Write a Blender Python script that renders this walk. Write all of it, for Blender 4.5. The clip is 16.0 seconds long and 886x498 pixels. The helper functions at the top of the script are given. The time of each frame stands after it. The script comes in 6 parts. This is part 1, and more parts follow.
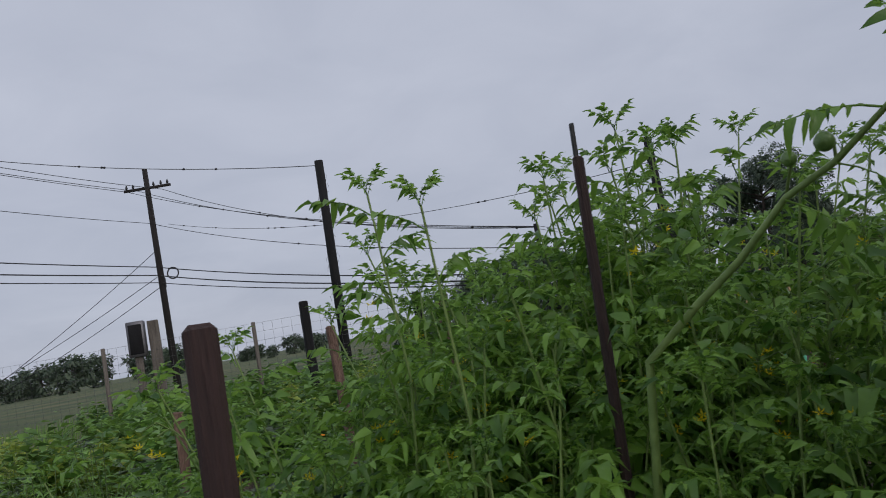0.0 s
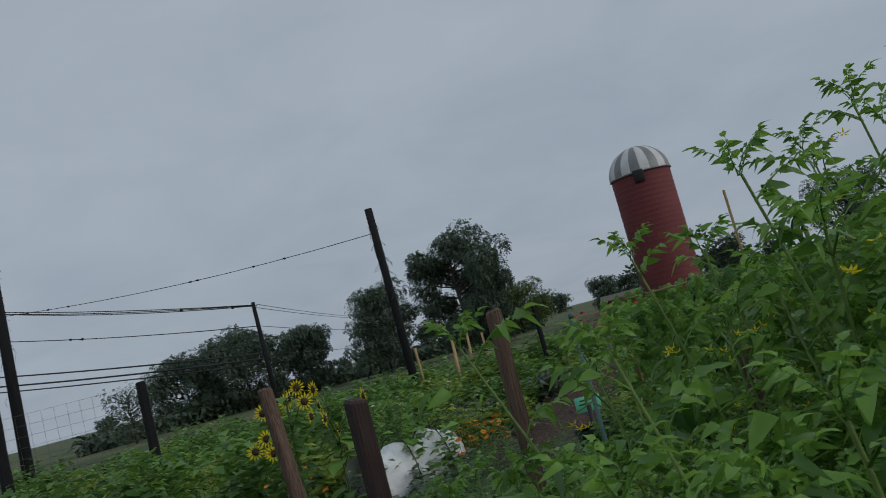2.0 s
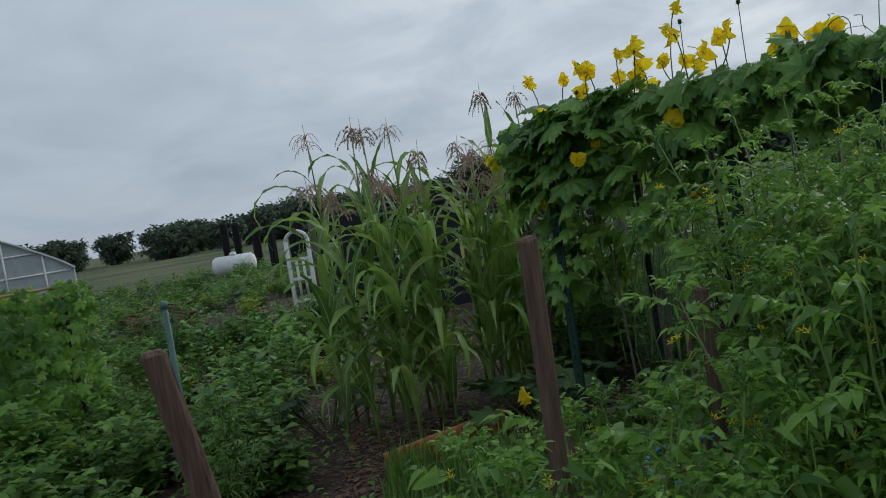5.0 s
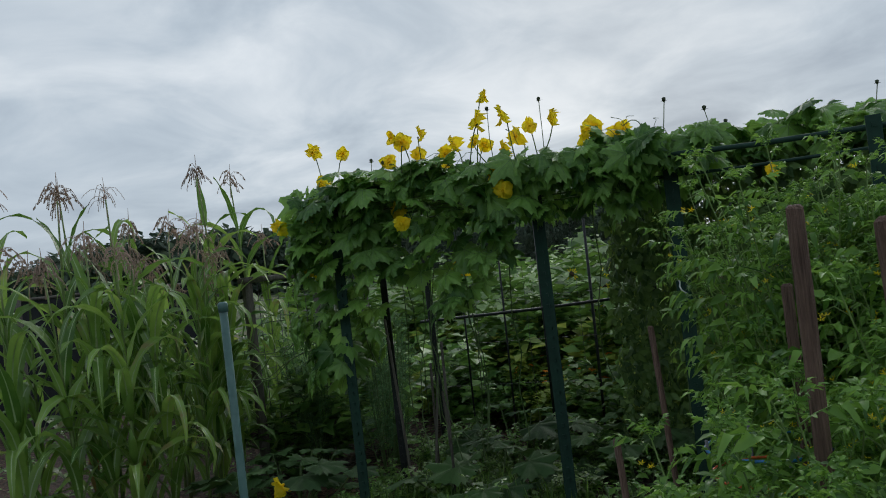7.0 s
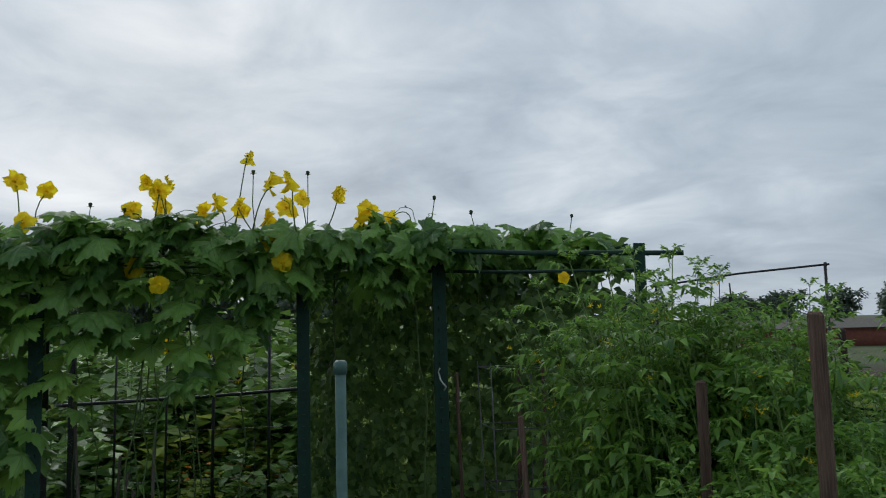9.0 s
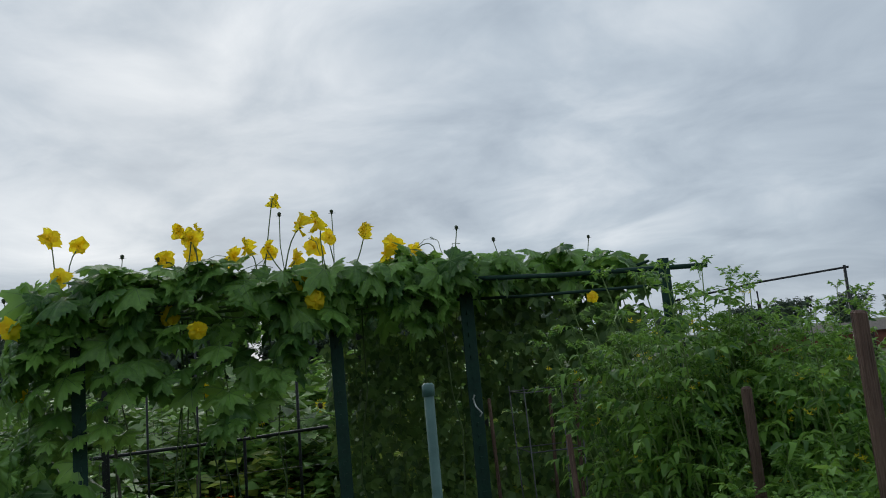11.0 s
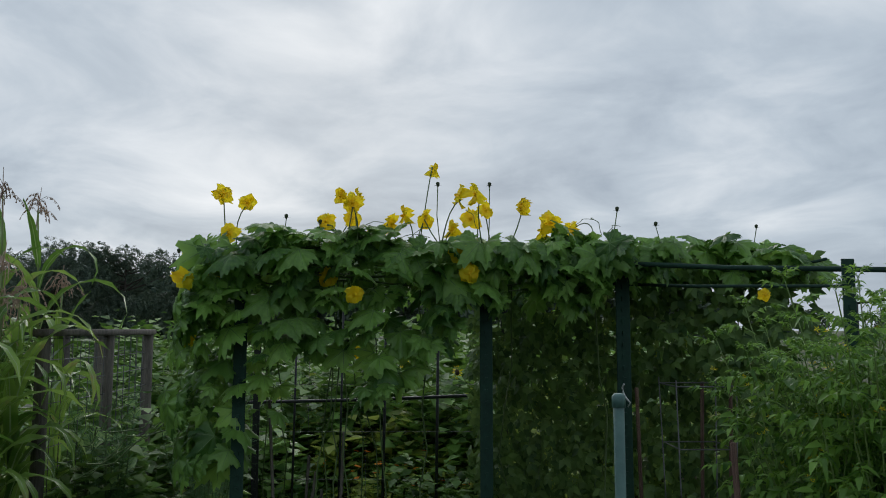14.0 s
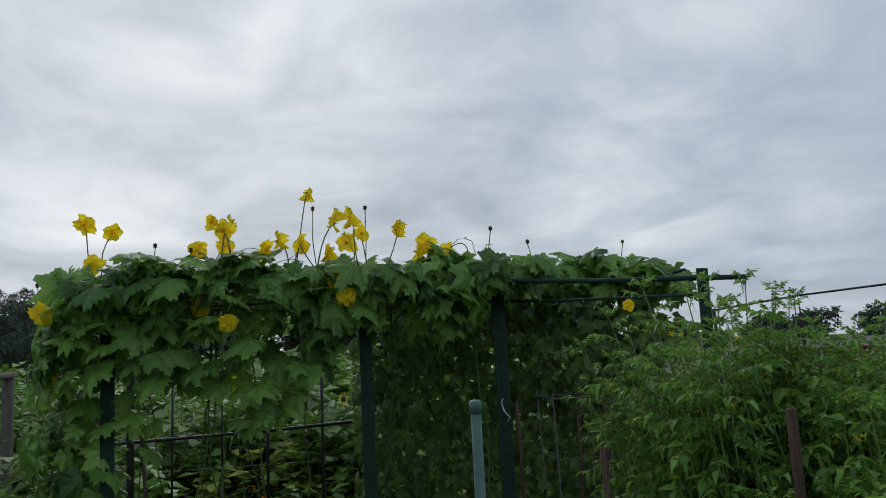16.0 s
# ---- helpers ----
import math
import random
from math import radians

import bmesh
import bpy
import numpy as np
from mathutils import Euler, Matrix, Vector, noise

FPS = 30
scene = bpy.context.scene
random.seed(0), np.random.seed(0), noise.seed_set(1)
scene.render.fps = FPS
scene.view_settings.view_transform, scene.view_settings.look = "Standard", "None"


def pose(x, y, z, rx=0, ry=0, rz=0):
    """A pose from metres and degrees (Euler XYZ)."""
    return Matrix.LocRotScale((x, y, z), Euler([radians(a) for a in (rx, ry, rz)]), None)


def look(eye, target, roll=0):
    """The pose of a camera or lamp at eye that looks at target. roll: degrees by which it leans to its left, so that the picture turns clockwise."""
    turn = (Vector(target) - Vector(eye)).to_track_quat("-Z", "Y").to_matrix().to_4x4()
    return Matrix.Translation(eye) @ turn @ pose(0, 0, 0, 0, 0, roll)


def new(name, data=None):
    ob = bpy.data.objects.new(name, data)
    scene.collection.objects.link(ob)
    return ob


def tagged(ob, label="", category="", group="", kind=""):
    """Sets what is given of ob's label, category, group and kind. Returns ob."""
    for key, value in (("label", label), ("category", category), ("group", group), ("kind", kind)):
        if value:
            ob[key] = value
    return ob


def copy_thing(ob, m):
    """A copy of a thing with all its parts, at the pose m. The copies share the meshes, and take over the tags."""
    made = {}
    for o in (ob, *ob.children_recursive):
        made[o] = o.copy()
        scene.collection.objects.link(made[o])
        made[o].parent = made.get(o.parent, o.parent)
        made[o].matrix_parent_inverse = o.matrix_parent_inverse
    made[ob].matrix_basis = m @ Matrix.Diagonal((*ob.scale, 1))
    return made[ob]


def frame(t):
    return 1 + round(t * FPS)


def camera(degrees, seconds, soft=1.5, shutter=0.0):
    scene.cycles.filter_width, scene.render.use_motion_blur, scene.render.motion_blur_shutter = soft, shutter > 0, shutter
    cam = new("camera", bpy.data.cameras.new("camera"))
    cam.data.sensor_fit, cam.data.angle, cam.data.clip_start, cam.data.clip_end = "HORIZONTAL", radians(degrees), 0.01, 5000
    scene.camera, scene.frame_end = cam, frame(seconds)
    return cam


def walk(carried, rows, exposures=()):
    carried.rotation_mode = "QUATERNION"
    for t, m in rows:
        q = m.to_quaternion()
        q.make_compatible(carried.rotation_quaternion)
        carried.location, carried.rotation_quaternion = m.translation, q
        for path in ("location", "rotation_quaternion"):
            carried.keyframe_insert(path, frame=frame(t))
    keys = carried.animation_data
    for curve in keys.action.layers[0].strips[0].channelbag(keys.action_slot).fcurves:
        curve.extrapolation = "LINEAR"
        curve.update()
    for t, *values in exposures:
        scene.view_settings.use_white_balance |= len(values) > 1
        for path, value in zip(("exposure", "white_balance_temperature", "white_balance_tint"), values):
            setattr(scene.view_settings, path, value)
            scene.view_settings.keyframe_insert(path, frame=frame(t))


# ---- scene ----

# ================= camera and walk =================
cam = camera(58.77, 16.0, soft=1.0, shutter=0.06)
ROWS = [
    (0.00, -0.096, 0.110, 1.417, 0.01, 5.35, 9.72),
    (0.50, -0.359, 0.198, 1.397, 1.82, 4.68, 11.65),
    (1.00, -0.632, 0.236, 1.447, -8.72, 1.91, 14.03),
    (1.50, -0.741, 0.580, 1.504, -10.38, 6.94, 17.21),
    (2.00, -0.857, 0.973, 1.481, -22.40, 6.55, 14.71),
    (2.50, -1.045, 1.140, 1.491, -29.38, 4.35, 12.87),
    (3.00, -1.166, 1.379, 1.491, -28.54, 3.43, 12.80),
    (3.30, -1.335, 1.452, 1.488, -39.71, 2.42, 9.67),
    (3.50, -1.393, 1.514, 1.487, -53.54, 3.57, 9.10),
    (3.60, -1.376, 1.565, 1.497, -57.12, 1.71, 8.54),
    (5.80, -1.538, 3.447, 1.606, -103.03, -0.79, 9.39),
    (6.00, -1.424, 3.618, 1.568, -105.02, -0.52, 8.17),
    (6.50, -1.193, 4.028, 1.496, -120.52, -0.27, 6.89),
    (7.00, -0.938, 3.978, 1.480, -125.46, 1.12, 6.68),
    (7.50, -0.610, 4.242, 1.496, -132.00, 4.01, 5.13),
    (8.00, -0.338, 4.382, 1.497, -139.27, 1.55, 3.01),
    (8.50, -0.049, 4.428, 1.472, -149.66, 2.66, -1.70),
    (9.00, 0.058, 4.504, 1.506, -158.97, 5.55, 1.46),
    (9.20, 0.101, 4.544, 1.505, -162.39, 5.79, 3.00),
    (11.30, 0.146, 4.613, 1.495, -156.87, 8.17, 6.07),
    (11.50, 0.148, 4.606, 1.504, -155.67, 8.06, 6.60),
    (12.00, 0.159, 4.613, 1.504, -154.67, 7.69, 7.54),
    (12.50, 0.206, 4.592, 1.546, -153.54, 7.40, 6.47),
    (13.00, 0.258, 4.595, 1.550, -149.66, 6.31, 1.64),
    (13.50, 0.259, 4.594, 1.549, -148.45, 5.71, 0.35),
    (14.00, 0.254, 4.594, 1.552, -149.06, 5.88, -0.08),
    (14.50, 0.248, 4.594, 1.552, -152.34, 6.33, 0.60),
    (15.00, 0.235, 4.595, 1.555, -153.94, 6.98, 0.94),
    (15.50, 0.227, 4.586, 1.559, -155.02, 7.55, 1.62),
    (16.00, 0.201, 4.588, 1.531, -156.97, 7.57, 2.88),
]
walk(cam, [(r[0], pose(r[1], r[2], r[3], 90 + r[5], r[6], r[4])) for r in ROWS],
     exposures=[(0.0, 0.05, 6650, 20), (1.0, 0.0, 6560, 15), (1.5, -0.05, 6520, 12), (2.0, -0.32, 6500, 10), (2.5, -0.2, 6500, 10), (3.0, -0.12, 6500, 10), (3.5, -0.05, 6500, 10), (6.0, 0.0, 6450, 9), (16.0, 0.0, 6500, 10)])

# ================= sky and light =================
SUN_DIR = Vector((0.60, -0.72, 0.36)).normalized()
world = bpy.data.worlds.new("overcast_sky")
scene.world = world
world.use_nodes = True
wn, wl = world.node_tree.nodes, world.node_tree.links
wn.clear()


def wnode(kind, **inputs):
    n = wn.new(kind)
    for k, v in inputs.items():
        n.inputs[k.replace("_", " ")].default_value = v
    return n


def build_sky():
    out, back = wn.new("ShaderNodeOutputWorld"), wn.new("ShaderNodeBackground")
    tc = wn.new("ShaderNodeTexCoord")
    sky = wn.new("ShaderNodeTexSky")
    sky.sky_type, sky.sun_disc = "NISHITA", False
    sky.sun_elevation = math.asin(SUN_DIR.z)
    sky.sun_rotation = math.atan2(SUN_DIR.x, SUN_DIR.y)
    # cloud sheet: the direction laid on a flat layer, so that clouds crowd towards the horizon
    sep = wn.new("ShaderNodeSeparateXYZ")
    wl.new(tc.outputs["Generated"], sep.inputs[0])
    zz = wn.new("ShaderNodeMath"); zz.operation = "ADD"; zz.inputs[1].default_value = 0.22
    mz = wn.new("ShaderNodeMath"); mz.operation = "MAXIMUM"; mz.inputs[1].default_value = 0.0
    wl.new(sep.outputs["Z"], mz.inputs[0]); wl.new(mz.outputs[0], zz.inputs[0])
    dx = wn.new("ShaderNodeMath"); dx.operation = "DIVIDE"
    dy = wn.new("ShaderNodeMath"); dy.operation = "DIVIDE"
    wl.new(sep.outputs["X"], dx.inputs[0]); wl.new(zz.outputs[0], dx.inputs[1])
    wl.new(sep.outputs["Y"], dy.inputs[0]); wl.new(zz.outputs[0], dy.inputs[1])
    com = wn.new("ShaderNodeCombineXYZ")
    wl.new(dx.outputs[0], com.inputs[0]); wl.new(dy.outputs[0], com.inputs[1])
    big = wnode("ShaderNodeTexNoise", Scale=0.75, Detail=3.0, Roughness=0.5, Distortion=0.3)
    fine = wnode("ShaderNodeTexNoise", Scale=2.1, Detail=6.0, Roughness=0.55, Distortion=0.5)
    wl.new(com.outputs[0], big.inputs["Vector"]); wl.new(com.outputs[0], fine.inputs["Vector"])
    # brighter round the hidden sun
    dot = wn.new("ShaderNodeVectorMath"); dot.operation = "DOT_PRODUCT"
    dot.inputs[1].default_value = SUN_DIR
    wl.new(tc.outputs["Generated"], dot.inputs[0])
    glow = wn.new("ShaderNodeMapRange")
    for k, v in zip((1, 2, 3, 4), (0.1, 1.0, 0.0, 1.0)):
        glow.inputs[k].default_value = v
    wl.new(dot.outputs["Value"], glow.inputs[0])
    gp = wn.new("ShaderNodeMath"); gp.operation = "POWER"; gp.inputs[1].default_value = 2.2
    wl.new(glow.outputs[0], gp.inputs[0])
    # cloud value
    mixn = wn.new("ShaderNodeMix"); mixn.inputs[0].default_value = 0.55
    wl.new(big.outputs[0], mixn.inputs[2]); wl.new(fine.outputs[0], mixn.inputs[3])
    cen = wn.new("ShaderNodeMath"); cen.operation = "SUBTRACT"; cen.inputs[1].default_value = 0.5
    wl.new(mixn.outputs[0], cen.inputs[0])
    amp = wn.new("ShaderNodeMapRange")
    for k, v in zip((1, 2, 3, 4), (0.0, 0.7, 0.55, 2.7)):
        amp.inputs[k].default_value = v
    wl.new(gp.outputs[0], amp.inputs[0])
    var = wn.new("ShaderNodeMath"); var.operation = "MULTIPLY"
    wl.new(cen.outputs[0], var.inputs[0]); wl.new(amp.outputs[0], var.inputs[1])
    bri = wn.new("ShaderNodeMath"); bri.operation = "MULTIPLY_ADD"
    bri.inputs[1].default_value = 0.265; bri.inputs[2].default_value = 0.29
    wl.new(gp.outputs[0], bri.inputs[0])
    tot = wn.new("ShaderNodeMath"); tot.operation = "ADD"
    low = wn.new("ShaderNodeMapRange")
    for k, v in zip((1, 2, 3, 4), (0.0, 0.26, -0.09, 0.03)):
        low.inputs[k].default_value = v
    wl.new(sep.outputs["Z"], low.inputs[0])
    tot2 = wn.new("ShaderNodeMath"); tot2.operation = "ADD"
    wl.new(bri.outputs[0], tot2.inputs[0]); wl.new(low.outputs[0], tot2.inputs[1])
    wl.new(tot2.outputs[0], tot.inputs[0]); wl.new(var.outputs[0], tot.inputs[1])
    ramp = wn.new("ShaderNodeValToRGB")
    ramp.color_ramp.elements[0].position, ramp.color_ramp.elements[0].color = 0.0, (0.275, 0.335, 0.415, 1)
    ramp.color_ramp.elements[1].position, ramp.color_ramp.elements[1].color = 1.0, (0.80, 0.84, 0.88, 1)
    e = ramp.color_ramp.elements.new(0.45); e.color = (0.47, 0.54, 0.615, 1)
    wl.new(tot.outputs[0], ramp.inputs[0])
    mix = wn.new("ShaderNodeMix"); mix.data_type = "RGBA"; mix.blend_type = "ADD"; mix.inputs[0].default_value = 0.004
    wl.new(ramp.outputs[0], mix.inputs[6]); wl.new(sky.outputs[0], mix.inputs[7])
    wl.new(mix.outputs[2], back.inputs[0])
    back.inputs[1].default_value = 1.0
    wl.new(back.outputs[0], out.inputs[0])


build_sky()
sun = new("sun", bpy.data.lights.new("sun", "SUN"))
sun.data.energy, sun.data.angle, sun.data.color = 1.1, radians(50), (1.0, 0.97, 0.92)
sun.matrix_world = look(SUN_DIR * 50, (0, 0, 0))

# ================= materials =================


def material(name):
    m = bpy.data.materials.new(name)
    m.use_nodes = True
    n, l = m.node_tree.nodes, m.node_tree.links
    return m, n, l, n["Principled BSDF"]


def surface(name, dark, light, rough=0.8, scale=6.0, bump=0.3, grain=60.0, stretch=(1, 1, 1), metal=0.0, per_object=0.0, stains=None):
    """A worn surface: two colours by coarse and fine noise, and relief from the fine one."""
    m, n, l, b = material(name)
    tc, mp = n.new("ShaderNodeTexCoord"), n.new("ShaderNodeMapping")
    mp.inputs["Scale"].default_value = stretch
    l.new(tc.outputs["Object"], mp.inputs[0])
    a, f = n.new("ShaderNodeTexNoise"), n.new("ShaderNodeTexNoise")
    a.inputs["Scale"].default_value, a.inputs["Detail"].default_value = scale, 5.0
    f.inputs["Scale"].default_value, f.inputs["Detail"].default_value = grain, 4.0
    l.new(mp.outputs[0], a.inputs[0]); l.new(mp.outputs[0], f.inputs[0])
    mx = n.new("ShaderNodeMix"); mx.inputs[0].default_value = 0.45
    l.new(a.outputs[0], mx.inputs[2]); l.new(f.outputs[0], mx.inputs[3])
    r = n.new("ShaderNodeValToRGB")
    r.color_ramp.elements[0].position, r.color_ramp.elements[0].color = 0.34, (*dark, 1)
    r.color_ramp.elements[1].position, r.color_ramp.elements[1].color = 0.66, (*light, 1)
    if stains:
        e = r.color_ramp.elements.new(0.8); e.color = (*stains, 1)
    l.new(mx.outputs[0], r.inputs[0])
    col = r.outputs[0]
    if per_object:
        oi, hs, mr = n.new("ShaderNodeObjectInfo"), n.new("ShaderNodeHueSaturation"), n.new("ShaderNodeMapRange")
        mr.inputs[3].default_value, mr.inputs[4].default_value = 1 - per_object, 1 + per_object
        l.new(oi.outputs["Random"], mr.inputs[0]); l.new(mr.outputs[0], hs.inputs["Value"]); l.new(col, hs.inputs["Color"])
        col = hs.outputs[0]
    l.new(col, b.inputs["Base Color"])
    b.inputs["Roughness"].default_value, b.inputs["Metallic"].default_value = rough, metal
    bp = n.new("ShaderNodeBump")
    bp.inputs["Strength"].default_value, bp.inputs["Distance"].default_value = bump, 0.01
    l.new(f.outputs[0], bp.inputs["Height"]); l.new(bp.outputs[0], b.inputs["Normal"])
    return m


def leafy(name, dark, light, rough=0.5, through_light=0.3, spread=0.25, scale=9.0, tip=None, hue=0.485, back=1.5):
    """A thin leaf: diffuse and see-through halves, colour varied from leaf to leaf and by blotches."""
    m, n, l, b = material(name)
    tc, no = n.new("ShaderNodeTexCoord"), n.new("ShaderNodeTexNoise")
    no.inputs["Scale"].default_value, no.inputs["Detail"].default_value = scale, 4.0
    l.new(tc.outputs["Object"], no.inputs[0])
    ge, oi = n.new("ShaderNodeNewGeometry"), n.new("ShaderNodeObjectInfo")
    ad = n.new("ShaderNodeMath"); ad.operation = "ADD"
    l.new(ge.outputs["Random Per Island"], ad.inputs[0]); l.new(oi.outputs["Random"], ad.inputs[1])
    fr = n.new("ShaderNodeMath"); fr.operation = "FRACT"; l.new(ad.outputs[0], fr.inputs[0])
    mx = n.new("ShaderNodeMix"); mx.inputs[0].default_value = 0.5
    l.new(no.outputs[0], mx.inputs[2]); l.new(fr.outputs[0], mx.inputs[3])
    r = n.new("ShaderNodeValToRGB")
    r.color_ramp.elements[0].position, r.color_ramp.elements[0].color = 0.22, (*dark, 1)
    r.color_ramp.elements[1].position, r.color_ramp.elements[1].color = 0.72, (*light, 1)
    if tip:
        e = r.color_ramp.elements.new(0.80); e.color = (*tip, 1)
    l.new(mx.outputs[0], r.inputs[0])
    l.new(r.outputs[0], b.inputs["Base Color"])
    b.inputs["Roughness"].default_value = rough
    b.inputs["Specular IOR Level"].default_value = 0.45
    bp = n.new("ShaderNodeBump"); bp.inputs["Strength"].default_value, bp.inputs["Distance"].default_value = 0.35, 0.004
    n2 = n.new("ShaderNodeTexNoise"); n2.inputs["Scale"].default_value = scale * 8
    l.new(tc.outputs["Object"], n2.inputs[0]); l.new(n2.outputs[0], bp.inputs["Height"]); l.new(bp.outputs[0], b.inputs["Normal"])
    tr, ms = n.new("ShaderNodeBsdfTranslucent"), n.new("ShaderNodeMixShader")
    hs = n.new("ShaderNodeHueSaturation"); hs.inputs["Value"].default_value = back
    hs.inputs["Hue"].default_value = hue
    l.new(r.outputs[0], hs.inputs["Color"]); l.new(hs.outputs[0], tr.inputs[0])
    ms.inputs[0].default_value = through_light
    l.new(b.outputs[0], ms.inputs[1]); l.new(tr.outputs[0], ms.inputs[2])
    l.new(ms.outputs[0], n["Material Output"].inputs[0])
    return m


def ground_material():
    """Soil, wood-chip mulch and short grass, mixed by where the beds, paths and fields lie."""
    m, n, l, b = material("soil_and_grass")
    tc = n.new("ShaderNodeTexCoord")
    sp = n.new("ShaderNodeSeparateXYZ"); l.new(tc.outputs["Object"], sp.inputs[0])
    ln = n.new("ShaderNodeVectorMath"); ln.operation = "LENGTH"; l.new(tc.outputs["Object"], ln.inputs[0])
    wob = n.new("ShaderNodeTexNoise"); wob.inputs["Scale"].default_value = 0.25; l.new(tc.outputs["Object"], wob.inputs[0])
    ad = n.new("ShaderNodeMath"); ad.operation = "MULTIPLY_ADD"; ad.inputs[1].default_value = 10.0
    l.new(wob.outputs[0], ad.inputs[0]); l.new(ln.outputs["Value"], ad.inputs[2])
    far = n.new("ShaderNodeMapRange")
    for k, v in zip((1, 2, 3, 4), (24.0, 30.0, 0.0, 1.0)):
        far.inputs[k].default_value = v
    l.new(ad.outputs[0], far.inputs[0])
    vo = n.new("ShaderNodeTexVoronoi"); vo.inputs["Scale"].default_value = 34.0
    l.new(tc.outputs["Object"], vo.inputs[0])
    soil = n.new("ShaderNodeValToRGB")
    soil.color_ramp.elements[0].color, soil.color_ramp.elements[1].color = (0.02, 0.013, 0.010, 1), (0.12, 0.07, 0.048, 1)
    e = soil.color_ramp.elements.new(0.55); e.color = (0.055, 0.032, 0.022, 1)
    sx = n.new("ShaderNodeSeparateColor"); l.new(vo.outputs["Color"], sx.inputs[0]); l.new(sx.outputs[0], soil.inputs[0])
    gn = n.new("ShaderNodeTexNoise"); gn.inputs["Scale"].default_value, gn.inputs["Detail"].default_value = 0.12, 8.0
    l.new(tc.outputs["Object"], gn.inputs[0])
    gr = n.new("ShaderNodeValToRGB")
    gr.color_ramp.elements[0].position, gr.color_ramp.elements[0].color = 0.35, (0.04, 0.07, 0.024, 1)
    gr.color_ramp.elements[1].position, gr.color_ramp.elements[1].color = 0.68, (0.14, 0.135, 0.06, 1)
    e = gr.color_ramp.elements.new(0.5); e.color = (0.08, 0.105, 0.038, 1)
    l.new(gn.outputs[0], gr.inputs[0])
    mx = n.new("ShaderNodeMix"); mx.data_type = "RGBA"
    l.new(far.outputs[0], mx.inputs[0]); l.new(soil.outputs[0], mx.inputs[6]); l.new(gr.outputs[0], mx.inputs[7])
    l.new(mx.outputs[2], b.inputs["Base Color"])
    b.inputs["Roughness"].default_value = 0.95
    bp = n.new("ShaderNodeBump"); bp.inputs["Strength"].default_value, bp.inputs["Distance"].default_value = 0.9, 0.02
    l.new(vo.outputs["Distance"], bp.inputs["Height"]); l.new(bp.outputs[0], b.inputs["Normal"])
    return m


GROUND = ground_material()
TOMATO = leafy("tomato_leaf", (0.040, 0.125, 0.017), (0.22, 0.41, 0.07), rough=0.36, through_light=0.4)
TOMATO_STEM = surface("tomato_stem", (0.12, 0.20, 0.05), (0.22, 0.32, 0.09), rough=0.6)
LUFFA = leafy("luffa_leaf", (0.036, 0.115, 0.022), (0.21, 0.40, 0.078), rough=0.36, through_light=0.34, spread=0.4)
LUFFA_VEIN = surface("leaf_vein", (0.09, 0.18, 0.05), (0.15, 0.26, 0.08), rough=0.55, bump=0.1)
SQUASH_LEAF = leafy("squash_leaf", (0.03, 0.075, 0.022), (0.07, 0.15, 0.04), rough=0.75, through_light=0.2)
BEAN = leafy("bean_leaf", (0.042, 0.098, 0.025), (0.16, 0.27, 0.068), rough=0.55, through_light=0.2)
CORN_RIB = surface("corn_midrib", (0.30, 0.42, 0.18), (0.45, 0.56, 0.28), rough=0.5, bump=0.1)
CORN = leafy("corn_leaf", (0.07, 0.17, 0.028), (0.25, 0.41, 0.085), rough=0.3, through_light=0.42, tip=(0.33, 0.30, 0.12))
CORN_STALK = surface("corn_stalk", (0.13, 0.20, 0.06), (0.24, 0.30, 0.10), rough=0.5, stretch=(6, 6, 1))
TASSEL = surface("corn_tassel", (0.30, 0.20, 0.15), (0.55, 0.40, 0.31), rough=0.8, per_object=0.2)
HUSK = surface("dry_husk", (0.30, 0.17, 0.06), (0.46, 0.28, 0.11), rough=0.8, stretch=(8, 8, 1))
WEED = leafy("weed_leaf", (0.035, 0.10, 0.02), (0.16, 0.31, 0.056), rough=0.6, through_light=0.3)
WEED_YELLOW = leafy("yellowing_leaf", (0.12, 0.22, 0.035), (0.34, 0.42, 0.08), rough=0.5, through_light=0.45)
WEED_GREY = leafy("grey_green_leaf", (0.07, 0.11, 0.07), (0.16, 0.21, 0.14), rough=0.6, through_light=0.2)
FEATHER = leafy("feathery_leaf", (0.06, 0.14, 0.05), (0.12, 0.24, 0.10), rough=0.7, through_light=0.3)
# TREE and WOODLAND: distance haze is put into the leaf colour, paler and bluer
TREE = leafy("hazed_tree_leaf", (0.040, 0.068, 0.050), (0.095, 0.135, 0.085), rough=0.7, through_light=0.2, scale=0.6)
WOODLAND = leafy("hazed_woodland_leaf", (0.045, 0.075, 0.055), (0.10, 0.14, 0.085), rough=0.8, through_light=0.2, scale=0.3)
TREE_LIGHT = leafy("light_tree_leaf", (0.05, 0.085, 0.022), (0.11, 0.16, 0.045), rough=0.7, through_light=0.2, scale=0.6)
BARK = surface("bark", (0.03, 0.024, 0.02), (0.09, 0.075, 0.06), rough=0.95, scale=4, bump=0.8, stretch=(1, 1, 0.2))
PETAL = leafy("yellow_petal", (0.90, 0.66, 0.012), (0.97, 0.80, 0.03), rough=0.6, through_light=0.5, scale=30, hue=0.5, back=1.1)
ORANGE_PETAL = leafy("orange_petal", (0.70, 0.20, 0.01), (0.85, 0.36, 0.02), rough=0.6, through_light=0.3)
RED_PETAL = leafy("red_petal", (0.45, 0.05, 0.03), (0.62, 0.10, 0.06), rough=0.6, through_light=0.3)
WHITE_PETAL = leafy("white_petal", (0.6, 0.6, 0.55), (0.8, 0.8, 0.75), rough=0.6, through_light=0.3)
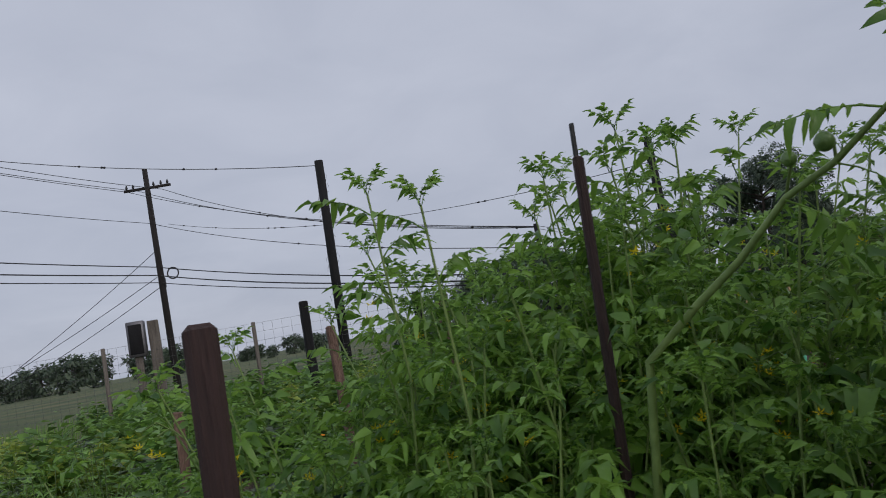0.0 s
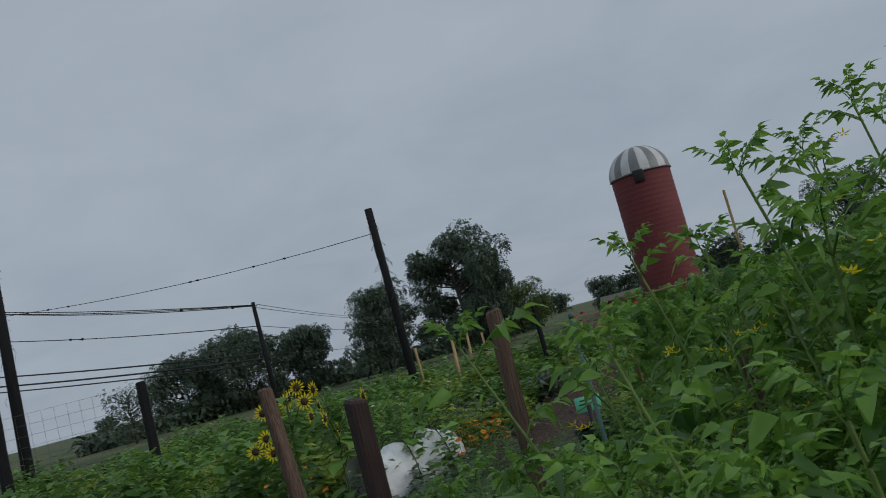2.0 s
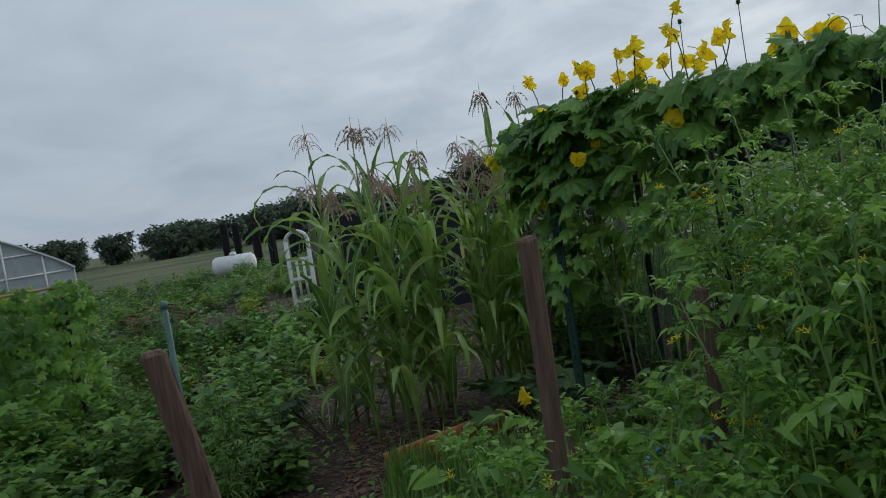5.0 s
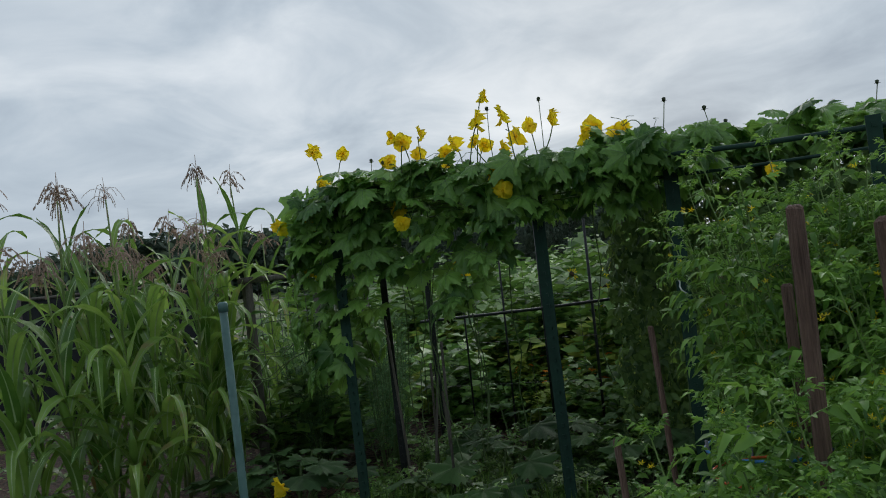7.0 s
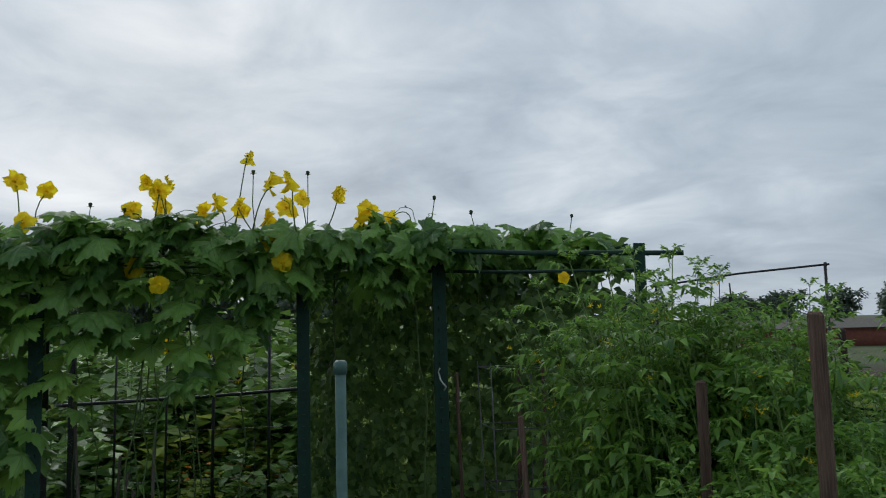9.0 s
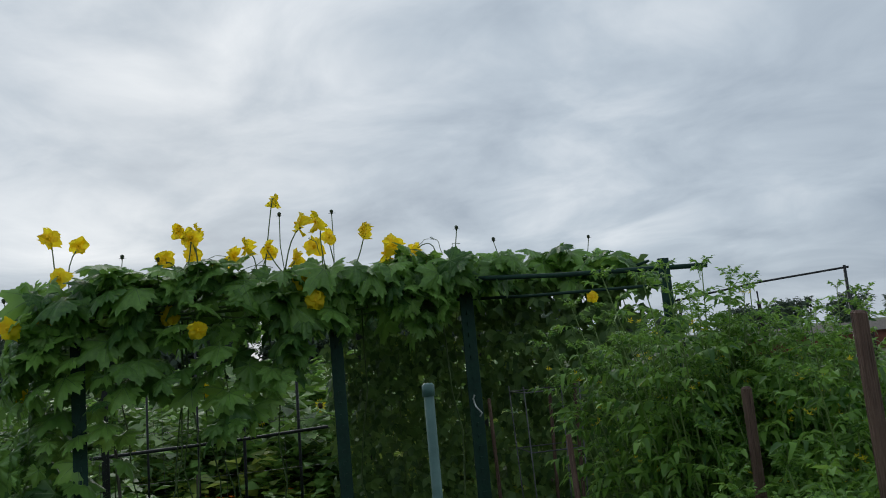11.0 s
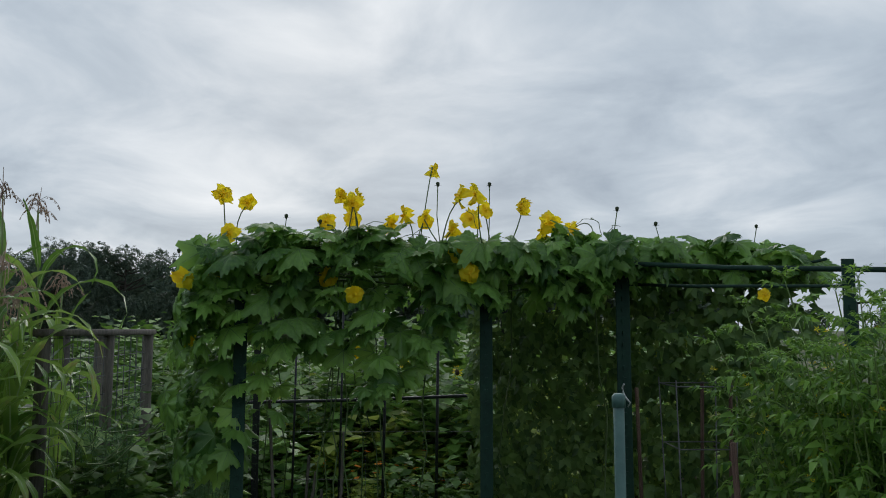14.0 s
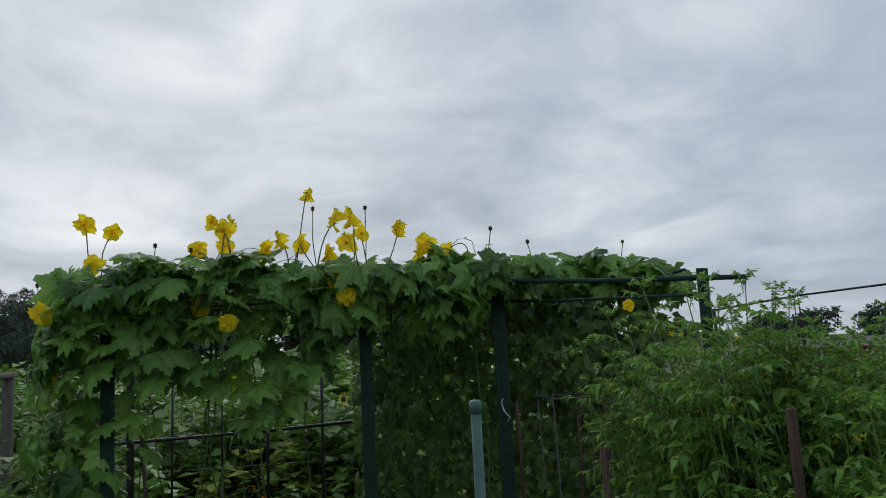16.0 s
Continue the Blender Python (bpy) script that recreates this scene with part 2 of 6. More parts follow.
SEED = surface("seed_head", (0.03, 0.018, 0.01), (0.07, 0.04, 0.02), rough=0.9)
BUD = surface("dark_bud", (0.03, 0.045, 0.02), (0.07, 0.09, 0.04), rough=0.8)
GREEN_STEM = surface("vine_stem", (0.06, 0.11, 0.03), (0.11, 0.17, 0.05), rough=0.6)
STAKE = surface("weathered_stake", (0.060, 0.033, 0.024), (0.21, 0.13, 0.095), rough=0.9, scale=2.2, grain=16, bump=1.0, stretch=(14, 14, 0.9), per_object=0.15, stains=(0.36, 0.29, 0.25))
DARK_STAKE = surface("dark_brown_stake", (0.022, 0.011, 0.010), (0.055, 0.028, 0.024), rough=0.75, scale=3, grain=24, bump=0.6, stretch=(10, 10, 0.7), per_object=0.15)
GREY_WOOD = surface("grey_weathered_wood", (0.07, 0.06, 0.05), (0.18, 0.16, 0.135), rough=0.9, scale=3, grain=22, bump=0.6, stretch=(9, 9, 0.7), per_object=0.2)
FRESH_WOOD = surface("orange_wood", (0.27, 0.10, 0.03), (0.46, 0.20, 0.07), rough=0.75, scale=3, grain=20, stretch=(1, 10, 10))
PALE_WOOD = surface("pale_stake", (0.32, 0.20, 0.09), (0.50, 0.34, 0.16), rough=0.8, scale=3, grain=20, stretch=(9, 9, 0.7), per_object=0.2)
POST_GREEN = surface("green_painted_steel", (0.003, 0.026, 0.016), (0.008, 0.046, 0.028), rough=0.8, scale=9, bump=0.1, stains=(0.03, 0.05, 0.045))
POST_BLACK = surface("black_painted_steel", (0.007, 0.009, 0.010), (0.02, 0.022, 0.024), rough=0.5, scale=9, bump=0.1)
ROD_TEAL = surface("teal_plastic_rod", (0.05, 0.12, 0.105), (0.095, 0.185, 0.165), rough=0.45, scale=14, bump=0.15)
WIRE = surface("galvanised_wire", (0.09, 0.09, 0.095), (0.19, 0.19, 0.20), rough=0.5, metal=0.6)
CABLE = surface("black_cable", (0.012, 0.013, 0.015), (0.03, 0.03, 0.032), rough=0.7)
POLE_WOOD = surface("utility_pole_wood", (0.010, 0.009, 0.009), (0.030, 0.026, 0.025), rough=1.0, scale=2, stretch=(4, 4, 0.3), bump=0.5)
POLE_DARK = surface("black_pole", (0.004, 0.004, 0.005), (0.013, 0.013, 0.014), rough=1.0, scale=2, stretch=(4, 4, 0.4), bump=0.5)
SILO_RED = surface("red_silo_wall", (0.12, 0.022, 0.024), (0.19, 0.036, 0.037), rough=0.75, scale=0.5, grain=6, bump=0.3, stains=(0.14, 0.05, 0.045))
SILO_GREY = surface("galvanised_panel", (0.16, 0.165, 0.17), (0.26, 0.265, 0.27), rough=0.5, scale=0.8, grain=9, bump=0.1, metal=0.2)
SILO_WHITE = surface("white_panel", (0.48, 0.48, 0.47), (0.66, 0.66, 0.65), rough=0.55, scale=0.8, grain=9, bump=0.1)
FILM = surface("white_greenhouse_film", (0.42, 0.44, 0.45), (0.62, 0.64, 0.65), rough=0.45, scale=0.7, grain=5, bump=0.2)
FILM_CLEAR = surface("cloudy_end_wall_film", (0.30, 0.34, 0.36), (0.46, 0.50, 0.52), rough=0.4, scale=0.6, grain=4, bump=0.2)
# near-black colour standing in for the shade inside doorway and windows
DARK_OPENING = surface("dark_opening_colour", (0.012, 0.014, 0.014), (0.03, 0.033, 0.033), rough=0.9)
WHITE_PAINT = surface("white_paint", (0.62, 0.63, 0.63), (0.80, 0.80, 0.79), rough=0.45, scale=5, bump=0.1)
WHITE_CLOTH = surface("white_row_cover", (0.62, 0.63, 0.64), (0.80, 0.81, 0.81), rough=0.8, scale=6, grain=40, bump=0.3)
SHADE = surface("black_shade_cloth", (0.006, 0.007, 0.009), (0.018, 0.02, 0.024), rough=0.9, scale=3, grain=90, bump=0.4)
SIGN_GREEN = surface("mint_sign", (0.10, 0.50, 0.30), (0.16, 0.62, 0.40), rough=0.5)
ORANGE_PLASTIC = surface("orange_plastic", (0.62, 0.09, 0.02), (0.75, 0.15, 0.04), rough=0.4)
BLUE_PLASTIC = surface("blue_plastic", (0.02, 0.16, 0.42), (0.05, 0.26, 0.58), rough=0.35)
BRICK_RED = surface("red_roofed_shed", (0.16, 0.05, 0.035), (0.25, 0.09, 0.06), rough=0.9)
CHIP = surface("wood_chip", (0.07, 0.035, 0.025), (0.26, 0.15, 0.10), rough=0.95, per_object=0.3)
TOMATO_GREEN = surface("unripe_tomato", (0.09, 0.18, 0.04), (0.16, 0.27, 0.08), rough=0.35)
DEAD_LEAF = leafy("dry_brown_leaf", (0.10, 0.05, 0.03), (0.24, 0.13, 0.08), rough=0.9, through_light=0.15)

# ================= building blocks =================


class Geo:
    """Gathers vertices and faces for one mesh."""

    def __init__(self):
        self.v, self.f, self.n = [], [], 0

    def add(self, verts, faces):
        verts = np.asarray(verts, float).reshape(-1, 3)
        k = self.n
        self.v.append(verts)
        self.f.extend([tuple(i + k for i in face) for face in faces])
        self.n += len(verts)
        return self

    def many(self, template, frames):
        """One copy of the template (verts, faces) for each 3x4 frame."""
        tv, tf = template
        frames = np.asarray(frames, float)
        if not len(frames):
            return self
        vv = np.einsum("kij,nj->kni", frames[:, :, :3], tv) + frames[:, None, :, 3]
        for c in vv:
            self.add(c, tf)
        return self

    def tube(self, pts, radii, sides=6, cap=True):
        pts = [Vector(p) for p in pts]
        if not hasattr(radii, "__len__"):
            radii = [radii] * len(pts)
        rings, side = [], None
        for i, p in enumerate(pts):
            d = (pts[min(i + 1, len(pts) - 1)] - pts[max(i - 1, 0)])
            d = d.normalized() if d.length > 1e-9 else Vector((0, 0, 1))
            if side is None:
                side = d.cross(Vector((0.31, 0.17, 1)) if abs(d.z) < 0.9 else Vector((1, 0.2, 0))).normalized()
            side = (side - d * side.dot(d)).normalized()
            up = d.cross(side)
            rings.append([p + (side * math.cos(2 * math.pi * k / sides) + up * math.sin(2 * math.pi * k / sides)) * radii[i] for k in range(sides)])
        faces = [(i * sides + k, i * sides + (k + 1) % sides, (i + 1) * sides + (k + 1) % sides, (i + 1) * sides + k)
                 for i in range(len(pts) - 1) for k in range(sides)]
        if cap:
            faces += [tuple(range(sides - 1, -1, -1)), tuple((len(pts) - 1) * sides + k for k in range(sides))]
        return self.add([c for r in rings for c in r], faces)

    def box(self, lo, hi, m=None, bevel=0.0):
        b = bmesh.new()
        bmesh.ops.create_cube(b, size=1.0)
        for v in b.verts:
            v.co = Vector([lo[i] + (v.co[i] + 0.5) * (hi[i] - lo[i]) for i in range(3)])
        if bevel:
            bmesh.ops.bevel(b, geom=b.edges[:], offset=bevel, segments=1, affect="EDGES")
        if m is not None:
            b.transform(m)
        b.verts.index_update()
        self.add([v.co for v in b.verts], [[v.index for v in f.verts] for f in b.faces])
        b.free()
        return self

    def mesh(self, name, mat, smooth=True):
        me = bpy.data.meshes.new(name)
        me.from_pydata(np.concatenate(self.v).tolist() if self.v else [], [], self.f)
        me.materials.append(mat)
        if smooth:
            me.polygons.foreach_set("use_smooth", [True] * len(me.polygons))
        me.update()
        return me


def part(name, geo, mat, parent=None, label="", smooth=True, m=None):
    ob = new(name, geo.mesh(name, mat, smooth) if isinstance(geo, Geo) else geo)
    if parent:
        ob.parent = parent
    if m is not None:
        ob.matrix_basis = m
    if label:
        ob["label"] = label
    return ob


def thing(name, label, category, at=(0, 0, 0), group="", kind="", turn=0.0):
    return tagged(_place(new(name), at, turn), label, category, group, kind)


def _place(ob, at, turn=0.0):
    ob.matrix_basis = Matrix.Translation(at) @ Matrix.Rotation(turn, 4, "Z")
    return ob


rng = np.random.default_rng(7)


def R(a, b):
    return float(rng.uniform(a, b))


def axes_frame(p, along, normal, size=1.0, sx=1.0):
    """A 3x4 frame for a leaf: its y runs along, its z towards the normal."""
    y = Vector(along).normalized()
    z = Vector(normal)
    z = z - y * z.dot(y)
    z = z.normalized() if z.length > 1e-6 else y.orthogonal().normalized()
    x = y.cross(z)
    return [[x[i] * size * sx, y[i] * size, z[i] * size, p[i]] for i in range(3)]


def blade(n=4, width=0.3, droop=0.15, fold=0.25, teeth=0.0, peak=0.38, wave=0.0):
    """A simple leaf 1 long along y, folded along its rib."""
    v, f = [], []
    for i in range(n + 1):
        t = i / n
        w = width * 0.5 * (t / peak) ** 0.6 if t < peak else width * 0.5 * max(0.0, (1 - (t - peak) / (1 - peak)) ** 0.85)
        w *= 1 + teeth * (1 if i % 2 else -1)
        y, z = t * (1 - 0.25 * droop * t), -droop * t * t
        zz = wave * math.sin(t * 9)
        v += [(-w, y - 0.04 * (i % 2) * teeth * 4, z + fold * w + zz), (0, y, z), (w, y - 0.04 * (i % 2) * teeth * 4, z + fold * w - zz)]
    for i in range(n):
        a = i * 3
        f += [(a, a + 1, a + 4, a + 3), (a + 1, a + 2, a + 5, a + 4)]
    return np.array(v), f


def joined(pieces):
    """Templates laid out in one: pieces are (template, 3x4 frame)."""
    g = Geo()
    for t, fr in pieces:
        g.many(t, [fr])
    return np.concatenate(g.v), g.f


def palmate(seed, lobes=((0, 1.0), (58, 0.86), (-58, 0.86), (112, 0.62), (-112, 0.62)), sharp=30.0, base=0.70, droop=0.45):
    """A lobed leaf about 1 across, its stalk at the origin, drooping at the rim."""
    r0 = np.random.default_rng(seed)
    n = 44
    v, f = [(0, 0, 0)], []
    reach = {}
    for k in range(n + 1):
        th = -158 + 316 * k / n
        rad = base
        for c, a in lobes:
            rad = max(rad, a * math.exp(-((th - c) / sharp) ** 2) + base * 0.25)
        rad *= 0.56 * (1 + 0.075 * (1 if k % 2 else -1)) * r0.uniform(0.92, 1.06)
        reach[th] = rad
        rib = 0.05 * math.cos(math.radians(th) * 6.2)
        for q in (0.55, 1.0):
            rr = rad * q
            v.append((math.sin(math.radians(th)) * rr, math.cos(math.radians(th)) * rr + 0.05,
                      -droop * rr * rr * 1.6 + rib * q + r0.uniform(-0.012, 0.012)))
    for k in range(n):
        a, b = 1 + 2 * k, 3 + 2 * k
        f += [(0, a, b), (a, a + 1, b + 1, b)]
    # raised veins, one to each lobe: the last VEINS faces
    for c, _ in lobes:
        rad = reach[min(reach, key=lambda q: abs(q - c))]
        s, co = math.sin(math.radians(c)), math.cos(math.radians(c))
        k = len(v)
        for q, w in ((0.0, 0.009), (0.55, 0.006), (0.9, 0.002)):
            rr = rad * q
            z = -droop * rr * rr * 1.6 + 0.05 * math.cos(math.radians(c) * 6.2) * q + 0.010
            for sd in (-1, 1):
                v.append((s * rr + sd * co * w, co * rr + 0.05 * q - sd * s * w, z))
        f += [(k, k + 1, k + 3, k + 2), (k + 2, k + 3, k + 5, k + 4)]
    return np.array(v), f


VEINS = 10


def veined(geo, name, per_leaf, leaf_mat=None, vein_mat=None):
    """A mesh of palmate leaves with the veins in their own paler colour."""
    me = geo.mesh(name, leaf_mat or LUFFA)
    me.materials.append(vein_mat or LUFFA_VEIN)
    one = [0] * (per_leaf - VEINS) + [1] * VEINS
    me.polygons.foreach_set("material_index", one * (len(me.polygons) // per_leaf))
    return me

# ================= ground and distance =================


def build_ground():
    g = Geo()
    xs = [-3000, -800, -200, -60, -25, -12, -6, -3, 0, 3, 6, 9, 12, 18, 30, 60, 200, 800, 3000]
    k = len(xs)
    v = []
    for yy in xs:
        for xx in xs:
            v.append((xx, yy, 0.0))
    g.add(v, [(j * k + i, j * k + i + 1, (j + 1) * k + i + 1, (j + 1) * k + i) for j in range(k - 1) for i in range(k - 1)])
    ob = part("ground", g, GROUND, smooth=False)
    tagged(ob, "garden soil with wood-chip mulch and grass fields beyond", "ground", kind="structure")


build_ground()

TREE_CARD = joined([(blade(2, 0.75, 0.3, 0.3), axes_frame((R(-.3, .3), R(-.3, .3), R(-.3, .3)), (R(-1, 1), R(-1, 1), R(-.6, .5)), (R(-.5, .5), R(-.5, .5), 1), R(0.7, 1.0))) for _ in range(5)])


FAR_CARD = joined([((np.array([(0, 0, 0), (-0.36, 0.5, 0.06), (0.36, 0.5, 0.06), (0, 1, -0.18)]), [(0, 2, 3, 1)]), axes_frame((R(-.4, .4), R(-.4, .4), R(-.4, .4)), (R(-1, 1), R(-1, 1), R(-.6, .5)), (R(-.5, .5), R(-.5, .5), 1), R(0.7, 1.0))) for _ in range(4)])


def tree_meshes(height, spread, clumps, card, seed, first=0.06, conical=0.0, leaf=None):
    """Trunk and limbs in one mesh, the crown of leaf clumps in another."""
    r = np.random.default_rng(seed)
    wood, crown = Geo(), Geo()
    wood.tube([(0, 0, -0.1), (0.1, 0, height * 0.3), (-0.1, 0.1, height * 0.6), (0, 0, height * 0.9)],
              [height * 0.028, height * 0.022, height * 0.014, 0.03], 7)
    ends = []
    for _ in range(44):
        z0 = height * r.uniform(first * 0.8, 0.85)
        a, up = r.uniform(0, 2 * math.pi), r.uniform(0.15, 0.7)
        reach = spread * r.uniform(0.35, 1.0) * (1 - conical * (z0 / height)) * (1.15 - 0.6 * abs(z0 / height - 0.5))
        e = (math.cos(a) * reach, math.sin(a) * reach, min(z0 + up * reach, height * 0.98))
        wood.tube([(0, 0, z0), (e[0] * 0.5, e[1] * 0.5, z0 + up * reach * 0.4), e], [height * 0.010, height * 0.006, 0.02], 4, False)
        ends.append(e)
    ends += [(0, 0, height * 0.97), (0.1 * spread, 0, height * 0.9)]
    frames = []
    per = clumps // len(ends)
    for e in ends:
        rr = spread * r.uniform(0.28, 0.52)
        for _ in range(per):
            d = r.normal(size=3); d /= np.linalg.norm(d)
            q = rr * r.uniform(0.3, 1.0) ** 0.5
            p = np.array(e) + d * q * (1, 1, 0.75)
            frames.append(axes_frame(p, (d[0], d[1], d[2] - 0.4), (d[0] * .5, d[1] * .5, 1 + d[2] * .5), card * r.uniform(0.6, 1.3)))
    crown.many(leaf or TREE_CARD, frames)
    return wood, crown


def tree(name, label, at, height, spread, clumps, card, seed, mat, conical=0.0, group="", first=0.06):
    t = thing(name, label, "tree", at, group)
    w, c = tree_meshes(height, spread, clumps * 5 // 2, card * 0.6, seed, first, conical)
    part("trunk", w, BARK, t)
    part("crown", c, mat, t)
    return t


tree("broadleaf_tree", "tall dark green broadleaf tree at the field edge", (24.0, 55.8, 0), 8.9, 3.3, 3230, 0.37, 1, TREE)
tree("broadleaf_tree", "tall dark green tree with a narrow side crown", (26.6, 57.5, 0), 6.6, 2.2, 1190, 0.33, 2, TREE)
tree("pine_tree", "rounded dark pine beside the tall tree", (18.4, 59.0, 0), 6.3, 3.0, 1870, 0.37, 3, TREE, 0.4)
tree("pine_tree", "small dark pine in the row of trees", (14.0, 66.5, 0), 5.4, 2.3, 1360, 0.37, 4, TREE, 0.4)
tree("pine_tree", "broad dark pine at the row's end", (8.6, 66.0, 0), 6.0, 3.6, 2210, 0.37, 5, TREE, 0.3)
tree("pine_tree", "dark spreading pine with low limbs", (4.2, 68.0, 0), 5.0, 3.0, 1700, 0.37, 6, TREE, 0.3)
tree("light_tree", "round light green tree behind the garden", (36.6, 71.0, 0), 4.6, 3.0, 1530, 0.33, 7, TREE_LIGHT)
tree("field_tree", "small dark tree beside the silo", (47.4, 71.0, 0), 3.3, 1.7, 850, 0.30, 8, TREE)
tree("greenhouse_tree", "round dark tree behind the greenhouse", (58.0, 48.4, 0), 6.5, 3.0, 1530, 0.30, 9, TREE)
tree("bare_shrub", "thin half-bare shrub in the field", (-0.3, 58.0, 0), 3.6, 1.8, 272, 0.26, 10, TREE)
tree("oak_tree", "broad dark oak beyond the wire fence", (67.0, -45.8, 0), 9.0, 4.6, 2890, 0.44, 11, TREE)
tree("oak_tree", "dark oak beside its twin beyond the fence", (74.5, -43.0, 0), 9.4, 4.8, 2550, 0.44, 12, TREE)
tree("oak_tree", "dark oak further along the wood's edge", (62.0, -56.5, 0), 7.0, 4.4, 2040, 0.44, 13, TREE)


def far_woods():
    """Wooded skyline round the fields: a few tree meshes, set again and again."""
    kinds = []
    for s in range(4):
        t = thing("woodland_tree", "dark green tree of the distant wooded skyline", "tree", (0, 0, 0), "skyline trees")
        w, c = tree_meshes(9.0, 5.2, 330, 1.5, 40 + s, -0.08, leaf=FAR_CARD)
        part("trunk", w, BARK, t)
        part("crown", c, WOODLAND, t)
        kinds.append(t)
    spots = []
    for k in range(160):
        a = math.radians(R(58, 166))
        d = R(105, 150)
        rise = np.interp(math.degrees(a), [58, 75, 80, 87, 98, 105, 115, 125, 166], [1.3, 1.3, 1.9, 1.5, 2.9, 3.9, 3.5, 3.5, 3.2])
        s = (1.5 + d * math.tan(math.radians(float(rise)))) / 9.0
        spots.append((d * math.sin(a), d * math.cos(a), s * R(0.72, 1.03)))
    for k in range(52):
        a = math.radians(R(-40, 56))
        d = R(170, 260)
        spots.append((d * math.sin(a), d * math.cos(a), R(0.28, 0.5) if -0.25 < a < 0.35 else R(0.5, 0.9)))
    for k in range(80):
        a = math.radians(R(166, 320))
        d = R(190, 280)
        spots.append((d * math.sin(a), d * math.cos(a), R(0.6, 1.0)))
    for i, (x, y, s) in enumerate(spots):
        m = Matrix.Translation((x, y, 0)) @ Matrix.Rotation(R(0, 6.28), 4, "Z") @ Matrix.Scale(s, 4)
        if i < 4:
            kinds[i].matrix_basis = m
        else:
            o = kinds[i % 4]
            c = copy_thing(o, Matrix())
            c.matrix_basis = m


far_woods()


def hedge_row():
    """Low dark scrub along the far side of the field."""
    g = Geo()
    fr = []
    for k in range(900):
        t = R(0, 1)
        x, y = -4 + 46 * t, 63 + 14 * t + R(-1, 1)
        fr.append(axes_frame((x, y, R(0.0, 1.3)), (R(-1, 1), R(-1, 1), R(-.2, 1)), (R(-1, 1), R(-1, 1), 1), R(0.5, 0.9)))
    g.many(TREE_CARD, fr)
    tagged(part("field_hedge", g, TREE), "low dark scrub along the far field edge", "hedge", kind="stuff")


hedge_row()


# ================= silo, greenhouse, sheds =================


def silo():
    s = thing("silo", "tall red farm silo with a striped metal dome", "silo", (36.0, 46.3, 0))
    rad, top = 2.12, 9.3
    g = Geo()
    rings = 26
    v, f, n = [], [], 40
    for i in range(rings + 1):
        z = top * i / rings
        for dz, rr in ((0.0, rad), (0.03, rad + 0.006), (0.06, rad)):
            for k in range(n):
                a = 2 * math.pi * k / n
                v.append((rr * math.cos(a), rr * math.sin(a), min(z + dz, top)))
    rows = (rings + 1) * 3
    for i in range(rows - 1):
        for k in range(n):
            f.append((i * n + k, i * n + (k + 1) % n, (i + 1) * n + (k + 1) % n, (i + 1) * n + k))
    g.add(v, f)
    part("wall", g, SILO_RED, s)
    panels = 20
    for p in range(panels):
        g = Geo()
        v, f = [], []
        for i in range(9):
            e = i / 8 * math.pi / 2
            for j in range(3):
                a = 2 * math.pi * (p + j / 2) / panels
                rr = (rad + 0.08) * math.cos(e) + 0.02
                v.append((rr * math.cos(a), rr * math.sin(a), top + 0.02 + 2.05 * math.sin(e) + (0.02 if j == 1 else 0)))
        for i in range(8):
            for j in range(2):
                a = i * 3 + j
                f.append((a, a + 1, a + 4, a + 3))
        g.add(v, f)
        part("dome_panel", g, SILO_WHITE if p % 2 else SILO_GREY, s, "white metal dome panel" if p % 2 else "grey metal dome panel")
    g = Geo()
    g.tube([((rad + 0.06) * math.cos(a), (rad + 0.06) * math.sin(a), top - 0.02) for a in np.linspace(0, 2 * math.pi, 41)], 0.06, 5, False)
    part("rim", g, SILO_GREY, s)
    g = Geo()
    g.box((-0.35, -0.25, top - 0.75), (0.35, 0.12, top + 0.1), Matrix.Rotation(radians(138), 4, "Z") @ Matrix.Translation((0, rad + 0.05, 0)), 0.03)
    part("chute", g, DARK_OPENING, s, "dark chute under the rim")


silo()


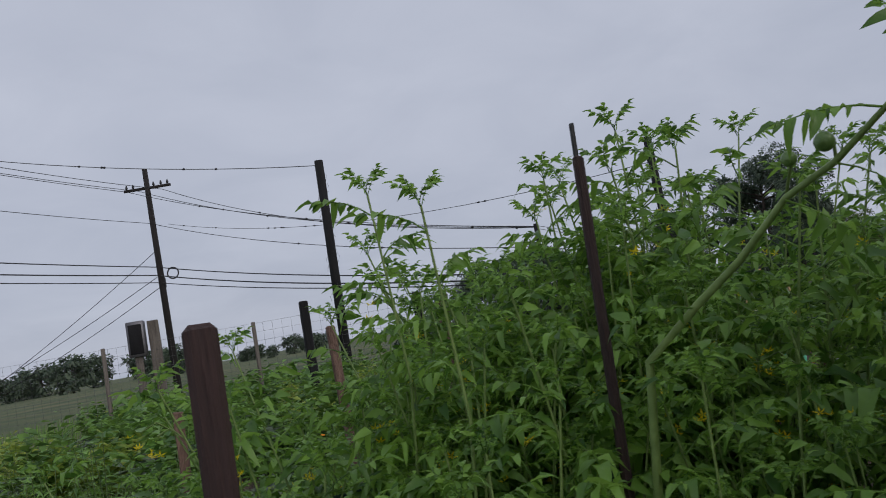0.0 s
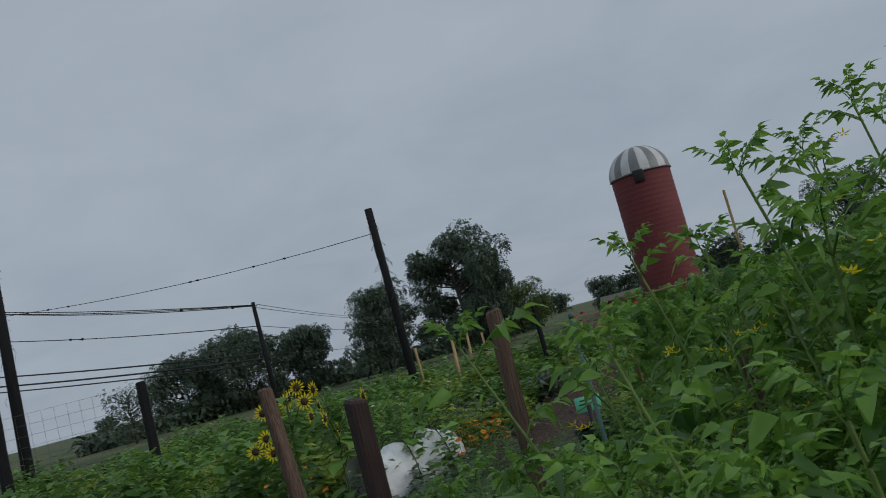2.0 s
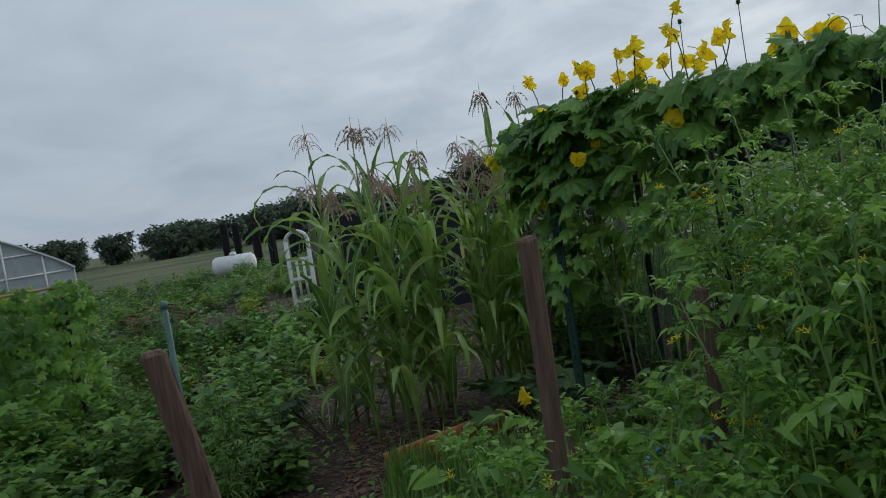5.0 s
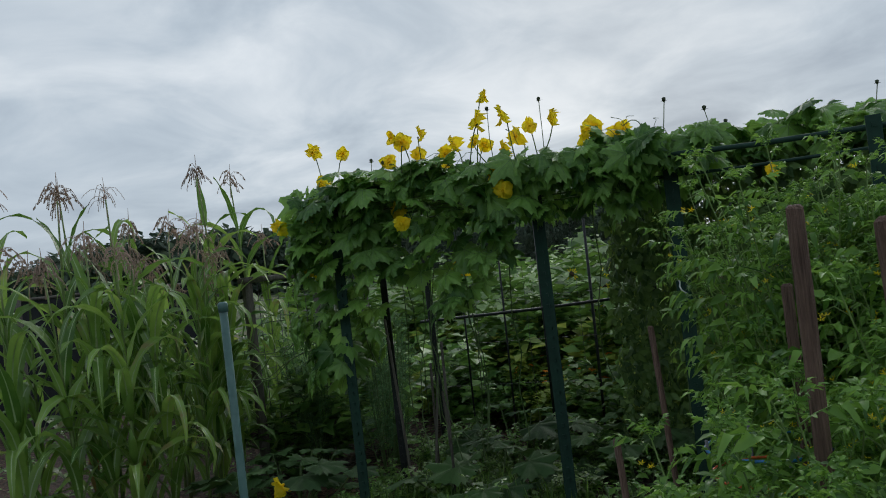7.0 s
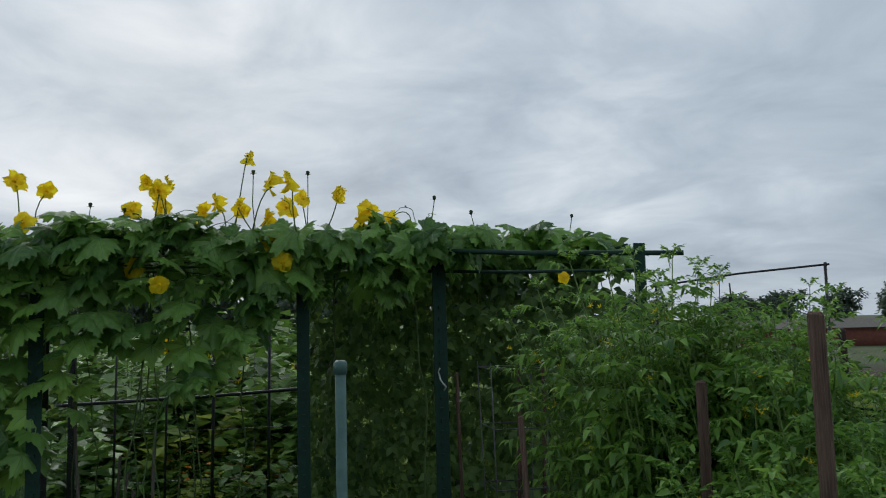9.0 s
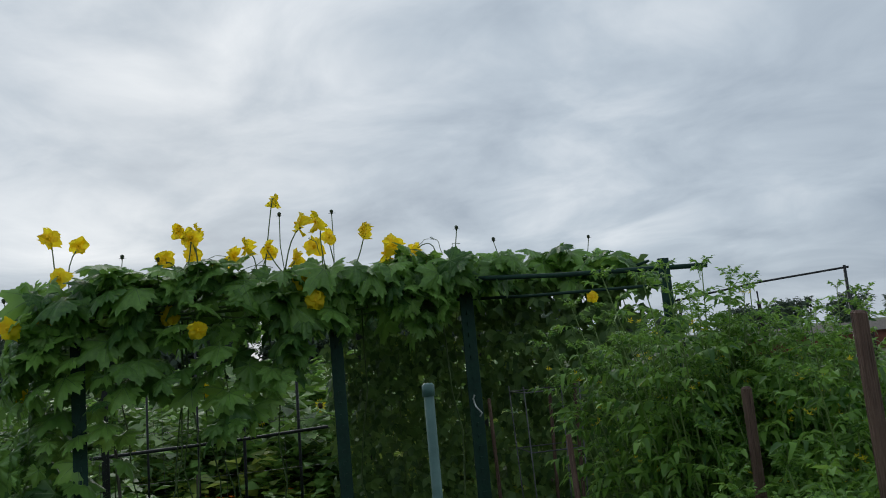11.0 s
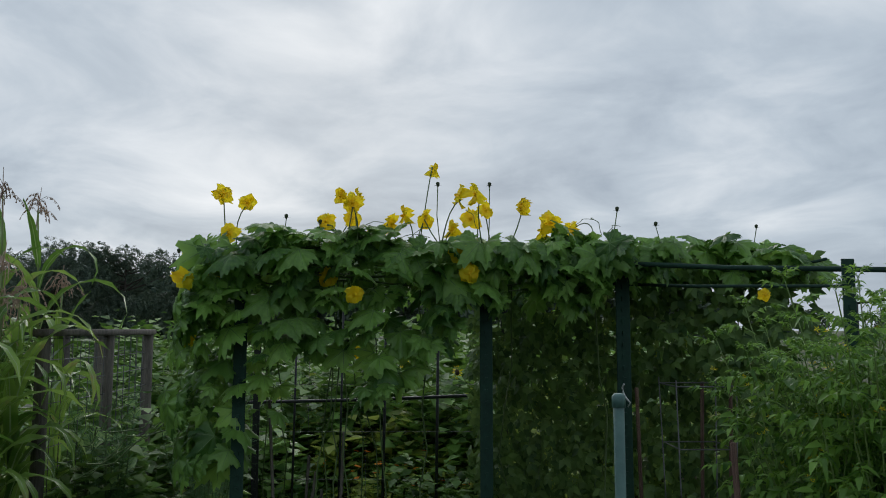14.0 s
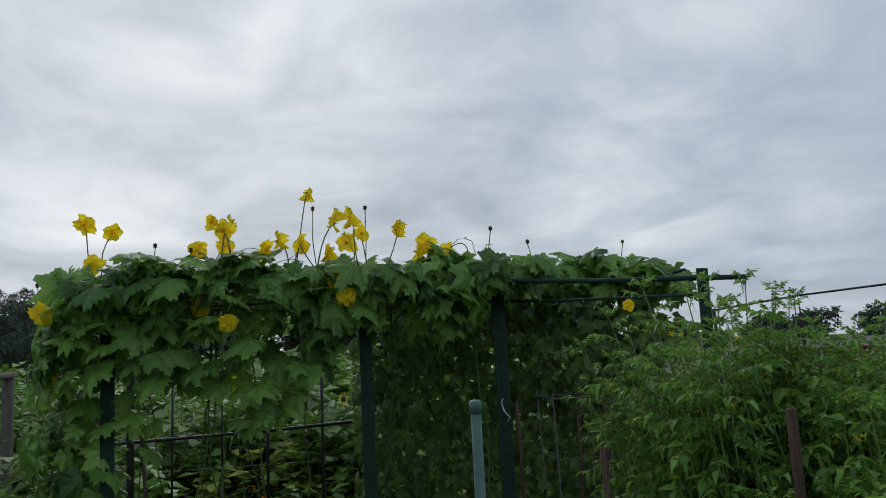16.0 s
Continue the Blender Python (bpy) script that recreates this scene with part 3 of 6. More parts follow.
def greenhouse():
    """A gabled poly house; local x runs along its front gable, y along its ridge, away."""
    gh = thing("greenhouse", "white plastic-covered greenhouse with a gabled end wall", "greenhouse", (27.5, 18.9, 0), turn=radians(-62))
    w, depth, eave, ridge = 3.6, 15.0, 1.35, 3.4

    def roof_z(x):
        return eave + (ridge - eave) * (1 - abs(x) / w) ** 0.85
    xs = [w * k / 12 for k in range(-12, 13)]
    g = Geo()
    v, f = [], []
    for y in (-0.12, depth):
        for x in xs:
            v.append((x * 1.02, y, roof_z(x) + 0.05))
        for x in xs:
            v.append((x, y, roof_z(x) - 0.02))
    n = len(xs)
    for k in range(n - 1):
        f += [(k, k + 1, 2 * n + k + 1, 2 * n + k), (n + k, 3 * n + k, 3 * n + k + 1, n + k + 1), (k, n + k, n + k + 1, k + 1)]
    g.add(v, f)
    part("roof", g, FILM, gh)
    for sx in (-1, 1):
        g = Geo().box((sx * w - 0.04, 0, 0), (sx * w + 0.04, depth, eave + 0.02))
        part("side_wall", g, FILM, gh)
    g = Geo()
    v, f = [], []
    for x in xs:
        v += [(x, 0.0, 0), (x, 0.0, roof_z(x) - 0.02)]
    for k in range(n - 1):
        f.append((2 * k, 2 * k + 2, 2 * k + 3, 2 * k + 1))
    g.add(v, f)
    part("end_wall", g, FILM_CLEAR, gh, "cloudy translucent end wall")
    for x in (-2.6, -1.3, 0.0, 1.3, 2.6):
        g = Geo().box((x - 0.035, -0.06, 0), (x + 0.035, -0.005, roof_z(x) - 0.04))
        part("frame_post", g, WHITE_PAINT, gh)
    for z in (1.3, 2.1):
        g = Geo().box((-w + (0.1 if z < 1.5 else 1.2), -0.05, z), (w - (0.1 if z < 1.5 else 1.2), -0.003, z + 0.06))
        part("frame_rail", g, WHITE_PAINT, gh)
    win = part("window", Geo().box((-0.45, -0.07, 1.5), (0.55, -0.02, 2.05), bevel=0.01), WHITE_PAINT, gh)
    part("pane", Geo().box((-0.36, -0.085, 1.58), (0.46, -0.072, 1.97)), DARK_OPENING, win, "dark window pane")
    # solid dark slab on the end wall; the doorway's inner shade is its colour
    dr = part("door", Geo().box((-3.3, -0.08, 0.0), (-1.9, -0.02, 1.15)), DARK_OPENING, gh, "near-black panel painted as the unlit open side doorway")
    part("lintel", Geo().box((-3.35, -0.1, 1.15), (-1.85, -0.02, 1.25)), WHITE_PAINT, dr)
    part("base_board", Geo().box((-w, -0.09, 0.0), (w, -0.061, 0.55)), PALE_WOOD, gh, "brown base boards")


greenhouse()


def shed(at, w, d, h, turn, label):
    s = thing("farm_shed", label, "shed", at, turn=turn)
    part("wall", Geo().box((-w, -d, 0), (w, d, h)), BRICK_RED, s)
    g = Geo()
    e = 0.3
    v = [(-w - e, -d - e, h), (w + e, -d - e, h), (w + e, d + e, h), (-w - e, d + e, h), (-w - e, 0, h * 1.5), (w + e, 0, h * 1.5)]
    g.add(v, [(0, 1, 5, 4), (2, 3, 4, 5), (0, 4, 3), (1, 2, 5), (0, 3, 2, 1)])
    part("roof", g, GREY_WOOD, s, smooth=False)
    for x in (-w * 0.5, w * 0.4):
        part("window", Geo().box((x - 0.4, -d - 0.04, h * 0.35), (x + 0.4, -d - 0.005, h * 0.75)), DARK_OPENING, s)


shed((44.0, 61.0, 0), 3.2, 2.2, 1.0, radians(-38), "low red farm shed behind the silo")
shed((-6.0, -42.0, 0), 6.5, 3.0, 0.9, radians(8), "long brown-roofed farm building beyond the plots")


# ================= poles and wires =================


def utility_pole(name, label, at, h, lean, rad, arm=True, arm_turn=0.0, mat=None):
    u = thing(name, label, "utility pole", at)
    top = (lean[0], lean[1], h)
    g = Geo().tube([(0, 0, -0.2), (lean[0] * .5, lean[1] * .5, h * .5), top], [rad, rad * .85, rad * .68], 10)
    part("pole", g, mat or POLE_WOOD, u)
    if arm:
        m = Matrix.Translation((lean[0] * .93, lean[1] * .93, h * .915)) @ Matrix.Rotation(arm_turn, 4, "Z")
        a = part("crossarm", Geo().box((-1.25, -0.06, -0.07), (1.25, 0.06, 0.07), bevel=0.01), POLE_WOOD, u, m=m)
        for x in (-1.1, -0.75, 0.35, 0.75, 1.1):
            part("insulator", Geo().tube([(x, 0, 0.07), (x, 0, 0.14), (x, 0, 0.2), (x, 0, 0.3)], [0.03, 0.075, 0.06, 0.03], 7), CABLE, a)
        part("transformer", Geo().tube([(0.05, -0.3, h * 0.47), (0.05, -0.3, h * 0.475), (0.05, -0.3, h * 0.515), (0.05, -0.3, h * 0.52)], [0.1, 0.16, 0.16, 0.1], 9), CABLE, u, "small dark splice box")
        pts = [(0.55 + 0.3 * math.cos(t), 0.02 * math.sin(3 * t), h * 0.535 + 0.3 * math.sin(t)) for t in np.linspace(0, 6.283, 17)]
        part("cable_loop", Geo().tube(pts, 0.04, 5, False), CABLE, u, "coil of spare black cable")
    return u


UTIL = Vector((-14.6, 42.6, 0))
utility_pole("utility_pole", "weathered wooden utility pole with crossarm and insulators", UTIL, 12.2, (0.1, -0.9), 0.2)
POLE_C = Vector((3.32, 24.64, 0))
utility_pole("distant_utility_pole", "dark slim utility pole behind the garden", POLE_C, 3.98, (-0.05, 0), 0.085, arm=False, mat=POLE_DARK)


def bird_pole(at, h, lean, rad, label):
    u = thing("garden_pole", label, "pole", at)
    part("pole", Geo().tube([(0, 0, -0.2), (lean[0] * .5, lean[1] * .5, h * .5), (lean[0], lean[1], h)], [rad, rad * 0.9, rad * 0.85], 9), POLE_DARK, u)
    g = Geo()
    r = np.random.default_rng(int(h * 100))
    for k in range(46):
        z = h * r.uniform(0.3, 0.97)
        a = r.uniform(0, 6.28)
        q = rad * 1.0
        p0 = (lean[0] * z / h + q * math.cos(a), lean[1] * z / h + q * math.sin(a), z)
        g.tube([p0, (p0[0] + r.uniform(-.1, .1), p0[1] + r.uniform(-.1, .1), z - r.uniform(.02, .12)), (p0[0] + r.uniform(-.16, .16), p0[1] + r.uniform(-.16, .16), z - r.uniform(.1, .4))], 0.006, 3, False)
    tagged(part("torn_netting", g, CABLE, u, "frayed strands of netting"), kind="stuff")


bird_pole((-3.75, 28.9, 0), 8.1, (0.1, 0), 0.19, "tall black pole with torn netting")
bird_pole((5.95, 19.95, 0), 5.21, (-0.10, 0), 0.12, "tall black garden pole holding a bird wire")


def cable(name, a, b, sag, rad, label, beads=0):
    a, b = Vector(a), Vector(b)
    pts = [a.lerp(b, t) - Vector((0, 0, sag * 4 * t * (1 - t))) for t in np.linspace(0, 1, 17)]
    c = thing(name, label, "cable", tuple(a))
    part("wire", Geo().tube([p - a for p in pts], rad * 0.75, 5, False), CABLE, c)
    for k in range(beads):
        t = R(0.1, 0.98)
        p = a.lerp(b, t) - Vector((0, 0, sag * 4 * t * (1 - t))) - a
        part("bead", Geo().tube([p - Vector((0.05, 0, 0)), p, p + Vector((0.05, 0, 0))], [rad, rad * 2.6, rad], 5), CABLE, c)


# power lines, left of the pole and on to the next ones
for dz, off, sag, rad in ((11.25, -1.0, .5, .02), (11.2, -0.4, .6, .02), (11.1, .9, .7, .02), (9.35, 0, .5, .02), (6.95, 0, .25, .035), (6.5, 0, .3, .04), (6.1, 0.0, .25, .03)):
    u = UTIL + Vector((-0.2, -0.3, 0))
    cable("power_line", (u.x + off, u.y, dz), (3.28 + 0.08 * off, 24.6, 3.9 - (11.25 - dz) * 0.345), sag, rad, "black overhead line running between utility poles", 3 if dz > 9 else 0)
    cable("power_line", (u.x + off, u.y, dz), (-24.5 + off, 6.0, dz + 0.4), sag, rad, "black overhead line running to the west")
for dz, off in ((3.9, .06), (3.84, -.06), (3.25, 0), (2.4, 0)):
    cable("power_line", (3.28 + off, 24.6, dz), (22.0, 62.0, dz * 1.05), .3, .012, "thin overhead line beyond the slim pole")
for dz, x in ((8.0, -30), (6.6, -31), (6.0, -29)):
    cable("guy_wire", (UTIL.x, UTIL.y, dz), (x, 50, 1.4), 0.25, 0.025, "slack service wire dropping from the pole")
cable("bird_wire", (-3.65, 28.8, 7.9), (-22, 30.5, 12.3), 0.5, 0.02, "thin wire strung from the black pole", 7)
cable("bird_wire", (5.82, 19.95, 4.56), (-12.5, 38.2, 8.4), 0.8, 0.013, "thin wire with small birds' perches strung between poles", 16)


# ================= fences and posts =================


def post(name, label, at, h, size, mat, lean=(0, 0), turn=0.0, category="post", chamfer=0.006, group=""):
    """A square sawn post, its top a little worn."""
    t = thing(name, label, category, (at[0], at[1], 0), group, turn=turn)
    b = bmesh.new()
    bmesh.ops.create_cube(b, size=1.0)
    for v in b.verts:
        top = v.co.z > 0
        v.co = Vector((v.co.x * size, v.co.y * size * 0.92, h + 0.004 * R(-1, 1) if top else -0.1))
        if top:
            v.co += Matrix.Rotation(-turn, 3, "Z") @ Vector((lean[0], lean[1], 0.0))
    bmesh.ops.subdivide_edges(b, edges=[e for e in b.edges if abs(e.verts[0].co.z - e.verts[1].co.z) > 0.3], cuts=7)
    for v in b.verts:
        v.co += Vector((R(-1, 1), R(-1, 1), 0)) * size * 0.035
    bmesh.ops.bevel(b, geom=[e for e in b.edges], offset=chamfer, segments=1, affect="EDGES")
    me = bpy.data.meshes.new("shaft")
    b.to_mesh(me)
    b.free()
    me.materials.append(mat)
    part("shaft", me, mat, t)
    return t


post("tomato_stake", "dark brown square wooden tomato stake", (-0.31, 0.81), 1.45, 0.030, DARK_STAKE, (0.0, 0), 0.3, "stake")
post("bed_stake", "dark brown wooden stake at the bed's edge", (-1.05, 1.63), 1.47, 0.015, DARK_STAKE, (0, 0), 0.25, "stake", 0.0015)
post("bed_stake", "reddish-brown wooden stake among the plants", (-0.60, 1.88), 1.44, 0.023, DARK_STAKE, (-0.01, 0), 0.2, "stake", 0.003)
post("tomato_stake", "tall dark stake with a thin rod at its top", (0.055, 1.13), 1.60, 0.013, DARK_STAKE, (0.058, -0.01), 0.2, "stake", 0.003)
post("tie_rod", "thin dark rod tied beside a tall stake", (0.052, 1.145), 1.645, 0.006, POST_BLACK, (0.062, -0.02), 0.1, "rod", 0.001)
post("tomato_stake", "grey-brown weathered stake with split grain", (-0.435, 2.82), 1.475, 0.034, STAKE, (-0.08, 0.24), 0.3, "stake")
post("tomato_stake", "grey-brown weathered stake in the tomato row", (-0.09, 2.54), 1.515, 0.032, STAKE, (0.0, -0.02), 0.5, "stake")
post("tomato_stake", "thin brown stake in the tomato row", (0.19, 2.12), 1.33, 0.028, STAKE, (0, 0), 0.5, "stake")
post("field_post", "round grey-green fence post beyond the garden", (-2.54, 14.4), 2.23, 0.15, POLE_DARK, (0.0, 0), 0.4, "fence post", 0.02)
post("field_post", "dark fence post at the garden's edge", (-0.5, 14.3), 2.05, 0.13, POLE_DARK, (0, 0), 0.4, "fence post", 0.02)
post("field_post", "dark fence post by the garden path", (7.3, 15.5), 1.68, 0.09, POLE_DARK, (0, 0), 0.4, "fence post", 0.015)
post("box_post", "grey wooden post beside the meter box", (-5.58, 15.25), 2.40, 0.20, GREY_WOOD, (0, 0), 0.3, "post", 0.01)
post("low_stake", "short brown stake in the tall grass", (-2.0, 5.6), 1.12, 0.07, STAKE, (0, 0), 0.3, "stake")


def meter_box():
    t = thing("meter_box", "grey metal utility box on a post", "utility box", (-5.85, 15.1, 0), turn=0.2)
    part("box", Geo().box((-0.17, -0.12, 1.75), (0.15, 0.10, 2.42), bevel=0.015), WIRE, t)
    part("cover", Geo().box((-0.13, -0.135, 1.80), (0.11, -0.121, 2.36), bevel=0.006), POLE_DARK, t, "dark hinged cover")
    part("stand", Geo().box((-0.08, -0.06, -0.1), (0.05, 0.06, 1.75)), GREY_WOOD, t)


meter_box()


def mesh_fence(name, label, a, b, h, nx, nz, rad, posts=(), wire=None, base=0.05):
    a, b = Vector((*a, 0)), Vector((*b, 0))
    t = thing(name, label, "fence", tuple(a))
    g = Geo()
    for i in range(nx + 1):
        p = (b - a) * (i / nx)
        g.tube([p + Vector((0, 0, base)), p + Vector((0, 0, h))], rad, 3, False)
    for k in range(nz + 1):
        z = base + (h - base) * k / nz
        g.tube([Vector((0, 0, z)), (b - a) * 0.5 + Vector((0, 0, z - 0.01)), b - a + Vector((0, 0, z))], rad, 3, False)
    tagged(part("wire_mesh", g, wire or WIRE, t), kind="stuff")
    for s in posts:
        p = (b - a) * s
        part("fence_post", Geo().box((p.x - 0.032, p.y - 0.032, -0.1), (p.x + 0.032, p.y + 0.032, h + 0.02), bevel=0.008), GREY_WOOD, t)
    return t, b - a


mesh_fence("wire_fence", "thin wire mesh fence along the field", (-9.5, 15.5), (-0.5, 14.3), 2.0, 50, 12, 0.0022, (0.0, 0.33, 0.66))
f1, span = mesh_fence("rail_fence", "grey wooden rail fence with square wire mesh", (5.76, 0.19), (4.75, 1.75), 1.50, 14, 11, 0.003, (0.0, 0.46, 1.0))
ang = math.atan2(span.y, span.x)
part("top_rail", Geo().box((-0.05, -0.05, 1.51), (span.length + 0.05, 0.05, 1.555), Matrix.Rotation(ang, 4, "Z"), 0.008), GREY_WOOD, f1)
f2, span2 = mesh_fence("rail_fence", "weathered wooden rail fence behind the corn", (5.86, 0.17), (9.5, -1.2), 1.50, 24, 11, 0.003, (0.33, 0.66, 1.0))
ang2 = math.atan2(span2.y, span2.x)
part("top_rail", Geo().box((0.06, -0.05, 1.51), (span2.length, 0.05, 1.555), Matrix.Rotation(ang2, 4, "Z"), 0.008), GREY_WOOD, f2)


def shade_enclosure():
    """Plot fenced with black shade cloth over posts."""
    t = thing("shade_enclosure", "garden plot fenced with sagging black shade cloth", "enclosure", (9.6, 4.1, 0))
    corners = [(0, 0), (1.9, -4.5), (6.2, -4.2), (4.3, 0.25)]
    r = np.random.default_rng(3)
    for i in range(4):
        a, b = Vector((*corners[i], 0)), Vector((*corners[(i + 1) % 4], 0))
        g = Geo()
        v, f, n = [], [], 22
        nrm = Vector((b.y - a.y, a.x - b.x, 0)).normalized()
        for k in range(n + 1):
            p = a.lerp(b, k / n)
            for j in range(5):
                z = (0.02, .42, .85, 1.28, 1.62)[j] - (0.03 * math.sin(k * 1.3) if j == 4 else 0)
                q = p + nrm * r.uniform(-0.04, 0.04)
                v.append((q.x, q.y, z))
        for k in range(n):
            for j in range(4):
                f.append((k * 5 + j, (k + 1) * 5 + j, (k + 1) * 5 + j + 1, k * 5 + j + 1))
        g.add(v, f)
        part("shade_cloth", g, SHADE, t)
        part("top_rail", Geo().tube([a + Vector((0, 0, 1.64)), a.lerp(b, .5) + Vector((0, 0, 1.65)), b + Vector((0, 0, 1.64))], 0.022, 6), GREY_WOOD, t)
        for s in (0.0, 0.33, 0.66):
            p = a.lerp(b, s)
            part("post", Geo().box((p.x - 0.04, p.y - 0.04, -0.05), (p.x + 0.04, p.y + 0.04, 1.66), bevel=0.006), GREY_WOOD, t)
    t2 = thing("old_gate", "white painted wooden gate frame leaning on the cloth", "gate", (9.35, 4.30, 0), turn=radians(75))
    for x in (-0.16, 0.16):
        part("stile", Geo().box((x - 0.025, -0.02, 0.0), (x + 0.025, 0.02, 1.42), bevel=0.005), WHITE_PAINT, t2)
    for z in (0.55, 0.85, 1.12):
        part("rail", Geo().box((-0.135, -0.015, z), (0.135, 0.015, z + 0.045), bevel=0.004), WHITE_PAINT, t2)
    for x in (-0.05, 0.05):
        part("slat", Geo().box((x - 0.015, -0.012, 0.595), (x + 0.015, 0.012, 1.12)), WHITE_PAINT, t2)
    pts = [(0.16 * math.cos(a), 0, 1.40 + 0.13 * math.sin(a)) for a in np.linspace(0, math.pi, 11)]
    part("arched_top", Geo().tube(pts, 0.026, 6), WHITE_PAINT, t2)


shade_enclosure()


def propane_tank():
    t = thing("propane_tank", "small white propane tank beside the far plots", "tank", (29.3, 9.7, 0), turn=radians(95))
    pts = [(-0.85, 0, .5), (-0.8, 0, .5), (-0.68, 0, .5), (0.68, 0, .5), (0.8, 0, .5), (0.85, 0, .5)]
    part("vessel", Geo().tube(pts, [0.08, .27, .38, .38, .27, .08], 16), WHITE_PAINT, t)
    part("valve_dome", Geo().tube([(0, 0, .84), (0, 0, .97), (0, 0, 1.0)], [.14, .14, .06], 10), WHITE_PAINT, t)
    for x in (-.5, .5):
        part("foot", Geo().box((x - .06, -.25, 0), (x + .06, .25, .16)), GREY_WOOD, t)


propane_tank()
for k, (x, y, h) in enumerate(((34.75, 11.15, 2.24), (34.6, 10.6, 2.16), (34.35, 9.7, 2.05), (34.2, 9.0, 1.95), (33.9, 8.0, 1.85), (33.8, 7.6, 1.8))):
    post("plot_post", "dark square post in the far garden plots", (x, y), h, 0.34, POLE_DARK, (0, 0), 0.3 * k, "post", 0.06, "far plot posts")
post("plot_stake", "short orange-brown wooden stake in low weeds", (8.9, 4.85), 0.62, 0.05, PALE_WOOD, (0, 0), 0.2, "stake")

# ================= luffa trellis =================
TL, TR = Vector((2.973, 1.902, 0)), Vector((1.471, 0.872, 0))
ALONG = (TR - TL).normalized()
SPAN = (TR - TL).length
DEEP = Vector((-ALONG.y, ALONG.x, 0))
if DEEP.y > 0:
    DEEP = -DEEP


def tp(s, d, z=0.0):
    """A point of the trellis: s metres from its left front post along the front, d metres behind the front."""
    return TL + ALONG * s + DEEP * d + Vector((0, 0, z))


def steel_post(parent, p, h, mat, label="", lean=Vector((0, 0, 0)), size=0.027):
    """A T-section garden post with studs up its face."""
    g = Geo()
    m = Matrix.Translation(p) @ Matrix.Rotation(math.atan2(ALONG.y, ALONG.x), 4, "Z")
    sh = Matrix.Identity(4)
    sh[0][2], sh[1][2] = lean.x / h, lean.y / h
    g.box((-size, -0.005, -0.1), (size, 0.005, h), m @ sh, 0.0015)
    g.box((-0.005, 0.005, -0.1), (0.005, size * 1.3, h), m @ sh, 0.0015)
    k = 0
    while 0.1 + k * 0.055 < h - 0.03:
        z = 0.1 + k * 0.055
        g.box((-0.007, -0.014, z), (0.007, -0.004, z + 0.018), m @ sh)
        k += 1
    return part("post", g, mat, parent, label, smooth=False)


def trellis():
    t = thing("trellis", "green steel post trellis with black rear posts and rods", "trellis")
    steel_post(t, tp(0, 0), 1.94, POST_GREEN, "dark green steel post", size=0.03)
    steel_post(t, tp(1.156, 0.0), 1.94, POST_GREEN, "dark green steel post", size=0.03)
    steel_post(t, tp(SPAN, 0), 1.89, POST_GREEN, "dark green steel post", Vector((0, 0, 0)), 0.034)
    steel_post(t, Vector((0.488, 0.922, 0)), 1.85, POST_GREEN, "dark green steel post")
    for s, d, h in ((-0.25, 1.95, 1.75), (1.50, 1.87, 1.75), (-0.2, 1.0, 1.75), (2.3, 1.6, 1.75)):
        steel_post(t, tp(s, d), h, POST_BLACK, "black steel post", size=0.024)

    def rod(name, a, b, rad, mat, sag=0.01):
        part(name, Geo().tube([a, a.lerp(b, .5) - Vector((0, 0, sag)), b], rad, 7), mat, t)
    rod("top_bar", tp(-0.15, 0.02, 1.92), tp(SPAN + 0.1, 0.02, 1.89), 0.011, POST_GREEN)
    rod("top_bar", tp(SPAN - 0.25, -0.04, 1.88), Vector((0.305, 0.829, 1.803)), 0.012, POST_GREEN)
    rod("top_bar", tp(SPAN - 0.35, 0.12, 1.79), Vector((0.53, 0.45, 1.76)), 0.008, POST_GREEN)
    rod("top_bar", tp(-0.2, 1.95, 1.84), tp(2.2, 1.9, 1.82), 0.010, POST_GREEN)
    for s in (-0.1, 0.5, 1.1, SPAN, SPAN + 1.0):
        rod("cross_bar", tp(s, -0.05, 1.90), tp(s, 2.0, 1.85), 0.008, POST_GREEN)
    rod("rear_bar", tp(-0.35, 1.96, 1.04), tp(1.56, 1.90, 1.10), 0.012, POST_BLACK)
    for s in (0.0, 0.33, 0.64, 1.02):
        rod("rear_rod", tp(s, 2.0, 0), tp(s + 0.02, 2.0, 1.7), 0.008 if s < .6 else 0.011, POST_BLACK)
    g = Geo()
    for k in range(4):
        z = 0.5 + 0.33 * k
        g.tube([tp(-0.3, 2.01, z), tp(1.5, 1.93, z)], 0.0014, 3, False)
    for k in range(5):
        s = -0.3 + 0.41 * k
        g.tube([tp(s, 2.01, 0.1), tp(s, 2.01, 1.7)], 0.0018, 3, False)
    tagged(part("wire_panel", g, WIRE, t), kind="stuff")
    pts = [tp(SPAN - 0.01, -0.05, 1.30) + Vector((0.02 * math.sin(k), 0.02 * math.cos(1.7 * k), -0.018 * k)) for k in range(7)]
    part("tie_wire", Geo().tube(pts, 0.004, 4), WHITE_PAINT, t, "white twist of tie wire")


trellis()

PALM = [palmate(s) for s in range(5)]


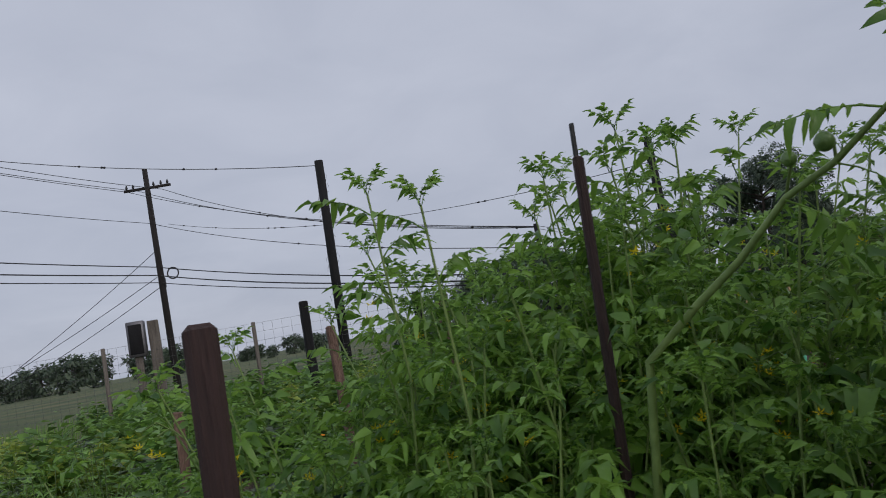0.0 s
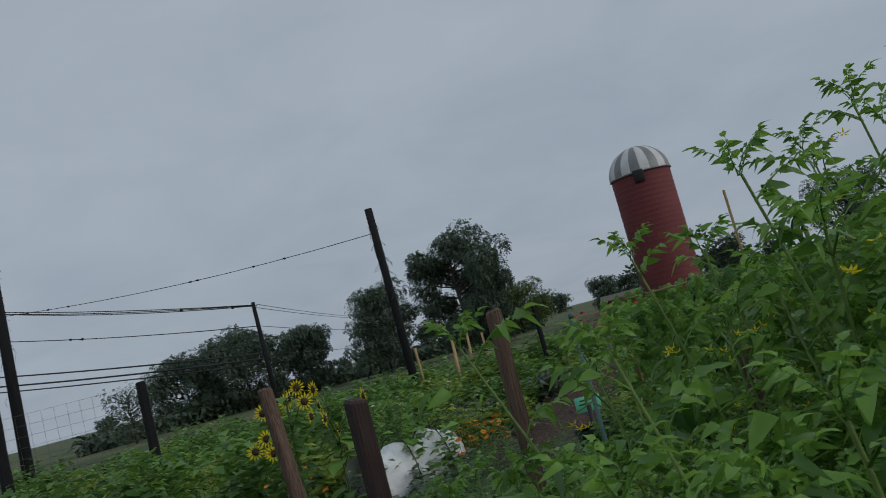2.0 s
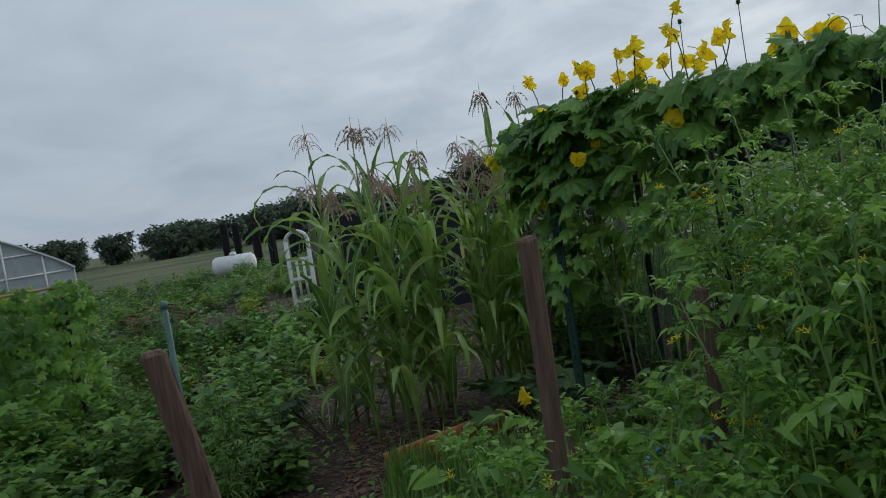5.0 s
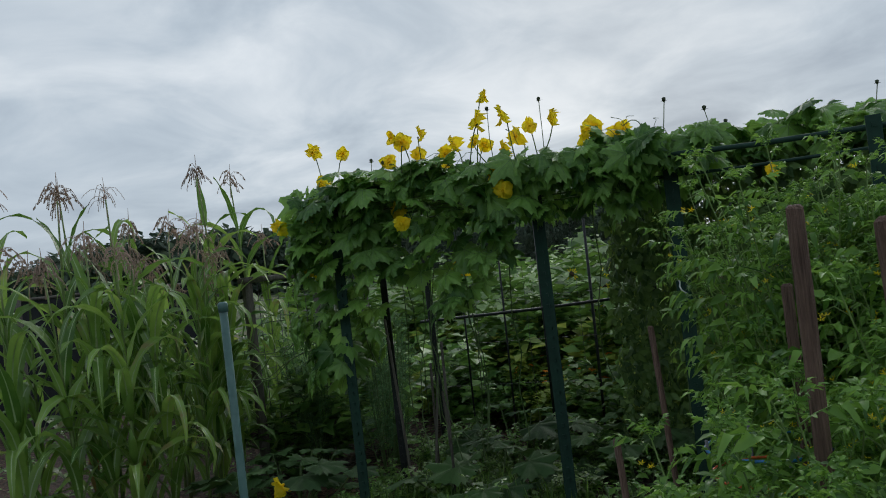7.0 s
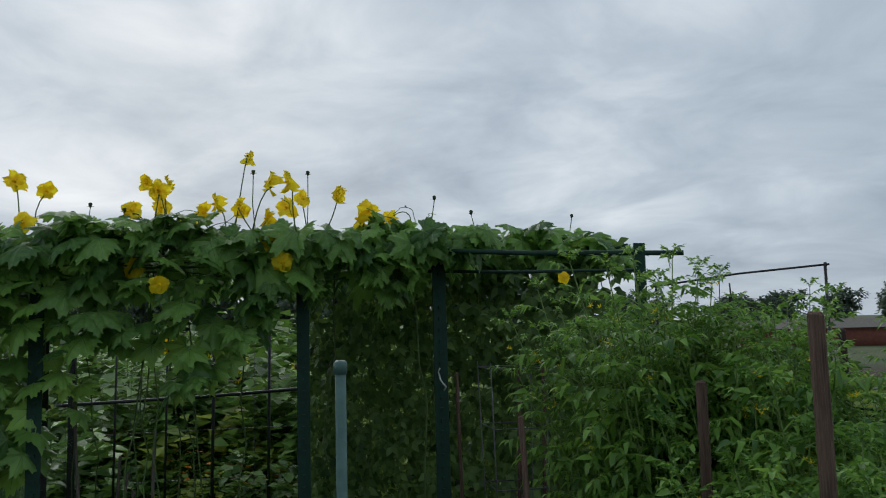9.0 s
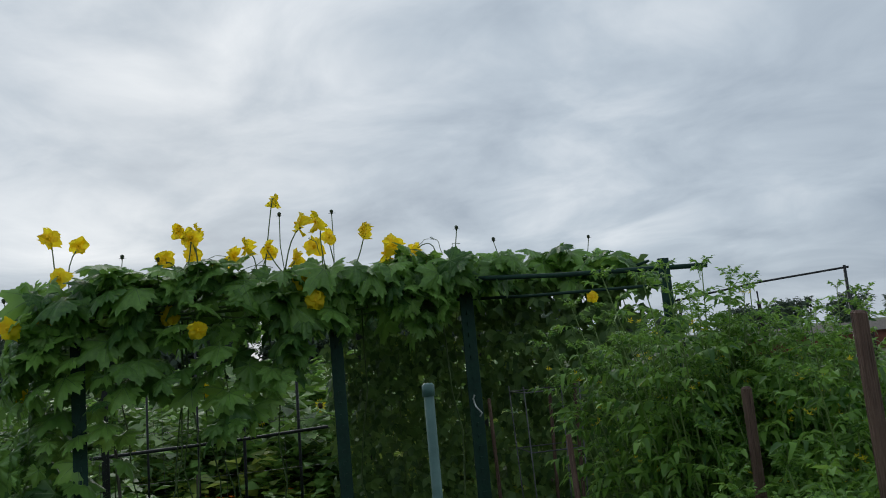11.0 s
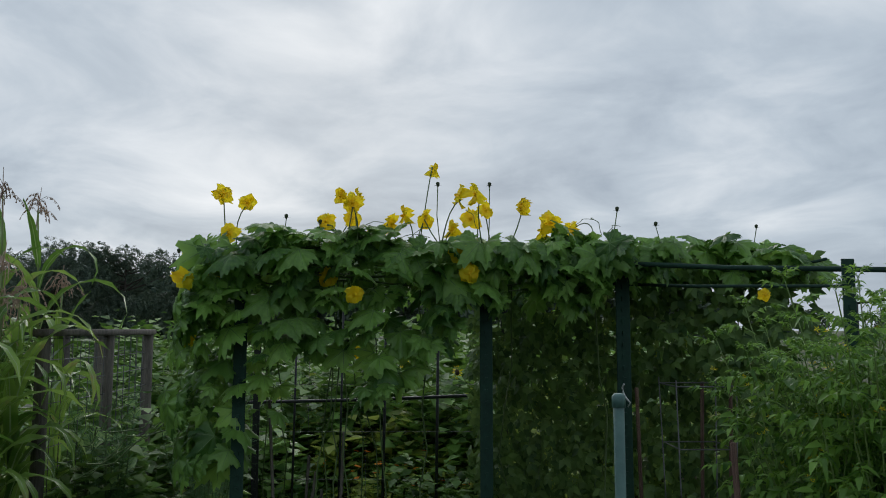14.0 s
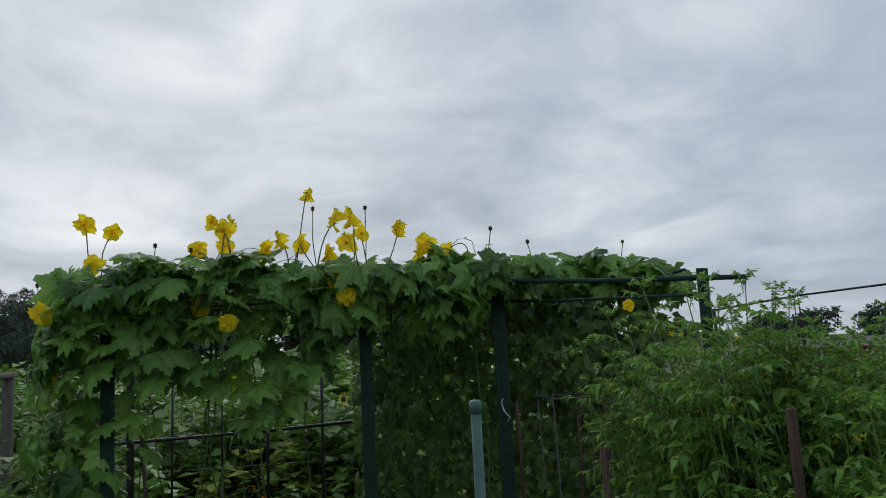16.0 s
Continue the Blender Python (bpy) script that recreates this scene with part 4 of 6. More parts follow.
def luffa_vine():
    vine = thing("luffa_vine", "luffa vine with big lobed leaves and yellow flowers covering the trellis", "vine")
    meshes = [veined(Geo().add(*p), "leaf", len(p[1])) for p in PALM]
    per = len(PALM[0][1])
    bulk = Geo()
    spots = []
    toward = -DEEP
    # canopy top: leaves lying to the sky, thickest along the front edge
    for _ in range(640):
        s = R(-0.22, SPAN + 0.22)
        hump = 0.04 * math.sin(s * 5) + 0.03 * math.sin(s * 13) + (-0.02 if s < 1.0 else -0.06) - 0.9 * max(0.0, 0.12 - s) ** 1.2
        d = -0.12 + 1.3 * R(0, 1) ** 1.7
        p = tp(s, d, 1.98 + hump + R(-0.06, 0.045) - 0.04 * abs(d))
        nrm = Vector((R(-.7, .7), R(-.7, .7), 1)) + toward * R(0.1, 0.8)
        spots.append((p, toward * R(-.3, 1) + ALONG * R(-1, 1) + Vector((0, 0, R(-.5, .25))), nrm))
    # the fringe that hangs over the front bar, ragged below
    for _ in range(430):
        s = R(-0.22, SPAN + 0.2)
        low = 1.0 if s < 0.2 else (1.36 if s < 0.85 else (1.52 if s < 1.2 else 1.80))
        low += 0.1 * math.sin(s * 7) + 0.05 * math.sin(s * 19)
        z = 1.96 - (1.96 - low) * R(0, 1) ** 1.35
        if abs(s - SPAN) < 0.12 and z < 1.88:
            continue
        p = tp(s, -0.12 + 0.20 * (1.96 - z) + R(-0.09, 0.13), z)
        nrm = toward * R(-0.1, 0.75) + ALONG * R(-.8, .8) + Vector((0, 0, R(0.35, 1.4)))
        spots.append((p, Vector((0, 0, -R(.2, 1))) + ALONG * R(-1.2, 1.2) + toward * R(0, 1.0), nrm))
    # the left end, hanging out past the post
    for _ in range(230):
        d, z = R(-0.1, 0.9), 2.0 - 1.1 * R(0, 1) ** 1.1
        bulge = 0.17 + 0.13 * math.sin((z - 0.8) * 2.6)
        p = tp(-bulge + R(-.05, .05), d, z)
        spots.append((p, Vector((0, 0, -1)) - ALONG * 0.4 + DEEP * R(-.5, .5), -ALONG * 0.8 + toward * 0.5 + Vector((R(-.3, .3), R(-.3, .3), 0.5))))
    # underside and shaded inside
    for _ in range(190):
        s = R(-0.2, SPAN + 0.1)
        p = tp(s, R(0.05, 1.7), R(1.74, 1.92))
        spots.append((p, Vector((R(-1, 1), R(-1, 1), -0.6)), Vector((R(-.5, .5), R(-.5, .5), 1))))
    order = sorted(range(len(spots)), key=lambda i: (spots[i][0] - TL).dot(DEEP))
    for k, i in enumerate(order):
        p, a, n = spots[i]
        fr = axes_frame(p, a, n, 0.095 + 0.125 * R(0, 1) ** 1.3)
        if k < 300:
            m = Matrix([[*fr[r]] for r in range(3)] + [[0, 0, 0, 1]])
            part("leaf", meshes[k % 5], LUFFA, vine, m=m)
        else:
            bulk.many(PALM[k % 5], [fr])
    tagged(part("leaf_mass", veined(bulk, "leaf_mass", per), LUFFA, vine), kind="stuff")
    for k in range(14):
        p = tp(R(-0.3, SPAN + 0.3), R(-0.2, 0.2), R(1.95, 2.04))
        d = Vector((R(-1, 1), R(-1, 1), R(0.3, 1.2))).normalized()
        pts = [p + d * 0.02 * j + Vector((0.014 * math.cos(j * .9), 0.014 * math.sin(j * .9), 0)) * (j / 9) - Vector((0, 0, 0.0011 * j * j)) for j in range(11)]
        part("tendril", Geo().tube(pts, 0.0016, 4, False), GREEN_STEM, vine)
    # stems: along the bars, and hanging down inside
    g = Geo()
    for k in range(14):
        s = R(-0.2, SPAN)
        d = R(0.1, 0.9)
        pts = [tp(s, d, 1.8)]
        for j in range(6):
            pts.append(pts[-1] + Vector((R(-.05, .05), R(-.05, .05), -R(0.12, 0.3))))
        g.tube(pts, 0.004, 4, False)
    for k in range(9):
        pts = [tp(R(-.2, .2), R(.0, .3), 1.80)]
        for j in range(10):
            pts.append(pts[-1] + ALONG * 0.17 + Vector((R(-.03, .03), R(-.04, .04), R(-.03, .025))))
        g.tube(pts, 0.004, 4, False)
    for sgn in range(5):
        pts = [tp(-0.35, R(0, .5), R(1.0, 1.3))]
        for j in range(9):
            pts.append(pts[-1] - ALONG * R(0.01, 0.07) + toward * R(-.02, .06) + Vector((0, 0, R(-.07, .01))))
        g.tube(pts, 0.003, 4, False)
    part("stem", g, GREEN_STEM, vine)
    return vine


VINE = luffa_vine()


def flower_geo(seed, rad=0.055):
    """Five crinkled round petals, cupped."""
    r = np.random.default_rng(seed)
    out = []
    for k in range(5):
        a0 = 2 * math.pi * k / 5 + r.uniform(-.1, .1)
        v, f = [], []
        cup = r.uniform(-0.9, 0.5)
        wide, frill = r.uniform(0.85, 1.2), r.uniform(0.16, 0.34)
        for i in range(5):
            t = i / 4
            w = 0.46 * math.sin(math.pi * min(1, 0.12 + t * 0.74)) ** 0.8
            for j in range(5):
                q = (j - 2) / 2
                rr = rad * (t * (1 - 0.12 * q * q + (r.uniform(-.16, .06) if i == 4 else 0)) - 0.02)
                x = rad * w * q * 1.15 * wide
                z = rad * (cup * t * t + frill * math.sin(q * 5 + 2 * k + seed) * t + r.uniform(-.08, .08) * t)
                v.append((x, rr, z))
        for i in range(4):
            for j in range(4):
                a = i * 5 + j
                f.append((a, a + 1, a + 6, a + 5))
        v = np.array(v) @ np.array([[math.cos(a0), math.sin(a0), 0], [-math.sin(a0), math.cos(a0), 0], [0, 0, 1]])
        out.append((v, f))
    return out


PETAL_SETS = [[Geo().add(*q).mesh("petal", PETAL) for q in flower_geo(90 + k)] for k in range(9)]
CENTRE = Geo().tube([(0, 0, -0.012), (0, 0, 0.0), (0, 0, 0.012), (0, 0, 0.018)], [0.005, 0.008, 0.007, 0.003], 7).mesh("flower_centre", PETAL)


def luffa_flower(k, p, face, root, size=1.0):
    fr = axes_frame(p, Vector((R(-.3, .3), R(-.3, .3), 1)), face, size)
    m = Matrix([[*fr[r]] for r in range(3)] + [[0, 0, 0, 1]])
    fl = part("flower", CENTRE, PETAL, VINE, "open yellow luffa flower", m=m)
    for me in PETAL_SETS[k % 9]:
        part("petal", me, PETAL, fl)
    if root is not None:
        q = Vector(p) - Vector(face).normalized() * 0.022
        bow = Vector((R(-.03, .03), R(-.03, .03), 0))
        pts = [Vector(root).lerp(q, u) + bow * math.sin(math.pi * u) + Vector((0, 0, 0.02 * math.sin(math.pi * u ** 2))) for u in (0, .2, .4, .6, .8, .93, 1)]
        part("flower_stalk", Geo().tube(pts, [0.0038, 0.0034, 0.0031, 0.003, 0.003, 0.0034, 0.006], 5), GREEN_STEM, VINE)


# flowers: metres along the front, behind it, and height; then whether it stands on a tall stalk
FLOWERS = [
    (2.287, 1.285, 2.345, 1), (3.11, 1.915, 2.205, 1), (3.165, 1.69, 2.20, 1), (3.07, 1.90, 2.015, 1),
    (2.50, 1.765, 2.165, 1), (2.46, 1.73, 2.135, 1), (2.585, 1.52, 2.205, 1), (2.607, 1.541, 2.096, 1),
    (2.62, 1.72, 2.06, 1), (2.329, 1.50, 2.095, 1), (2.40, 1.50, 2.06, 1), (2.547, 1.398, 2.02, 1),
    (1.945, 1.645, 2.137, 1), (1.958, 1.466, 2.17, 1), (2.035, 1.218, 2.135, 1), (2.09, 1.27, 2.09, 1),
    (1.817, 1.28, 2.125, 1), (2.349, 1.268, 2.096, 1), (2.192, 1.284, 2.042, 1), (2.27, 1.40, 2.10, 1),
    (1.765, 1.045, 2.078, 1), (1.80, 1.09, 2.035, 1), (1.733, 0.862, 2.06, 1), (1.70, 0.95, 2.03, 1),
    (2.035, 1.485, 1.905, 0), (1.965, 1.51, 1.803, 0), (2.328, 1.873, 1.704, 0), (2.84, 1.755, 1.93, 0),
    (3.028, 2.21, 1.777, 0), (3.034, 2.036, 1.766, 0), (3.445, 1.85, 1.917, 1), (3.328, 1.92, 1.505, 0),
    (3.0, 1.065, 1.44, 0), (2.95, 1.05, 1.43, 0), (0.784, 1.143, 1.698, 0), (2.62, 1.70, 1.80, 0),
]
for i, (x, y, z, tall) in enumerate(FLOWERS):
    toward = Vector((-0.55, 0.75, 0))
    face = toward * R(-0.2, 0.8) + Vector((R(-.9, .9), R(-.6, .6), R(-0.4, 1.1)))
    if not tall:
        face = toward + Vector((R(-.4, .4), R(-.4, .4), R(-0.5, 0.3)))
    side = ALONG * R(-.10, .10)
    rt = Vector((x, y, min(1.94, z - 0.08))) + side + toward * R(-.06, .02) if tall else None
    luffa_flower(i, Vector((x, y, z)), face, rt, R(0.72, 1.05) if tall else (0.55 if x < 1 else R(0.78, 0.98)))

for x, y, z in [
    (2.081, 1.089, 2.286), (1.514, 0.796, 2.155), (1.34, 0.73, 2.075), (1.335, 0.579, 2.011), (1.047, -0.37, 2.169),
    (2.956, 1.626, 2.12), (2.63, 1.754, 2.054), (2.26, 1.30, 2.27), (3.30, 2.0, 1.93), (2.44, 1.62, 2.03),
]:
    b = part("bud", Geo().tube([(0, 0, -.010), (0, 0, 0), (0, 0, .009), (0, 0, .014)], [.004, .009, .010, .004], 7), BUD, VINE, "dark closed flower bud", m=Matrix.Translation((x, y, z)))
    lo = min(1.93, z - 0.12)
    part("bud_stalk", Geo().tube([(x + R(-.05, .05), y + R(-.03, .03), lo), (x + R(-.02, .02), y, lo * .45 + z * .55), (x, y, z - 0.01)], .0026, 4), GREEN_STEM, VINE)
    part("sepal", Geo().many(blade(2, 0.5, 0.3, 0.2), [axes_frame((x, y, z - .008), (math.cos(a), math.sin(a), .5), (0, 0, 1), .022) for a in (0, 1.3, 2.5, 3.8, 5)]), BUD, VINE)

hook = [Vector((1.62, 0.86, 1.93)) + ALONG * (0.0 if k < 4 else -0.008 * (k - 3) ** 1.5) + Vector((0, 0, (0.04 * k if k < 4 else 0.12 + 0.035 * math.sin((k - 3) * 0.55)))) for k in range(9)]
part("hooked_stalk", Geo().tube(hook, .0026, 4), GREEN_STEM, VINE, "bare stalk bent over like a hook")

TRI = joined([(blade(3, 0.62, 0.25, 0.25), axes_frame((0, 0, 0), a, (0, 0.1, 1), 0.6)) for a in ((0, 1, 0), (0.9, 0.45, -.1), (-0.9, 0.45, -.1))])


def bean_vine():
    v = thing("bean_vine", "dense dark bean vine climbing the trellis side", "vine")
    g = Geo()
    fr = []
    a, b = tp(1.25, 1.6), Vector((0.75, 0.05, 0))
    face = Vector((0.1, 1, 0.2))
    for _ in range(3600):
        t = R(0, 1)
        p = a.lerp(b, t) + DEEP * R(-.26, .3) + Vector((0, 0, R(0.05, 1.95)))
        fr.append(axes_frame(p, Vector((R(-1, 1), R(-.3, .5), -0.7)), face + Vector((R(-.6, .6), R(-.4, .4), R(0, .9))), R(0.08, 0.145)))
    g.many(TRI, fr)
    tagged(part("leaf_mass", g, BEAN, v), kind="stuff")
    g, fr = Geo(), []
    for _ in range(420):
        t = R(0, 1)
        c = Vector((1.95, -0.55, 0)).lerp(Vector((0.72, -0.45, 0)), t)
        h = 0.22 * math.sin(math.pi * (0.08 + 0.84 * t)) ** 0.6
        p = c + Vector((0, R(-.25, .75), 1.86 + h * R(0.0, 1.0)))
        fr.append(axes_frame(p, Vector((R(-1, 1), R(-1, 1), -0.3)), Vector((R(-.5, .5), R(-.2, .8), 1)), R(0.11, 0.2)))
    for i, one in enumerate(fr):
        g.many(PALM[i % 5], [one])
    tagged(part("top_leaves", veined(g, "top_leaves", len(PALM[0][1])), LUFFA, v, "fresh green leaves along the top"), kind="stuff")
    g = Geo()
    for k in range(16):
        t = R(0, 1)
        p = a.lerp(b, t) + DEEP * R(-.1, .2)
        pts = [p]
        for j in range(7):
            pts.append(pts[-1] + Vector((R(-.05, .05), R(-.05, .05), 0.26)))
        g.tube(pts, 0.003, 4, False)
    part("stem", g, GREEN_STEM, v)
    g, fr = Geo(), []
    for k in range(60):
        p = a.lerp(b, R(0, 1)) - DEEP * R(.2, .3) + Vector((0, 0, R(.5, 1.85)))
        for j in range(5):
            fr.append(axes_frame(p + Vector((R(-.012, .012), R(-.012, .012), -0.016 * j)), (R(-1, 1), R(-1, 1), -.6), (R(-1, 1), R(-1, 1), .4), R(.016, .028)))
    g.many(blade(3, 0.5, 0.3, 0.3), fr)
    tagged(part("bean_blossom", g, WEED_YELLOW, v, "small pale hanging blossom and pods"), kind="stuff")


bean_vine()


# ================= corn =================


def corn_leaf(length, seed):
    r = np.random.default_rng(seed)
    n = 9
    v, f = [], []
    ang, y, z = radians(r.uniform(70, 84)), 0.0, 0.0
    bend = radians(r.uniform(3, 24))
    tw = r.uniform(-0.5, 0.5)
    for i in range(n + 1):
        t = i / n
        w = 0.036 * min(1, 0.45 + 2.2 * t) * (1 - t ** 2.6) + 0.002
        wav = 0.012 * math.sin(t * 17 + seed)
        c, s = math.cos(tw * t), math.sin(tw * t)
        m = 0.004 * (1 - t) + 0.001
        v += [(-w * c, y, z + 0.25 * w + w * s + wav), (-m, y, z), (m, y, z), (w * c, y, z + 0.25 * w - w * s - wav)]
        y += math.cos(ang) * length / n
        z += math.sin(ang) * length / n
        ang -= bend * (0.5 + 1.3 * t)
    for i in range(n):
        a = i * 4
        f += [(a, a + 1, a + 5, a + 4), (a + 1, a + 2, a + 6, a + 5), (a + 2, a + 3, a + 7, a + 6)]
    me = Geo().add(v, f).mesh("leaf", CORN)
    me.materials.append(CORN_RIB)
    me.polygons.foreach_set("material_index", [0, 1, 0] * n)
    return me


CORN_LEAVES = [corn_leaf(L, 60 + i) for i, L in enumerate((0.56, 0.74, 0.82, 0.9, 0.68, 0.6, 0.78, 0.5))]


def tassel_mesh(seed):
    r = np.random.default_rng(seed)
    g = Geo()
    g.tube([(0, 0, -0.12), (0, 0, 0.02), (0.01, 0, 0.16)], [0.004, 0.003, 0.0015], 5, False)
    for k in range(17):
        a, z = r.uniform(0, 6.28), r.uniform(-0.03, 0.08)
        o, L = r.uniform(0.04, 0.15), r.uniform(0.16, 0.30)
        pts = [(0, 0, z)]
        for t in (0.3, 0.6, 0.85, 1.0):
            pts.append((math.cos(a) * o * t, math.sin(a) * o * t, z + L * (0.75 * t - 0.95 * t * t)))
        g.tube(pts, 0.0020, 3, False)
        for q in range(16):
            i = r.integers(1, 4)
            p = Vector(pts[i]).lerp(Vector(pts[i + 1]), r.uniform(0, 1))
            g.add([p, p + Vector((.004, 0, -.012)), p + Vector((-.004, .004, -.013))], [(0, 1, 2)])
    return g.mesh("tassel", TASSEL)


TASSELS = [tassel_mesh(s) for s in range(4)]
EAR = Geo().tube([(0, 0, 0), (0.01, 0, 0.05), (0.03, 0, 0.13), (0.05, 0, 0.2)], [0.012, 0.026, 0.022, 0.006], 8).mesh("ear", CORN)


def corn_plant(at, h, k, dead=False):
    c = thing("corn_plant", "tall green corn plant with a dry brown tassel" if not dead else "corn plant with dried brown lower leaves", "corn", (*at, 0), "corn patch", turn=R(0, 6.28))
    lx, ly = R(-.1, .1), R(-.1, .1)

    def on(z):
        return Vector((lx * (z / h) ** 2, ly * (z / h) ** 2, z))
    top = h - 0.2
    part("stalk", Geo().tube([on(z) for z in np.linspace(-0.02, top, 9)], list(np.linspace(0.014, 0.005, 9)), 7), CORN_STALK, c)
    n = 14
    for i in range(n):
        z = 0.10 + (h - 0.66) * i / (n - 1)
        m = Matrix.Translation(on(z)) @ Matrix.Rotation(i * math.pi + R(-.9, .9), 4, "Z") @ Matrix.Scale(R(0.85, 1.15) * (1.0 if z < h * 0.7 else 0.75), 4)
        lf = part("leaf", CORN_LEAVES[int(rng.integers(0, 8))], CORN, c, m=m)
    for i in range(2):
        part("ear", EAR, CORN, c, "green husked ear", m=Matrix.Translation(on(0.55 + 0.25 * i)) @ Matrix.Rotation(R(0, 6.28), 4, "Z"))
    part("tassel", TASSELS[k % 4], TASSEL, c, m=Matrix.Translation(on(top)) @ Matrix.Rotation(R(0, 6.28), 4, "Z") @ Matrix.Rotation(R(-.15, .15), 4, "X") @ Matrix.Scale(R(0.9, 1.2), 4))
    if dead:
        part("dry_husk", Geo().tube([(0.03, 0, .62), (.05, 0, .5), (.06, 0, .36), (.05, 0, .24)], [.008, .03, .035, .008], 7), HUSK, c, "dried orange-brown husk")


CORN_AT = [
    (4.66, 3.38, 2.32),
    (4.5, 3.28, 1.82),
    (4.47, 3.08, 2.28),
    (4.51, 2.92, 1.92),
    (4.66, 2.94, 2.31),
    (4.65, 2.8, 1.83),
    (4.38, 2.74, 2.27),
    (4.23, 2.7, 1.88),
    (4.23, 3.41, 1.92),
    (3.94, 3.17, 1.81),
    (4.11, 2.96, 1.96),
    (4.68, 2.61, 2.07),
    (4.65, 2.65, 1.6),
    (4.82, 2.31, 2.08),
    (5, 2.23, 1.64),
    (4.48, 2.28, 2.01),
    (4.55, 2.2, 1.83),
    (4.66, 2.13, 1.99),
    (4.84, 2.05, 1.69),
    (4.83, 1.94, 2.46),
    (4.99, 1.98, 2.09),
    (4.87, 1.68, 2.42),
    (4.98, 1.49, 1.96),
    (3.87, 2.88, 1.87),
    (4.12, 2.61, 1.81),
    (5.23, 2.22, 1.79),
    (4.72, 1.94, 1.86),
]
for i, (x, y, h) in enumerate(CORN_AT):
    corn_plant((x, y), h * 1.03, i, i in (4, 11))

# ================= tomatoes =================
LEAFLET = [blade(4, 0.50, 0.45, 0.5, 0.18, wave=0.03), blade(4, 0.40, 0.9, 0.7, 0.2, wave=0.04), blade(4, 0.56, 0.2, 0.3, 0.16, wave=0.03)]


def compound(seed):
    """A tomato leaf 1 long: a bowed rachis with leaflets in pairs and one at the tip."""
    r = np.random.default_rng(seed)
    g = Geo()

    def rach(t):
        return Vector((0.06 * math.sin(t * 3 + seed), t * (1 - 0.1 * t), 0.12 * t - 0.42 * t * t))
    g.tube([rach(t) for t in np.linspace(0, 0.86, 5)], [0.013, 0.011, 0.009, 0.007, 0.005], 3, False)
    k = 0
    for t, sz in ((0.22, .16), (0.30, .09), (0.40, .24), (0.48, .10), (0.58, .27), (0.66, .11), (0.74, .23), (0.83, .15)):
        for sd in (-1, 1):
            k += 1
            if r.random() < 0.14:
                continue
            al = Vector((sd * 1.0, r.uniform(0.0, 0.9), -0.35 + r.uniform(-.5, .4)))
            g.many(LEAFLET[k % 3], [axes_frame(rach(t + r.uniform(-.05, .05)), al, (r.uniform(-.8, .8), r.uniform(-.5, .6), 1), sz * r.uniform(.65, 1.4))])
    g.many(LEAFLET[0], [axes_frame(rach(0.86), (0.1, 1, -0.5), (r.uniform(-.3, .3), 0.3, 1), 0.27)])
    return np.concatenate(g.v), g.f


COMP = [compound(s) for s in range(9)]
TFLOWER = joined([(blade(2, 0.35, 0.5, 0.2), axes_frame((0, 0, 0), (math.cos(a), math.sin(a), 0.25), (0, 0, 1), 0.010)) for a in np.linspace(0, 5.03, 5)])


def tomato_kind(h, spread, seed, shoots=6, leaves=13, size=0.20, rise=0.85):
    """Stems, foliage and flowers of one tomato plant."""
    r = np.random.default_rng(seed)
    stem, leaf, bloom = Geo(), Geo(), Geo()
    fr, fl = [[] for _ in COMP], []
    for s in range(shoots):
        a = 2 * math.pi * s / shoots + r.uniform(-.5, .5)
        lean = spread * r.uniform(0.25, 1.0)
        hh = h * (r.uniform(rise, 1.0) if s else 1.0)
        if not s:
            lean *= 0.4
        pts = []
        for t in np.linspace(0, 1, 7):
            pts.append(Vector((math.cos(a) * lean * t ** 1.3 + r.uniform(-.02, .02), math.sin(a) * lean * t ** 1.3 + r.uniform(-.02, .02), hh * t)))
        stem.tube(pts, list(np.linspace(0.0055, 0.0016, 7)), 5, False)
        for k in range(leaves):
            t = 0.10 + 0.88 * k / (leaves - 1)
            i = min(int(t * 6), 5)
            p = pts[i].lerp(pts[i + 1], t * 6 - i)
            b = k * 2.4 + s + r.uniform(-.4, .4)
            up = 0.15 + 0.9 * max(0, t - 0.75) * 4 * r.uniform(.6, 1)
            sz = size * r.uniform(0.85, 1.4) * (1 if t < 0.8 else 1 - (t - 0.8) * 1.9)
            j = r.integers(0, len(COMP))
            fr[j].append(axes_frame(p, (math.cos(b), math.sin(b), up), (-math.cos(b) * up * .6, -math.sin(b) * up * .6, 1), sz))
            if r.random() < 0.16 and t > 0.3:
                q = p + Vector((math.cos(b + 1) * .05, math.sin(b + 1) * .05, 0.01))
                stem.tube([p, p.lerp(q, .5) + Vector((0, 0, .015)), q], 0.0015, 3, False)
                for _ in range(3):
                    fl.append(axes_frame(q + Vector((r.uniform(-.015, .015), r.uniform(-.015, .015), r.uniform(-.03, .0))), (r.uniform(-1, 1), r.uniform(-1, 1), 0.2), (r.uniform(-1, 1), r.uniform(-1, 1), -1), 1))
        # crown shoot: small upright leaves at the very tip
        for k in range(5):
            b = k * 1.3
            fr[k + s % 4].append(axes_frame(pts[-1], (math.cos(b) * .5, math.sin(b) * .5, 1), (-math.cos(b), -math.sin(b), .4), size * 0.42))
    for t, f in zip(COMP, fr):
        leaf.many(t, f)
    bloom.many(TFLOWER, fl)
    return stem, leaf, bloom


